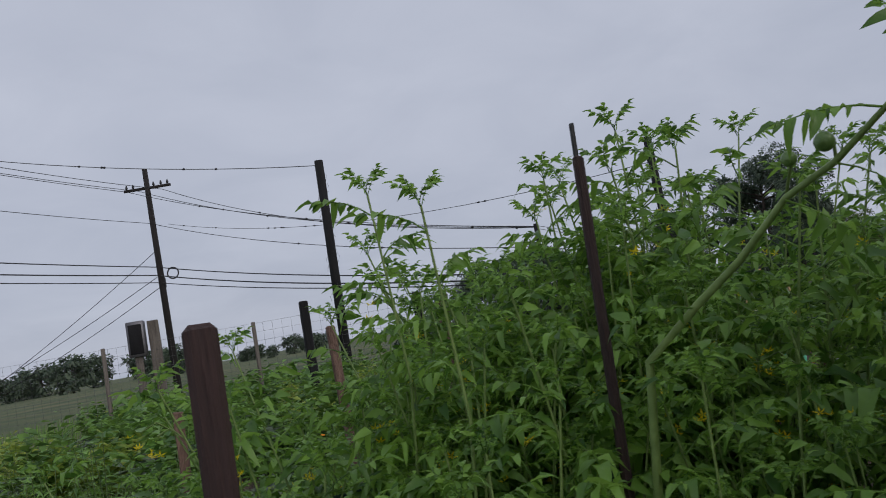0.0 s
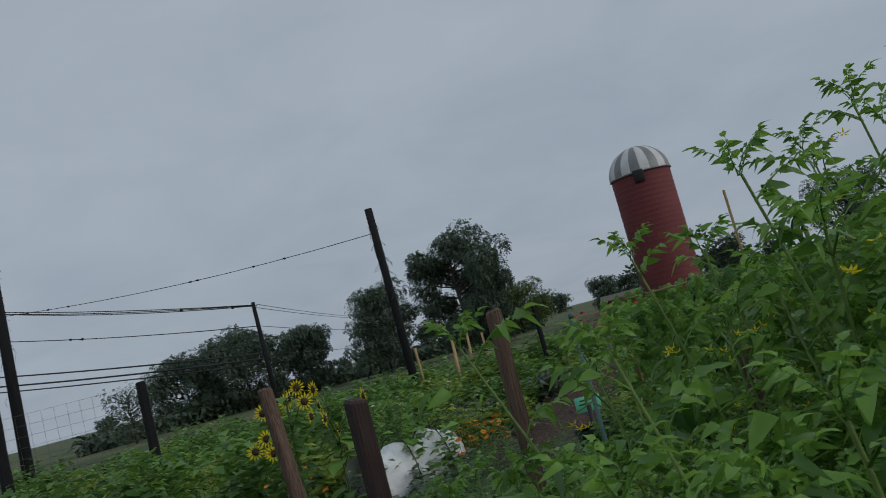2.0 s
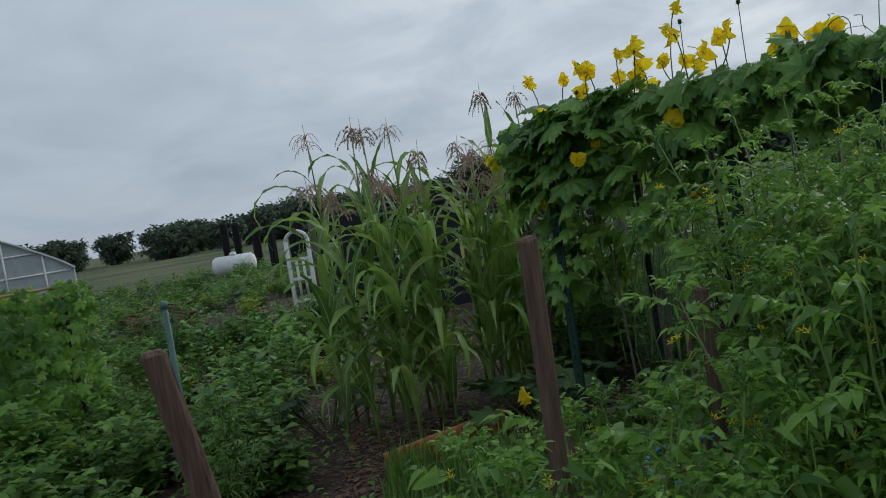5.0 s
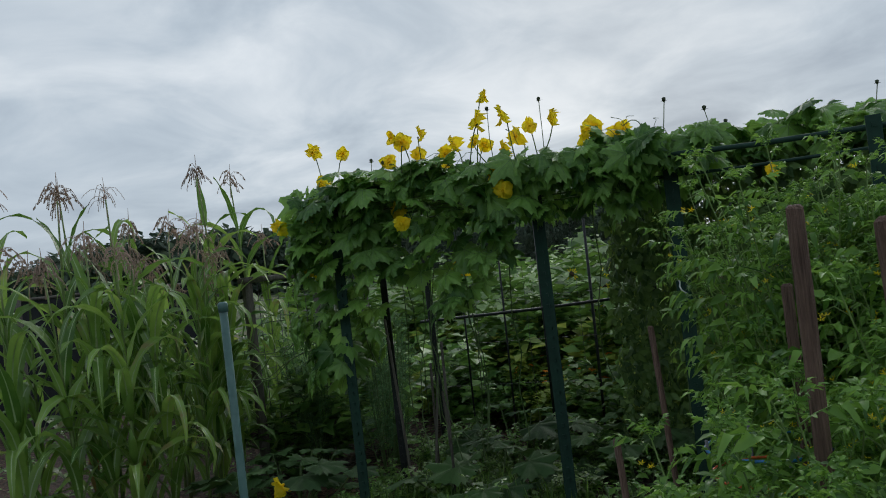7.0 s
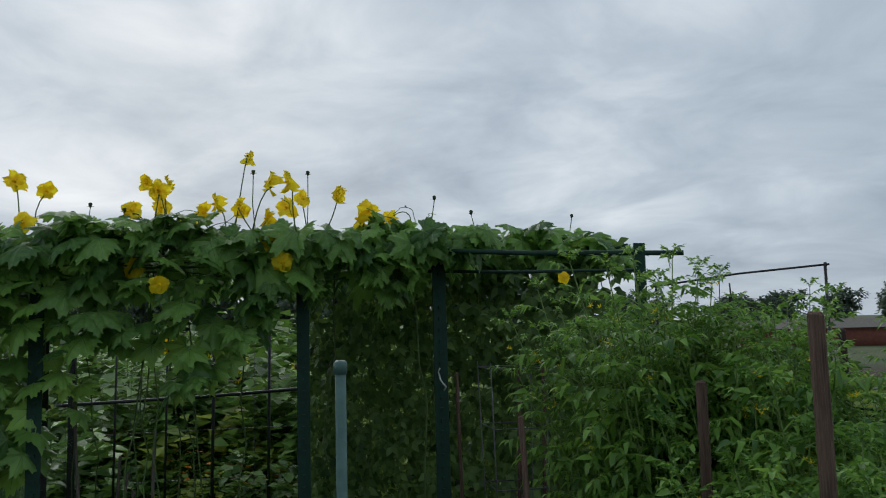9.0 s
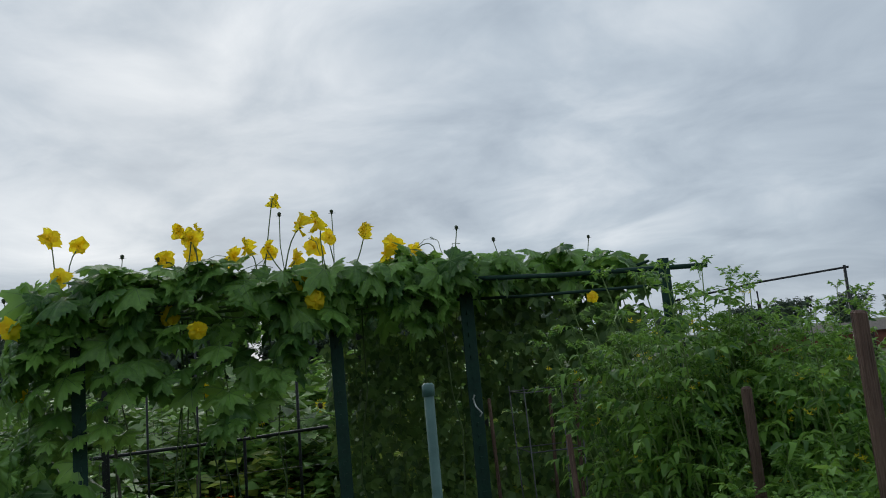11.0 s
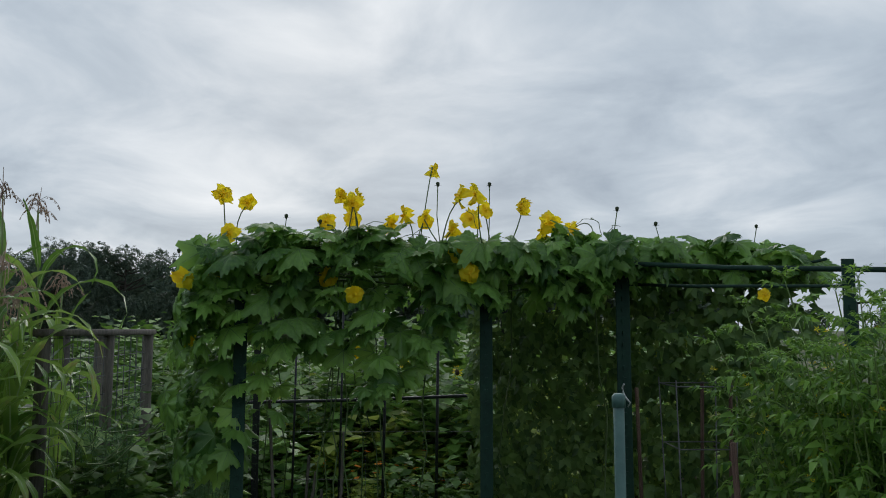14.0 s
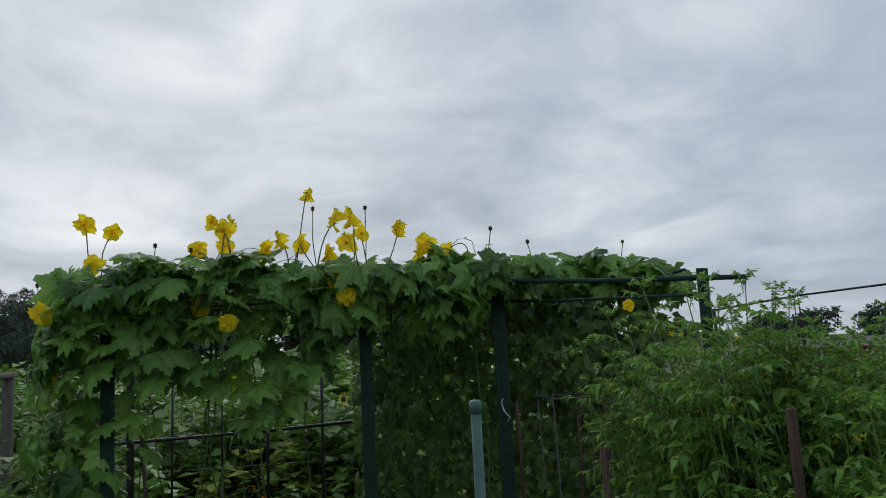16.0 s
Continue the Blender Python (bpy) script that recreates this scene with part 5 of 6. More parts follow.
def tomato_plants(spec, kinds):
    proto = {}
    for i, (x, y, k, sc) in enumerate(spec):
        m = Matrix.Translation((x, y, 0)) @ Matrix.Rotation(R(0, 6.28), 4, "Z") @ Matrix.Scale(sc, 4)
        if k not in proto:
            label, geo = kinds[k]
            t = thing("tomato_plant", label, "tomato plant", (0, 0, 0), "tomato row")
            part("stem", geo[0], TOMATO_STEM, t)
            part("foliage", geo[1], TOMATO, t)
            if geo[2].n:
                tagged(part("blossom", geo[2], PETAL, t, "small yellow blossom"), kind="stuff")
            t.matrix_basis = m
            proto[k] = t
        else:
            c = copy_thing(proto[k], Matrix())
            c.matrix_basis = m


KINDS = {
    "tall": ("tall bushy green tomato plant with yellow flowers", tomato_kind(1.56, 0.34, 1, 14, 26, 0.145, 0.78)),
    "tall2": ("tall leafy tomato plant reaching over its stakes", tomato_kind(1.5, 0.38, 2, 14, 26, 0.145, 0.8)),
    "mid": ("leafy green tomato plant of middle height", tomato_kind(1.25, 0.38, 3, 13, 22, 0.155, 0.78)),
    "low": ("low spreading green tomato plant in the row", tomato_kind(1.0, 0.34, 4, 13, 19, 0.155, 0.75)),
    "shoot": ("tomato plant with one long upright shoot", tomato_kind(1.64, 0.20, 5, 5, 24, 0.13, 0.7)),
}
TOMATOES = [(-0.16, 1.31, 'shoot', 0.985), (-0.09, 1.12, 'shoot', 0.95), (-0.36, 1.5, 'low', 1.15), (-0.18, 1.45, 'mid', 1.08),
            (0.08, 1.42, 'tall', 0.97), (0.12, 1.05, 'tall', 0.84), (0.3, 1.42, 'tall2', 1.02), (0.42, 1.10, 'tall', 0.86),
            (0.05, 1.75, 'low', 1.12), (0.4, 0.78, 'tall', 0.72), (-0.08, 0.98, 'tall2', 0.84), (-0.34, 1.18, 'mid', 1.0),
            (-0.15, 2.05, 'low', 1.08), (-0.42, 2.55, 'low', 1.05), (-0.2, 2.45, 'low', 1.2), (-0.25, 2.2, 'low', 1.15),
            (0.0, 2.25, 'low', 1.12), (-0.65, 2.3, 'low', 0.85), (-0.75, 1.68, 'low', 1.0), (-0.42, 0.93, 'low', 0.85),
            (-0.86, 2.38, 'low', 0.85), (-0.5, 1.4, 'low', 1.0), (-0.62, 2.0, 'low', 1.0), (0.2, 0.75, 'tall2', 0.74),
            (-0.75, 2.7, 'low', 0.85), (0.42, 1.38, 'tall', 0.98), (-0.5, 1.17, 'low', 1.12), (-0.6, 1.6, 'mid', 1.02), (-0.72, 1.95, 'low', 1.08), (-0.02, 2.45, 'low', 1.1),
            (0.48, 1.60, 'tall2', 1.05), (0.2, 1.74, 'mid', 1.2), (-0.22, 1.48, 'tall2', 0.96),
            (-0.04, 1.5, 'tall', 0.95), (0.06, 1.4, 'tall', 0.95), (0.2, 1.5, 'tall', 1.0), (0.40, 1.64, 'tall', 1.10),
            (0.34, 1.66, 'tall2', 1.15), (0.12, 1.72, 'tall', 1.06), (-0.08, 1.85, 'mid', 1.2),
            (-0.06, 2.70, 'low', 1.08), (-0.22, 2.95, 'low', 1.0)]
tomato_plants(TOMATOES, KINDS)


def broad_leaf(width, seed):
    """A single toothed tomato leaflet with sunken side veins and a curled tip."""
    r = np.random.default_rng(seed)
    n, half = 33, 4
    v, f = [], []
    for i in range(n + 1):
        t = i / n
        w = width * 0.5 * math.sin(math.pi * min(1.0, t ** 0.72)) ** 0.75 * (1.0 if t < .96 else .5)
        w *= 1 + 0.22 * math.sin(t * 38 + 2 * math.sin(t * 11 + seed)) * math.sin(t * 9 + seed) if 0.08 < t < 0.95 else 1
        for j in range(-half, half + 1):
            q = j / half
            vein = 0.022 * math.cos((t - abs(q) * 0.10) * 2 * math.pi * 6) * abs(q) * (1 - abs(q))
            z = 0.20 * w * abs(q) - 0.10 * abs(q) ** 3 * w - 0.34 * t ** 3 + 0.03 * q * math.sin(t * 8 + seed) + vein * 1.6 + r.uniform(-.0015, .0015)
            v.append((w * q, t * (1 - 0.08 * t) - 0.03 * abs(q) * t, z - 0.012 * (1 if j == 0 else 0)))
    m = 2 * half + 1
    for i in range(n):
        for j in range(2 * half):
            a = i * m + j
            f.append((a, a + 1, a + m + 1, a + m))
    return np.array(v), f


def near_shoot():
    """A tomato shoot beside the walked line, its leaves big and open."""
    t = thing("tomato_shoot", "young tomato shoot with broad toothed leaves", "tomato plant")
    tip, root = Vector((-1.169, 1.664, 1.507)), Vector((-1.152, 1.755, 0.0))
    part("stem", Geo().tube([root, root.lerp(tip, .5) + Vector((.02, -.01, 0)), root.lerp(tip, .9), tip], [.005, .003, .0016, .0009], 6), TOMATO_STEM, t)
    wide, slim = [broad_leaf(0.36, k) for k in (1, 4, 7)], broad_leaf(0.24, 2)
    for i, (a, b, broad, n) in enumerate([
        ((-1.169, 1.664, 1.508), (-1.178, 1.657, 1.552), 0, (-0.82, -0.55, 0.64)),
        ((-1.174, 1.672, 1.496), (-1.18, 1.686, 1.522), 0, (-0.79, -0.6, 0.72)),
        ((-1.162, 1.653, 1.503), (-1.138, 1.585, 1.500), 1, (-0.92, -0.4, 0.8)),
        ((-1.17, 1.666, 1.497), (-1.205, 1.699, 1.487), 1, (-0.77, -0.63, 0.78)),
        ((-1.163, 1.657, 1.485), (-1.172, 1.641, 1.444), 1, (-0.86, -0.51, 0.89)),
        ((-1.176, 1.693, 1.475), (-1.187, 1.744, 1.46), 1, (-0.72, -0.69, 0.87)),
        ((-1.179, 1.68, 1.482), (-1.177, 1.709, 1.5), 0, (-0.77, -0.64, 0.79)),
        ((-1.176, 1.695, 1.467), (-1.185, 1.676, 1.431), 1, (-0.77, -0.62, 0.94)),
        ((-1.182, 1.718, 1.491), (-1.186, 1.737, 1.51), 0, (-0.7, -0.71, 0.76)),
        ((-1.175, 1.778, 1.474), (-1.205, 1.82, 1.468), 1, (-0.58, -0.81, 0.85)),
        ((-1.199, 1.761, 1.463), (-1.192, 1.719, 1.439), 1, (-0.65, -0.75, 0.92)),
        ((-1.18, 1.821, 1.458), (-1.21, 1.893, 1.486), 1, (-0.5, -0.86, 0.84)),
        ((-1.197, 1.812, 1.447), (-1.227, 1.853, 1.44), 1, (-0.49, -0.86, 0.92)),
        ((-1.185, 1.743, 1.446), (-1.208, 1.76, 1.423), 1, (-0.63, -0.76, 0.97)),
        ((-1.143, 1.684, 1.461), (-1.116, 1.648, 1.441), 1, (-0.86, -0.5, 0.92)),
        ((-1.149, 1.862, 1.473), (-1.141, 1.882, 1.501), 0, (-0.57, -0.82, 0.8)),
        ((-1.196, 1.928, 1.455), (-1.19, 1.95, 1.49), 0, (-0.43, -0.9, 0.83)),
        ((-1.111, 1.643, 1.418), (-1.121, 1.625, 1.4), 1, (-0.89, -0.38, 1.05)),
    ]):
        a, b = Vector(a), Vector(b)
        if i > 4 and not broad:
            continue
        if i > 4:
            for j in range(3):
                q = a + Vector((R(-.03, .03), R(-.03, .03), R(-.03, .02)))
                e = (b - a) + Vector((R(-.05, .05), R(-.05, .05), R(-.05, .05)))
                part("leaf", Geo().many(COMP[(i + j) % 9], [axes_frame(q, e, Vector(n), (b - a).length * R(0.75, 1.05))]), TOMATO, t)
            continue
        fr = axes_frame(a, b - a, Vector(n), (b - a).length)
        part("leaf", Geo().many(wide[i % 3] if broad else slim, [fr]), TOMATO, t)
        base = root.lerp(tip, min(1.0, a.z / tip.z))
        if (base - a).length < 0.06:
            pts = [base - Vector((0, 0, .03)), a]
        else:
            pts = [Vector((a.x * .6 + root.x * .4, a.y * .6 + root.y * .4, 0)), Vector((a.x * .9 + root.x * .1, a.y * .9 + root.y * .1, a.z - .25)), a - (b - a) * .15 - Vector((0, 0, .03)), a]
        part("leaf_stalk", Geo().tube(pts, [0.0011] * (len(pts) - 1) + [0.0007], 5), TOMATO_STEM, t)
    g = Geo()
    for k in range(120):
        p = root.lerp(tip, R(0.1, 0.42)) + Vector((R(-.05, .05), R(-.05, .05), 0))
        b = R(0, 6.28)
        g.many(COMP[k % 9], [axes_frame(p, (math.cos(b), math.sin(b), .1), (0, 0, 1), R(0.13, 0.22))])
    part("foliage", g, TOMATO, t)


near_shoot()


def fruiting_branch():
    """A long tomato stem arching out of the row, with two green fruits."""
    t = thing("tomato_branch", "long arching tomato stem with small green fruits", "tomato plant")
    line = [Vector(p) for p in ((0.05, 1.15, 0.0), (0.10, 1.12, 0.9), (0.144, 1.077, 1.328), (0.201, 1.043, 1.384), (0.247, 0.996, 1.43), (0.292, 0.952, 1.487), (0.326, 0.899, 1.511), (0.359, 0.852, 1.549), (0.385, 0.816, 1.583))]
    part("stem", Geo().tube(line, [.008, .007, .0055, .005, .0045, .004, .0038, .0032, .0025], 7), TOMATO_STEM, t)
    fruit = Geo().tube([(0, 0, -.0105), (0, 0, -.009), (0, 0, -.005), (0, 0, 0), (0, 0, .005), (0, 0, .009), (0, 0, .0105)], [.002, .006, .0095, .011, .0095, .006, .002], 12).mesh("fruit", TOMATO_GREEN)
    for p, root, k in (((0.319, 0.9, 1.533), line[6], 1.0), ((0.296, 0.935, 1.526), line[5], 0.8)):
        p = Vector(p)
        part("fruit", fruit, TOMATO_GREEN, t, "small green unripe tomato", m=Matrix.Translation(p) @ Matrix.Scale(k, 4))
        part("fruit_stalk", Geo().tube([root, root.lerp(p, .5) + Vector((.006, 0, .012)), p + Vector((0, 0, .011 * k))], .0018, 5), TOMATO_STEM, t)
        part("calyx", Geo().many(blade(2, 0.25, 0.4, 0.2), [axes_frame(p + Vector((0, 0, .0105 * k)), (math.cos(a), math.sin(a), .5), (0, 0, 1), .018) for a in np.linspace(0, 5, 5)]), TOMATO, t)
    for k, (i, d, n) in enumerate(((4, (-.6, .3, .5), .10), (5, (.8, -.2, -.5), .11), (6, (.7, -.1, -.35), .10), (7, (-.8, .1, .25), .12), (8, (-.3, 0, 1), .09), (8, (.5, 0, .6), .09), (3, (-.7, -.2, .1), .11), (2, (.6, -.5, .2), .12))):
        part("leaf", Geo().many(COMP[k], [axes_frame(line[i], d, (-.2, -.6, 1), n)]), TOMATO, t)


fruiting_branch()

# ================= other garden plants =================
SMALL = blade(2, 0.55, 0.3, 0.25, peak=0.5)
LANCE = blade(3, 0.2, 0.5, 0.3)
TRIO = joined([(blade(2, 0.62, 0.25, 0.25, peak=0.5), axes_frame((0, 0, 0), a, (0, 0.1, 1), 0.6)) for a in ((0, 1, 0), (0.9, 0.45, -.1), (-0.9, 0.45, -.1))])
TINY = (np.array([(0, 0, 0), (-0.36, 0.5, 0.06), (0.36, 0.5, 0.06), (0, 1, -0.18)]), [(0, 2, 3, 1)])


def bush_geo(h, w, n, size, seed, tmpl, up=0.3):
    """A rounded leafy clump with stems."""
    r = np.random.default_rng(seed)
    leaf, stem = Geo(), Geo()
    fr = []
    for _ in range(max(6, n // 28)):
        a, q = r.uniform(0, 6.28), w * r.uniform(0.1, 1) ** 0.7
        tip = Vector((math.cos(a) * q, math.sin(a) * q, h * r.uniform(0.55, 1.05) * (1 - 0.35 * (q / w) ** 2)))
        base = Vector((math.cos(a) * q * .3, math.sin(a) * q * .3, 0))
        stem.tube([base, base.lerp(tip, .5) + Vector((r.uniform(-.03, .03), r.uniform(-.03, .03), 0.02)), tip], [0.006, 0.004, 0.002], 3, False)
        for k in range(28):
            t = r.uniform(0.12, 1.0)
            p = base.lerp(tip, t)
            b = r.uniform(0, 6.28)
            fr.append(axes_frame(p + Vector((math.cos(b), math.sin(b), 0)) * r.uniform(0, .05), (math.cos(b), math.sin(b), r.uniform(-.3, up + .5)), (r.uniform(-.4, .4), r.uniform(-.4, .4), 1), size * r.uniform(.6, 1.3)))
    leaf.many(tmpl, fr)
    return stem, leaf


BUSH_KINDS = [
    ("bushy green garden plant in a bed", bush_geo(0.75, 0.42, 620, 0.085, 21, SMALL), WEED),
    ("leafy pepper plant with drooping leaves", bush_geo(0.62, 0.36, 520, 0.10, 22, LANCE, -0.1), WEED),
    ("yellowing low bean plant in a bed", bush_geo(0.7, 0.40, 330, 0.09, 23, TRIO), WEED_YELLOW),
    ("grey-green cabbage-like plant in a bed", bush_geo(0.45, 0.38, 260, 0.15, 24, SMALL), WEED_GREY),
    ("tall green weedy plant between beds", bush_geo(1.05, 0.34, 640, 0.09, 25, LANCE, 0.4), WEED),
    ("dense dark green leafy garden plant", bush_geo(0.85, 0.5, 480, 0.09, 26, TRIO), LUFFA),
]
BUSH_PROTO = {}


def bush(x, y, k, sc, zs=1.0):
    m = Matrix.Translation((x, y, 0)) @ Matrix.Rotation(R(0, 6.28), 4, "Z") @ Matrix.Diagonal((sc, sc, sc * zs, 1))
    if k not in BUSH_PROTO:
        label, (st, lf), mat = BUSH_KINDS[k]
        t = thing("garden_plant", label, "plant", (0, 0, 0), "garden plants")
        part("stem", st, GREEN_STEM, t)
        part("foliage", lf, mat, t)
        BUSH_PROTO[k] = t
        t.matrix_basis = m
    else:
        c = copy_thing(BUSH_PROTO[k], Matrix())
        c.matrix_basis = m


def near_path(x, y):
    """Is this spot on the mulched path or on the walked line?"""
    line = [(1.6, 5.6), (2.86, 8.35), (4.7, 10.7), (8.5, 15.3), (12, 19.5)]
    for (ax, ay), (bx, by) in zip(line, line[1:]):
        t = max(0, min(1, ((x - ax) * (bx - ax) + (y - ay) * (by - ay)) / ((bx - ax) ** 2 + (by - ay) ** 2)))
        if math.hypot(x - ax - t * (bx - ax), y - ay - t * (by - ay)) < 0.62:
            return True
    walked = [(0, 0), (-.7, .16), (-1.0, 1.0), (-1.46, 1.75), (-1.63, 3.6), (-1.0, 4.2), (0.1, 4.75)]
    for (ax, ay), (bx, by) in zip(walked, walked[1:]):
        t = max(0, min(1, ((x - ax) * (bx - ax) + (y - ay) * (by - ay)) / ((bx - ax) ** 2 + (by - ay) ** 2)))
        if math.hypot(x - ax - t * (bx - ax), y - ay - t * (by - ay)) < 0.75:
            return True
    return False


def clear(x, y):
    """Kept free: the path, the walked line, the enclosure and the bed of corn."""
    return near_path(x, y) or (9.4 < x < 16 and -1 < y < 6) or (3.4 < x < 5.6 and 1.6 < y < 3.9)


NEAR_PLANTS, FAR_PLANTS = [], []
for _ in range(900):
    # beds north of the walk, seen over the stakes
    x, y = R(-8, 12), R(3.0, 23)
    if clear(x, y) or (-2.4 < x < 1.2 and y < 4.6) or abs(math.atan2(x + 1.2, y - 1.4)) > 1.2 or (1.2 < x < 5 and y < 4.4):
        continue
    (NEAR_PLANTS if y < 10.5 and len(NEAR_PLANTS) < 130 else FAR_PLANTS).append((x, y, int(rng.integers(0, 6)), R(0.75, 1.2) * (0.5 if y < 8 and x > 0.2 else 0.7 if y < 8 else 0.75 if near_path(x - 0.5, y + 0.4) else 1.15)))
for _ in range(260):
    # plots towards the corn and the fence
    x, y = R(3.2, 22), R(3.6, 11)
    if clear(x, y):
        continue
    (NEAR_PLANTS if x < 9 and len(NEAR_PLANTS) < 180 else FAR_PLANTS).append((x, y, int(rng.integers(0, 6)), R(0.45, 0.72)))
for x, y, k, s in ((-1.9, 4.4, 0, .9), (-1.1, 4.7, 3, .9), (-0.4, 4.9, 2, .9), (0.3, 5.2, 0, 1.0), (-2.5, 3.2, 4, .8), (-2.9, 4.0, 0, 1), (-2.3, 2.3, 0, .7), (-2.5, 1.2, 1, .8), (-3.3, 2.2, 4, .9), (-1.8, 5.4, 4, .9), (-0.9, 5.6, 5, 1), (0.9, 5.8, 0, .9), (0.8, 7.2, 0, .62), (1.2, 7.15, 1, .7), (1.6, 7.2, 0, .62), (1.0, 6.7, 5, .6), (1.6, 6.6, 0, .6)):
    NEAR_PLANTS.append((x, y, k, s))
for _ in range(46):
    x, y = R(-5.5, -1.9), R(1.6, 6.5)
    if not clear(x, y):
        NEAR_PLANTS.append((x, y, int(rng.choice([0, 4, 1, 0])), R(0.85, 1.25)))
for _ in range(80):
    FAR_PLANTS.append((R(2.6, 8.0), R(-5, -1.6), int(rng.choice([0, 2, 2, 2])), R(1.0, 1.5)))
for x, y in ((8.5, 4.3), (8.8, 4.7), (9.0, 4.0), (8.4, 3.9), (8.9, 5.2)):
    NEAR_PLANTS.append((x, y, 5, R(1.05, 1.25)))
for _ in range(75):
    x, y = R(2.6, 9.2), R(3.7, 7.2)
    if not clear(x, y):
        (NEAR_PLANTS if len(NEAR_PLANTS) < 250 else FAR_PLANTS).append((x, y, int(rng.choice([0, 1, 0, 5, 4])), R(0.55, 0.85)))
for _ in range(160):
    # behind the trellis
    x, y = R(2.6, 10), R(-9, -1.2)
    (NEAR_PLANTS if y > -5 and len(NEAR_PLANTS) < 275 else FAR_PLANTS).append((x, y, int(rng.choice([0, 2, 2, 4, 5])), R(0.8, 1.35)))
for _ in range(150):
    x, y = R(4, 16), R(-14, -1.8)
    FAR_PLANTS.append((x, y, int(rng.choice([0, 4, 5])), R(1.3, 2.0)))
for _ in range(40):
    p = tp(R(-0.4, 2.4), R(-0.9, 1.9))
    FAR_PLANTS.append((p.x, p.y, int(rng.choice([0, 5, 1])), R(0.3, 0.5)))
for k in range(240):
    # the rows seen under the trellis, and the far plots towards the tank
    if k < 70:
        FAR_PLANTS.append((R(1.8, 9.0), R(-9.5, -2.6), int(rng.choice([0, 2, 2, 2])), R(0.9, 1.4)))
    x, y = R(12, 32), R(2, 14)
    if not clear(x, y):
        FAR_PLANTS.append((x, y, int(rng.choice([0, 3, 5])), R(0.5, 0.85)))
for _ in range(40):
    FAR_PLANTS.append((R(4.6, 11), R(-3.5, 0.0), int(rng.choice([0, 2, 2, 4])), R(1.1, 1.4)))
for _ in range(70):
    FAR_PLANTS.append((R(-5.0, 1.8), R(-8, -1.4), int(rng.integers(0, 6)), R(0.8, 1.5)))
for _ in range(70):
    FAR_PLANTS.append((R(2.6, 6.5), R(-2.8, -0.3), int(rng.choice([0, 2, 2, 1])), R(0.6, 1.0)))
for _ in range(110):
    # tall pale rows close behind the trellis
    FAR_PLANTS.append((R(3.2, 7.5), R(-4.0, -0.9), int(rng.choice([2, 2, 4, 0])), R(1.15, 1.6)))
for _ in range(30):
    FAR_PLANTS.append((R(4.6, 8.5), R(-0.8, 1.5), int(rng.choice([4, 5, 0])), R(0.9, 1.3)))
for _ in range(26):
    p = tp(R(-0.2, 2.3), R(-0.35, 1.8))
    NEAR_PLANTS.append((p.x, p.y, int(rng.choice([0, 1, 5])), R(0.28, 0.5)))
for _ in range(16):
    NEAR_PLANTS.append((R(0.9, 1.7), R(1.2, 2.9), int(rng.choice([0, 1, 4])), R(0.4, 0.75)))
for x, y, k, s in NEAR_PLANTS:
    bush(x, y, k, s)


FAR_SHAPES = ((0.75, 0.42, 0.3), (0.62, 0.36, -0.1), (0.7, 0.4, 0.3), (0.45, 0.38, 0.3), (1.05, 0.34, 0.4), (0.85, 0.5, 0.3))


def far_planting():
    """The plants too far off to pick apart: one joined mass to each leaf colour."""
    for k, (label, (st, lf), mat) in enumerate(BUSH_KINDS):
        h, w, up = FAR_SHAPES[k]
        lf = bush_geo(h, w, 340, 0.115, 30 + k, TINY, up)[1]
        tmpl = (np.concatenate(lf.v), lf.f)
        frames = []
        for x, y, kk, s in FAR_PLANTS:
            if kk == k:
                a = R(0, 6.28)
                c, q = math.cos(a) * s, math.sin(a) * s
                frames.append([[c, -q, 0, x], [q, c, 0, y], [0, 0, s, 0]])
        tagged(part("bed_planting", Geo().many(tmpl, frames), mat), label + ", massed in the further plots", "plants", kind="stuff")


far_planting()


def feather_plant(x, y, h, w, seed, label):
    r = np.random.default_rng(seed)
    t = thing("feathery_plant", label, "plant", (x, y, 0), "feathery plants")
    g, st = Geo(), Geo()
    for _ in range(16):
        a, q = r.uniform(0, 6.28), w * r.uniform(.1, 1)
        tip = Vector((math.cos(a) * q, math.sin(a) * q, h * r.uniform(.75, 1.05)))
        base = tip * 0.15; base.z = 0
        st.tube([base, tip], [0.005, 0.0015], 3, False)
        for _ in range(75):
            p = base.lerp(tip, r.uniform(.2, 1))
            d = Vector((r.uniform(-1, 1), r.uniform(-1, 1), r.uniform(-.1, 1))).normalized() * r.uniform(.06, .16)
            n = d.orthogonal().normalized() * 0.0022
            g.add([p - n, p + n, p + d], [(0, 1, 2)])
    part("stem", st, GREEN_STEM, t)
    part("fronds", g, FEATHER, t)


for i, (x, y, h, w) in enumerate(((4.0, 1.15, 1.15, .28), (4.3, 0.85, 1.2, .3), (4.6, 1.35, 1.1, .3), (1.15, 5.0, 0.75, .4), (1.5, 5.35, .8, .4), (0.8, 4.75, 0.7, .4), (1.2, 5.7, .8, .4), (8.2, 5.9, 0.9, .35))):
    feather_plant(x, y, h, w, 200 + i, "soft feathery green asparagus-like plant")


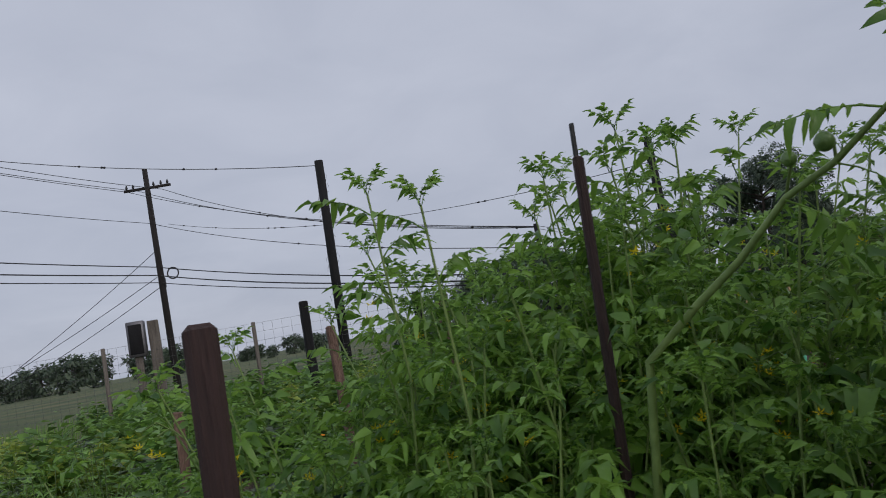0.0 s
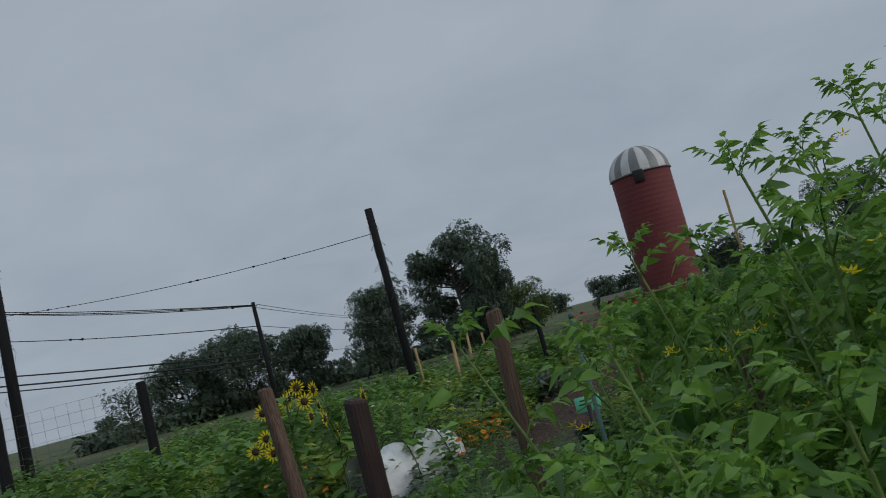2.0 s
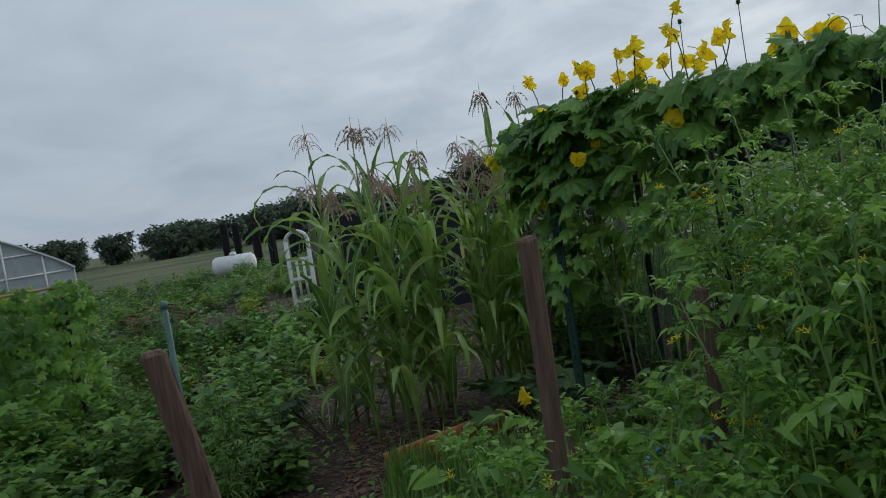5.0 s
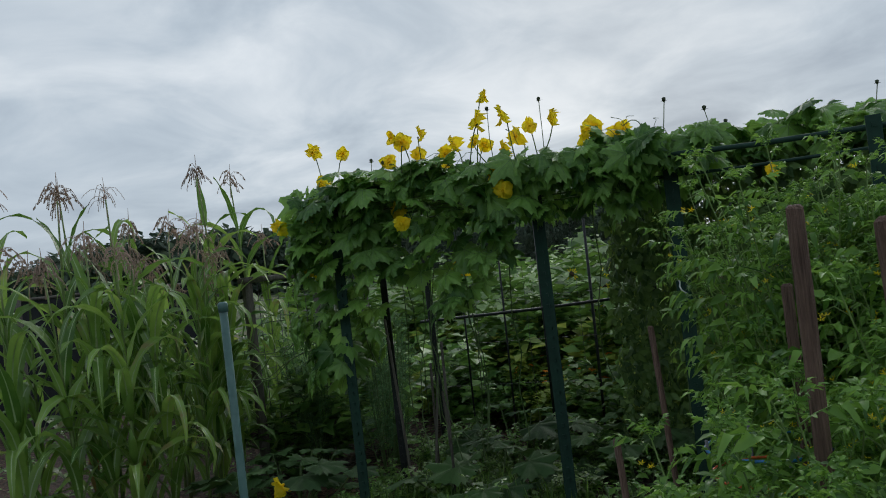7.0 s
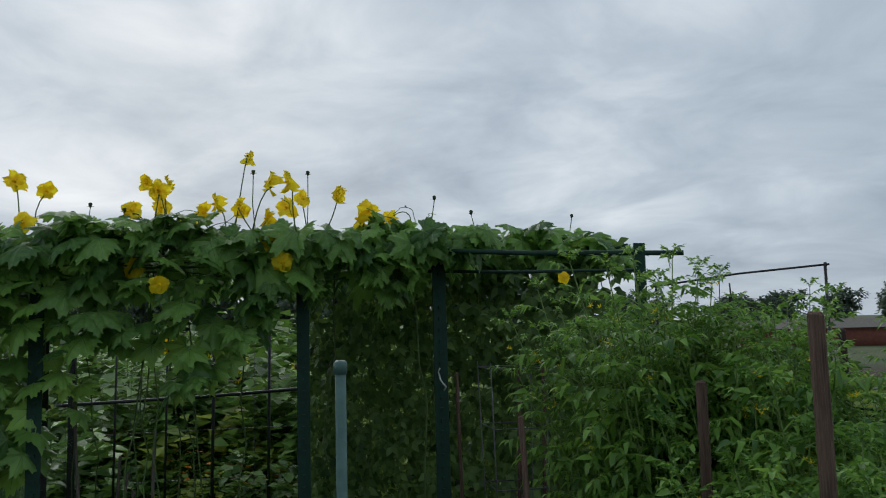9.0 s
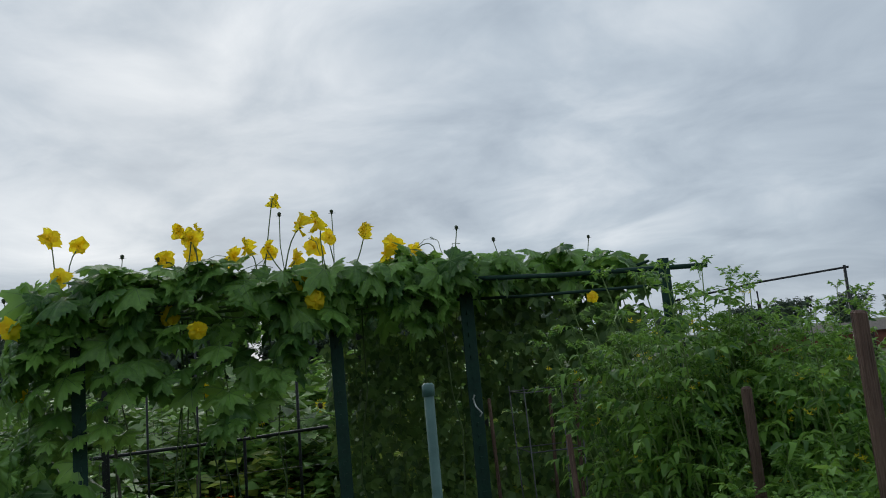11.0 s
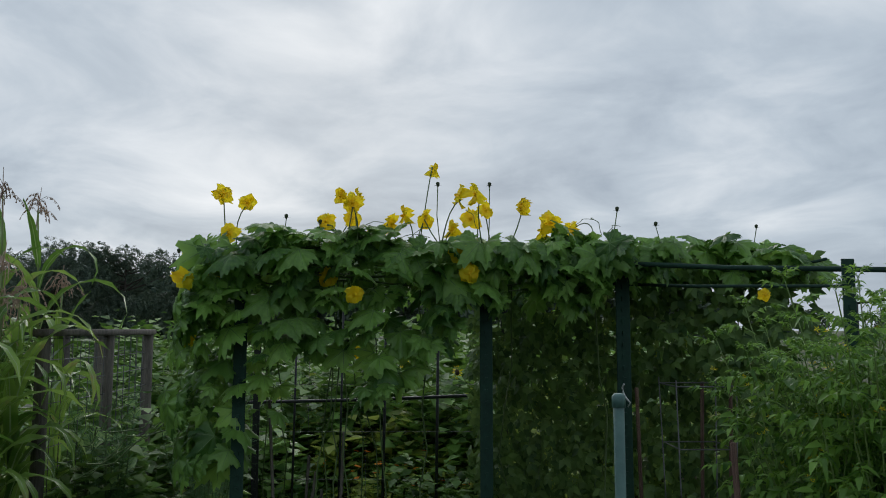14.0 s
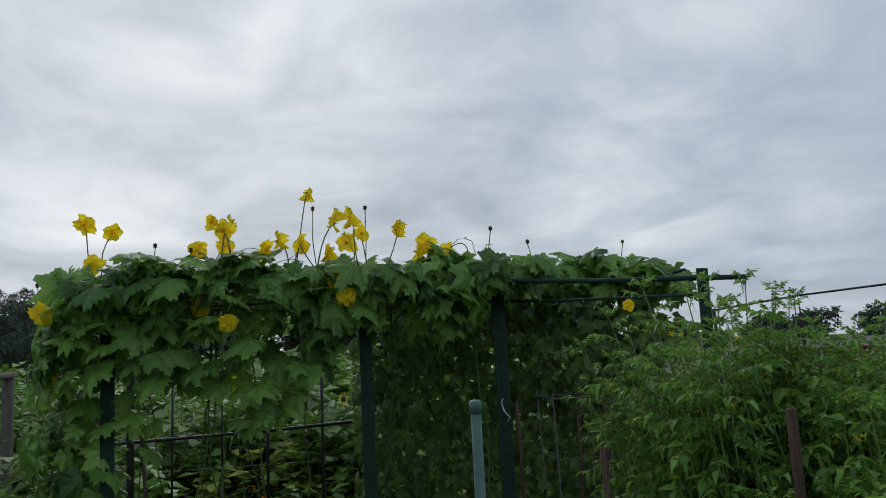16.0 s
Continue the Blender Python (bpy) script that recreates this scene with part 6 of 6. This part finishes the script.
def low_weeds():
    """Ground cover of small leaves and grass between the beds."""
    g = Geo()
    fr = []
    for _ in range(15000):
        x, y = R(-4, 9), R(-3, 9)
        if near_path(x, y) and R(0, 1) < 0.85:
            continue
        if 2.0 < x < 3.8 and 2.0 < y < 3.2 and R(0, 1) < .75:
            continue
        a = R(0, 6.28)
        fr.append(axes_frame((x, y, R(0.0, 0.12)), (math.cos(a), math.sin(a), R(.1, .9)), (R(-.4, .4), R(-.4, .4), 1), R(0.03, 0.09)))
    g.many(SMALL, fr)
    tagged(part("low_weeds", g, WEED), "low green weeds covering the soil", "weeds", kind="stuff")
    g = Geo()
    fr = []
    grass = blade(3, 0.06, 0.5, 0.2)
    for _ in range(5200):
        x, y = R(0.8, 3.2), R(1.1, 3.1)
        a = R(0, 6.28)
        fr.append(axes_frame((x, y, 0), (math.cos(a) * .5, math.sin(a) * .5, 1), (math.cos(a), math.sin(a), .3), R(0.12, 0.32)))
    for _ in range(9000):
        x, y = R(-14, 6), R(14, 30)
        a = R(0, 6.28)
        fr.append(axes_frame((x, y, 0), (math.cos(a) * .5, math.sin(a) * .5, 1), (math.cos(a), math.sin(a), .3), R(0.2, 0.5)))
    g.many(grass, fr)
    tagged(part("grass", g, WEED), "fresh green grass at the trellis foot and field edge", "grass", kind="stuff")
    g = Geo()
    fr = []
    chip = (np.array([(-.5, -.2, 0), (.5, -.16, .02), (.45, .2, .03), (-.5, .16, 0), (0, 0, .14)]), [(0, 1, 4), (1, 2, 4), (2, 3, 4), (3, 0, 4), (0, 3, 2, 1)])
    for _ in range(9000):
        t = R(0, 1)
        if R(0, 1) < 0.55:
            x, y = 1.6 + 7 * t + R(-.7, .7), 5.6 + 9.6 * t + R(-.7, .7)
        else:
            x, y = R(1.6, 4.4), R(1.4, 3.4)
        a = R(0, 6.28)
        fr.append(axes_frame((x, y, 0.008), (math.cos(a), math.sin(a), R(-.2, .2)), (R(-.3, .3), R(-.3, .3), 1), R(0.02, 0.06)))
    g.many(chip, fr)
    tagged(part("wood_chips", g, CHIP, smooth=False), "brown wood-chip mulch strewn on the paths", "mulch", kind="stuff")


low_weeds()

SQUASH = [palmate(70 + s, sharp=40, base=0.62, droop=0.15) for s in range(3)]


def squash(x, y, n, spread, size, seed, blooms=0):
    r = np.random.default_rng(seed)
    t = thing("squash_plant", "low squash plant with broad dark leaves", "squash plant", (x, y, 0), "squash plants")
    st = Geo()
    ms = [Geo().add(*q).mesh("leaf", SQUASH_LEAF) for q in SQUASH]
    for k in range(n):
        a, q = r.uniform(0, 6.28), spread * r.uniform(.2, 1)
        p = Vector((math.cos(a) * q, math.sin(a) * q, r.uniform(.14, .38)))
        st.tube([(p.x * .3, p.y * .3, 0), (p.x * .8, p.y * .8, p.z * .7), p], 0.006, 4, False)
        fr = axes_frame(p, (math.cos(a), math.sin(a), -.1), (r.uniform(-.4, .4), r.uniform(-.4, .4), 1), size * r.uniform(.7, 1.25))
        part("leaf", ms[k % 3], SQUASH_LEAF, t, m=Matrix([[*fr[i]] for i in range(3)] + [[0, 0, 0, 1]]))
    part("stem", st, GREEN_STEM, t)
    for k in range(blooms):
        fl = part("flower", CENTRE, PETAL, t, "orange-yellow squash flower", m=Matrix.Translation((R(-.1, .1) - .25, R(-.1, .1) + .12, .28)) @ Matrix.Rotation(radians(60), 4, "X") @ Matrix.Scale(1.3, 4))
        for me in PETAL_SETS[k % 4]:
            part("petal", me, PETAL, fl)


squash(3.75, 2.0, 24, 0.55, 0.27, 1, 1)
squash(2.75, 1.2, 20, 0.5, 0.27, 2)
squash(2.4, 0.1, 22, 0.6, 0.26, 3)
squash(3.4, 0.4, 20, 0.6, 0.26, 4)
squash(4.6, 3.6, 14, 0.5, 0.2, 5)


def raised_bed(a, b, h, label, mat, th=0.035):
    a, b = Vector((*a, 0)), Vector((*b, 0))
    t = thing("bed_board", label, "board", tuple(a))
    ang = math.atan2((b - a).y, (b - a).x)
    part("board", Geo().box((0, -th / 2, 0.0), ((b - a).length, th / 2, h), Matrix.Rotation(ang, 4, "Z"), 0.004), mat, t)


raised_bed((3.76, 2.3), (3.2, 3.1), 0.16, "orange-brown wooden raised-bed board", FRESH_WOOD)
raised_bed((1.9, 6.4), (2.6, 6.2), 0.14, "orange-brown wooden bed edging by the path", FRESH_WOOD)
raised_bed((9.0, 15.0), (9.8, 14.2), 0.4, "bright orange plastic bed edge by the path", ORANGE_PLASTIC)


def rod(name, label, a, b, rad, mat, cat="rod"):
    t = thing(name, label, cat, (a[0], a[1], 0))
    d = Vector(b) - Vector((a[0], a[1], 0))
    part("shaft", Geo().tube([(0, 0, -.05), d * .5, d, d + Vector((0, 0, .004))], [rad, rad, rad, rad * .6], 10), mat, t)
    return t


t = rod("plant_rod", "pale teal plastic-coated plant rod", (0.65, 3.412), (0.65, 3.412, 1.44), 0.0085, ROD_TEAL)
part("cap", Geo().tube([(0, 0, 1.435), (0, 0, 1.452), (0, 0, 1.456)], [.0105, .0105, .007], 10), ROD_TEAL, t, "rounded end cap")
rod("bamboo_cane", "thin brown cane with peeling bark", (4.75, 6.75), (4.7, 6.7, 2.17), 0.013, PALE_WOOD, "cane")
for x, y, h in ((5.35, 17.7, 1.45), (6.1, 17.5, 1.45), (6.3, 17.9, 1.3), (6.9, 18.4, 1.5), (7.6, 18.9, 1.4), (8.3, 19.2, 1.4)):
    rod("bean_pole", "pale wooden bean pole in the far bed", (x, y), (x + R(-.1, .1), y, h), 0.03, PALE_WOOD, "pole")
for x, y, h in ((1.28, 0.27, 1.28), (1.12, 0.35, 1.3), (1.5, 0.5, 1.25), (0.72, 1.95, 1.2), (0.55, 2.35, 0.95)):
    rod("garden_stake", "thin reddish-brown garden stake", (x, y), (x + R(-.05, .05), y + R(-.05, .05), h), 0.010, STAKE, "stake")
for k in range(5):
    s, d = R(-.1, .5), R(.1, .6)
    p = tp(s, d)
    rod("pole_bean_cane", "grey dry cane standing under the vine", (p.x, p.y), (p.x + R(-.1, .1), p.y + R(-.1, .1), R(.7, 1.3)), 0.008, GREY_WOOD, "cane")


def wire_cage(x, y, label, mat, rings, turn=0.0, square=False, wire=0.0022, legs=4):
    t = thing("plant_cage", label, "plant cage", (x, y, 0), turn=turn)
    n = 4 if square else 22
    tops = rings[-1]
    for z, rad, m2 in rings:
        pts = [(rad * math.cos(a + .785), rad * math.sin(a + .785), z) for a in np.linspace(0, 2 * math.pi, n + 1)]
        part("ring", Geo().tube(pts, wire, 5, False), m2 or mat, t)
    for k in range(legs):
        a = 2 * math.pi * k / legs + .785
        lo, hi = rings[0], rings[-1]
        part("leg", Geo().tube([(lo[1] * math.cos(a) * .95, lo[1] * math.sin(a) * .95, 0), (hi[1] * math.cos(a), hi[1] * math.sin(a), hi[0] + 0.03)], wire, 5), mat, t)


wire_cage(1.22, 0.50, "square galvanised wire plant cage, tilted", WIRE, [(0.35, .17, None), (0.68, .18, None), (0.98, .19, None), (1.28, .21, None)], 0.55, True, 0.0035)
wire_cage(0.31, 2.10, "tomato cage with orange and blue plastic rings", WIRE, [(0.45, .13, ORANGE_PLASTIC), (0.83, .15, ORANGE_PLASTIC), (0.90, .16, BLUE_PLASTIC)], 0.1, False, 0.005)
wire_cage(-0.16, 1.3, "dark green wire tomato cage in the foliage", POST_GREEN, [(0.5, .2, None), (0.85, .24, None), (1.15, .27, None)], 0.5, False, 0.005)
wire_cage(-0.5, 1.3, "dark green tomato cage hidden by leaves", POST_GREEN, [(0.5, .2, None), (0.85, .24, None), (1.12, .27, None)], 0.2, False, 0.005)
wire_cage(6.6, 9.3, "green wire hoop cage in the far bed", POST_GREEN, [(0.5, .4, None), (0.95, .4, None)], 0.0, False, 0.006)


def sunflower(x, y, h, seed, heads):
    r = np.random.default_rng(seed)
    t = thing("sunflower", "branching sunflower with small dark-centred yellow blooms", "sunflower", (x, y, 0), "sunflowers", turn=r.uniform(0, 6))
    st, lf = Geo(), Geo()
    st.tube([(0, 0, 0), (.02, 0, h * .5), (0, .03, h)], [.014, .011, .006], 6, False)
    fr = []
    ray = blade(2, 0.34, 0.1, 0.1)
    for k in range(heads):
        a, z = r.uniform(0, 6.28), h * r.uniform(.6, 1.0)
        q = r.uniform(.1, .34)
        tip = Vector((math.cos(a) * q, math.sin(a) * q, z + r.uniform(.02, .15)))
        st.tube([(0, 0, z - .12), tip * .6 + Vector((0, 0, (z - .05) * .4)), tip], [.006, .005, .004], 4, False)
        face = Vector((r.uniform(-1, 1), -1.2, r.uniform(-.2, .5)))
        f = axes_frame(tip, (0, 0, 1), face, 1)
        m = Matrix([[*f[i]] for i in range(3)] + [[0, 0, 0, 1]])
        hd = part("flower_head", Geo().tube([(0, 0, -.012), (0, 0, .0), (0, 0, .01), (0, 0, .014)], [.012, .03, .026, .008], 10), SEED, t, "dark brown seed disc", m=m)
        g = Geo().many(ray, [axes_frame((math.cos(b) * .024, math.sin(b) * .024, 0), (math.cos(b), math.sin(b), r.uniform(-.1, .3)), (0, 0, 1), r.uniform(.045, .06)) for b in np.linspace(0, 6.0, 14)])
        part("petals", g, PETAL, hd, "yellow ray petals")
    for k in range(46):
        a, z = r.uniform(0, 6.28), h * r.uniform(.12, .95)
        fr.append(axes_frame((0, 0, z), (math.cos(a), math.sin(a), r.uniform(-.1, .5)), (0, 0, 1), r.uniform(.14, .3)))
    lf.many(blade(4, .62, .4, .2), fr)
    part("stem", st, GREEN_STEM, t)
    part("foliage", lf, WEED, t)


sunflower(0.35, 7.45, 1.42, 1, 9)
sunflower(0.68, 7.4, 1.36, 2, 7)
sunflower(4.9, -1.9, 1.3, 3, 5)
sunflower(4.0, -2.2, 1.2, 4, 5)


def row_cover():
    """White fleece sagging over hoops."""
    t = thing("row_cover", "white fleece row cover sagging over low hoops", "row cover", (1.62, 8.75, 0), turn=radians(18))
    g = Geo()
    n, mm = 28, 12
    v, f = [], []
    for i in range(n + 1):
        x = -0.55 + 1.1 * i / n
        sag = 0.10 * abs(math.sin(i / n * math.pi * 2.5))
        hh = 0.66 - 0.24 * (1 - i / n) * 0.2 - sag + 0.015 * math.sin(i * 2.1)
        for j in range(mm + 1):
            a = math.pi * j / mm
            v.append((x + 0.012 * math.sin(j * 3 + i), -0.34 * math.cos(a) * (1 + 0.05 * math.sin(i + j)), 0.02 + (hh - .02) * math.sin(a) ** 0.6))
    for i in range(n):
        for j in range(mm):
            k = i * (mm + 1) + j
            f.append((k, k + 1, k + mm + 2, k + mm + 1))
    g.add(v, f)
    part("fleece", g, WHITE_CLOTH, t)
    for x in (-0.54, -0.1, 0.33, 0.54):
        pts = [(x, -0.35 * math.cos(a), 0.68 * math.sin(a) ** 0.7) for a in np.linspace(0, math.pi, 13)]
        part("hoop", Geo().tube(pts, 0.006, 5, False), POST_BLACK, t)


row_cover()


def small_sign():
    t = thing("plot_sign", "small mint-green plot sign on a black stake", "sign", (2.92, 7.2, 0), turn=radians(-30))
    part("board", Geo().box((-.115, -.008, .52), (.115, .008, .66), Matrix.Rotation(radians(-8), 4, "X"), .002), SIGN_GREEN, t)
    for z, w in ((.62, .07), (.585, .085)):
        part("text_bar", Geo().box((-w, -.0125, z), (w, -.0095, z + .012), Matrix.Rotation(radians(-8), 4, "X")), BUD, t)
    part("stake", Geo().box((-.02, .012, -.05), (.02, .024, .58)), POST_BLACK, t)
    p = thing("black_pot", "black plastic planter beside the sign", "planter", (3.1, 7.5, 0))
    part("wall", Geo().tube([(0, 0, 0), (0, 0, .3), (0, 0, .33), (0, 0, .33), (0, 0, .2)], [.14, .19, .2, .17, .16], 14), SHADE, p)


small_sign()


def flower_patch(name, label, cx, cy, rx, ry, n, z, mat, size, seed):
    r = np.random.default_rng(seed)
    t = thing(name, label, "flowers", (cx, cy, 0))
    g, st, lf = Geo(), Geo(), Geo()
    head = joined([(blade(2, 0.8, .2, .3), axes_frame((0, 0, 0), (math.cos(a), math.sin(a), .35), (0, 0, 1), 1)) for a in np.linspace(0, 5.5, 8)])
    fr, fl = [], []
    for _ in range(n):
        x, y, zz = r.uniform(-rx, rx), r.uniform(-ry, ry), z * r.uniform(.6, 1.1)
        fr.append(axes_frame((x, y, zz), (r.uniform(-1, 1), r.uniform(-1, 1), .1), (r.uniform(-.5, .5), r.uniform(-.5, .5), 1), size * r.uniform(.7, 1.2)))
        st.tube([(x, y, 0), (x, y, zz)], .003, 3, False)
        for _ in range(7):
            a = r.uniform(0, 6.28)
            fl.append(axes_frame((x, y, zz * r.uniform(.1, .9)), (math.cos(a), math.sin(a), .3), (0, 0, 1), r.uniform(.05, .1)))
    g.many(head, fr)
    lf.many(SMALL, fl)
    tagged(part("bloom", g, mat, t), kind="stuff")
    tagged(part("stem_mass", st, GREEN_STEM, t), kind="stuff")
    tagged(part("foliage", lf, WEED, t), kind="stuff")


flower_patch("marigold_patch", "orange marigolds in bloom beside the path", 2.45, 8.85, .45, .35, 60, .5, ORANGE_PETAL, .042, 1)
flower_patch("marigold_patch", "orange and yellow marigolds behind the trellis", 4.6, -2.0, 1.2, .6, 80, .55, ORANGE_PETAL, .035, 2)
flower_patch("marigold_patch", "low orange and yellow flowers near the trellis rods", 3.9, -1.0, .9, .5, 70, .5, ORANGE_PETAL, .035, 8)
flower_patch("yellow_flower_patch", "yellow daisy-like flowers behind the trellis", 5.4, -3.2, 1.4, .8, 70, .8, PETAL, .035, 3)
flower_patch("red_flower_patch", "red flowers further down the path", 10.9, 17.7, 1.0, .8, 130, 1.15, RED_PETAL, .085, 4)
flower_patch("white_flower_patch", "small white flowers in the long bed", 3.2, 12.5, 1.6, 1.4, 60, .8, WHITE_PETAL, .035, 5)
flower_patch("orange_flower_patch", "scattered orange zinnias in the bed", -0.6, 8.0, 1.2, 1.2, 26, .75, ORANGE_PETAL, .03, 6)
flower_patch("dry_bush", "brown dried-up bush with curled leaves", 9.6, 6.4, .55, .45, 150, .7, DEAD_LEAF, .06, 7)


def second_trellis():
    """Bean trellis north of the path, its top rail with climbing leaves."""
    t = thing("bean_trellis", "garden trellis overgrown by a yellow-flowered vine", "trellis", (3.93, 7.75, 0), turn=math.atan2(-1.56, 0.75))
    for x in (0.0, 0.8, 1.6, 2.4):
        part("post", Geo().box((x - .018, -.018, 0), (x + .018, .018, 1.45), bevel=.003), POST_BLACK if x else PALE_WOOD, t)
    part("rail", Geo().tube([(-.05, 0, 1.40), (1, 0, 1.41), (2.5, 0, 1.42)], .012, 6), PALE_WOOD, t)
    g, fl = Geo(), Geo()
    fr, ff = [], []
    for _ in range(1300):
        x, z = R(-.1, 2.6), 1.45 * R(0, 1) ** .75
        fr.append(axes_frame((x, R(-.2, .2), z), (R(-1, 1), R(-.6, .2), -.5), (R(-.4, .4), -1, R(.2, .9)), R(.09, .15)))
    for _ in range(32):
        ff.append(axes_frame((R(-.1, 2.5), R(-.28, -.2), R(.6, 1.6)), (R(-1, 1), R(-1, 1), .1), (R(-.5, .5), -1, .5), R(1.2, 2.2)))
    g.many(PALM[0], fr)
    fl.many(TFLOWER, ff)
    tagged(part("leaf_mass", g, TOMATO, t), kind="stuff")
    tagged(part("blossom", fl, PETAL, t, "small yellow blossom"), kind="stuff")


second_trellis()

# a stray white plastic scrap on the soil behind the trellis posts
scrap = thing("plastic_scrap", "crumpled white plastic scrap on the soil", "litter", (2.75, -0.15, 0))
part("sheet", Geo().add([(-.09, -.05, .12), (.09, -.06, .16), (.1, .05, .22), (-.07, .06, .2), (0, 0, .26)], [(0, 1, 4), (1, 2, 4), (2, 3, 4), (3, 0, 4)]), WHITE_CLOTH, scrap, smooth=False)


def side_frame():
    """A thin dark frame of rods among the plants past the tomato row."""
    t = thing("rod_frame", "thin dark rod frame behind the tomato row", "plant frame", (-0.335, 0.03, 0))
    part("upright", Geo().tube([(0, 0, -0.05), (0.005, 0, 0.9), (0, 0, 1.78)], 0.008, 6), POST_BLACK, t)
    part("upright", Geo().tube([(0.85, -0.02, -0.05), (0.85, -0.02, 1.70)], 0.008, 6), POST_BLACK, t)
    part("top_rod", Geo().tube([(-0.02, 0, 1.769), (0.42, -0.01, 1.741), (0.87, -0.02, 1.69)], 0.006, 6), POST_BLACK, t)
    part("cross_wire", Geo().tube([(0, 0, 1.326), (0.42, -0.01, 1.325), (0.85, -0.02, 1.335)], 0.004, 5), POST_BLACK, t)


side_frame()
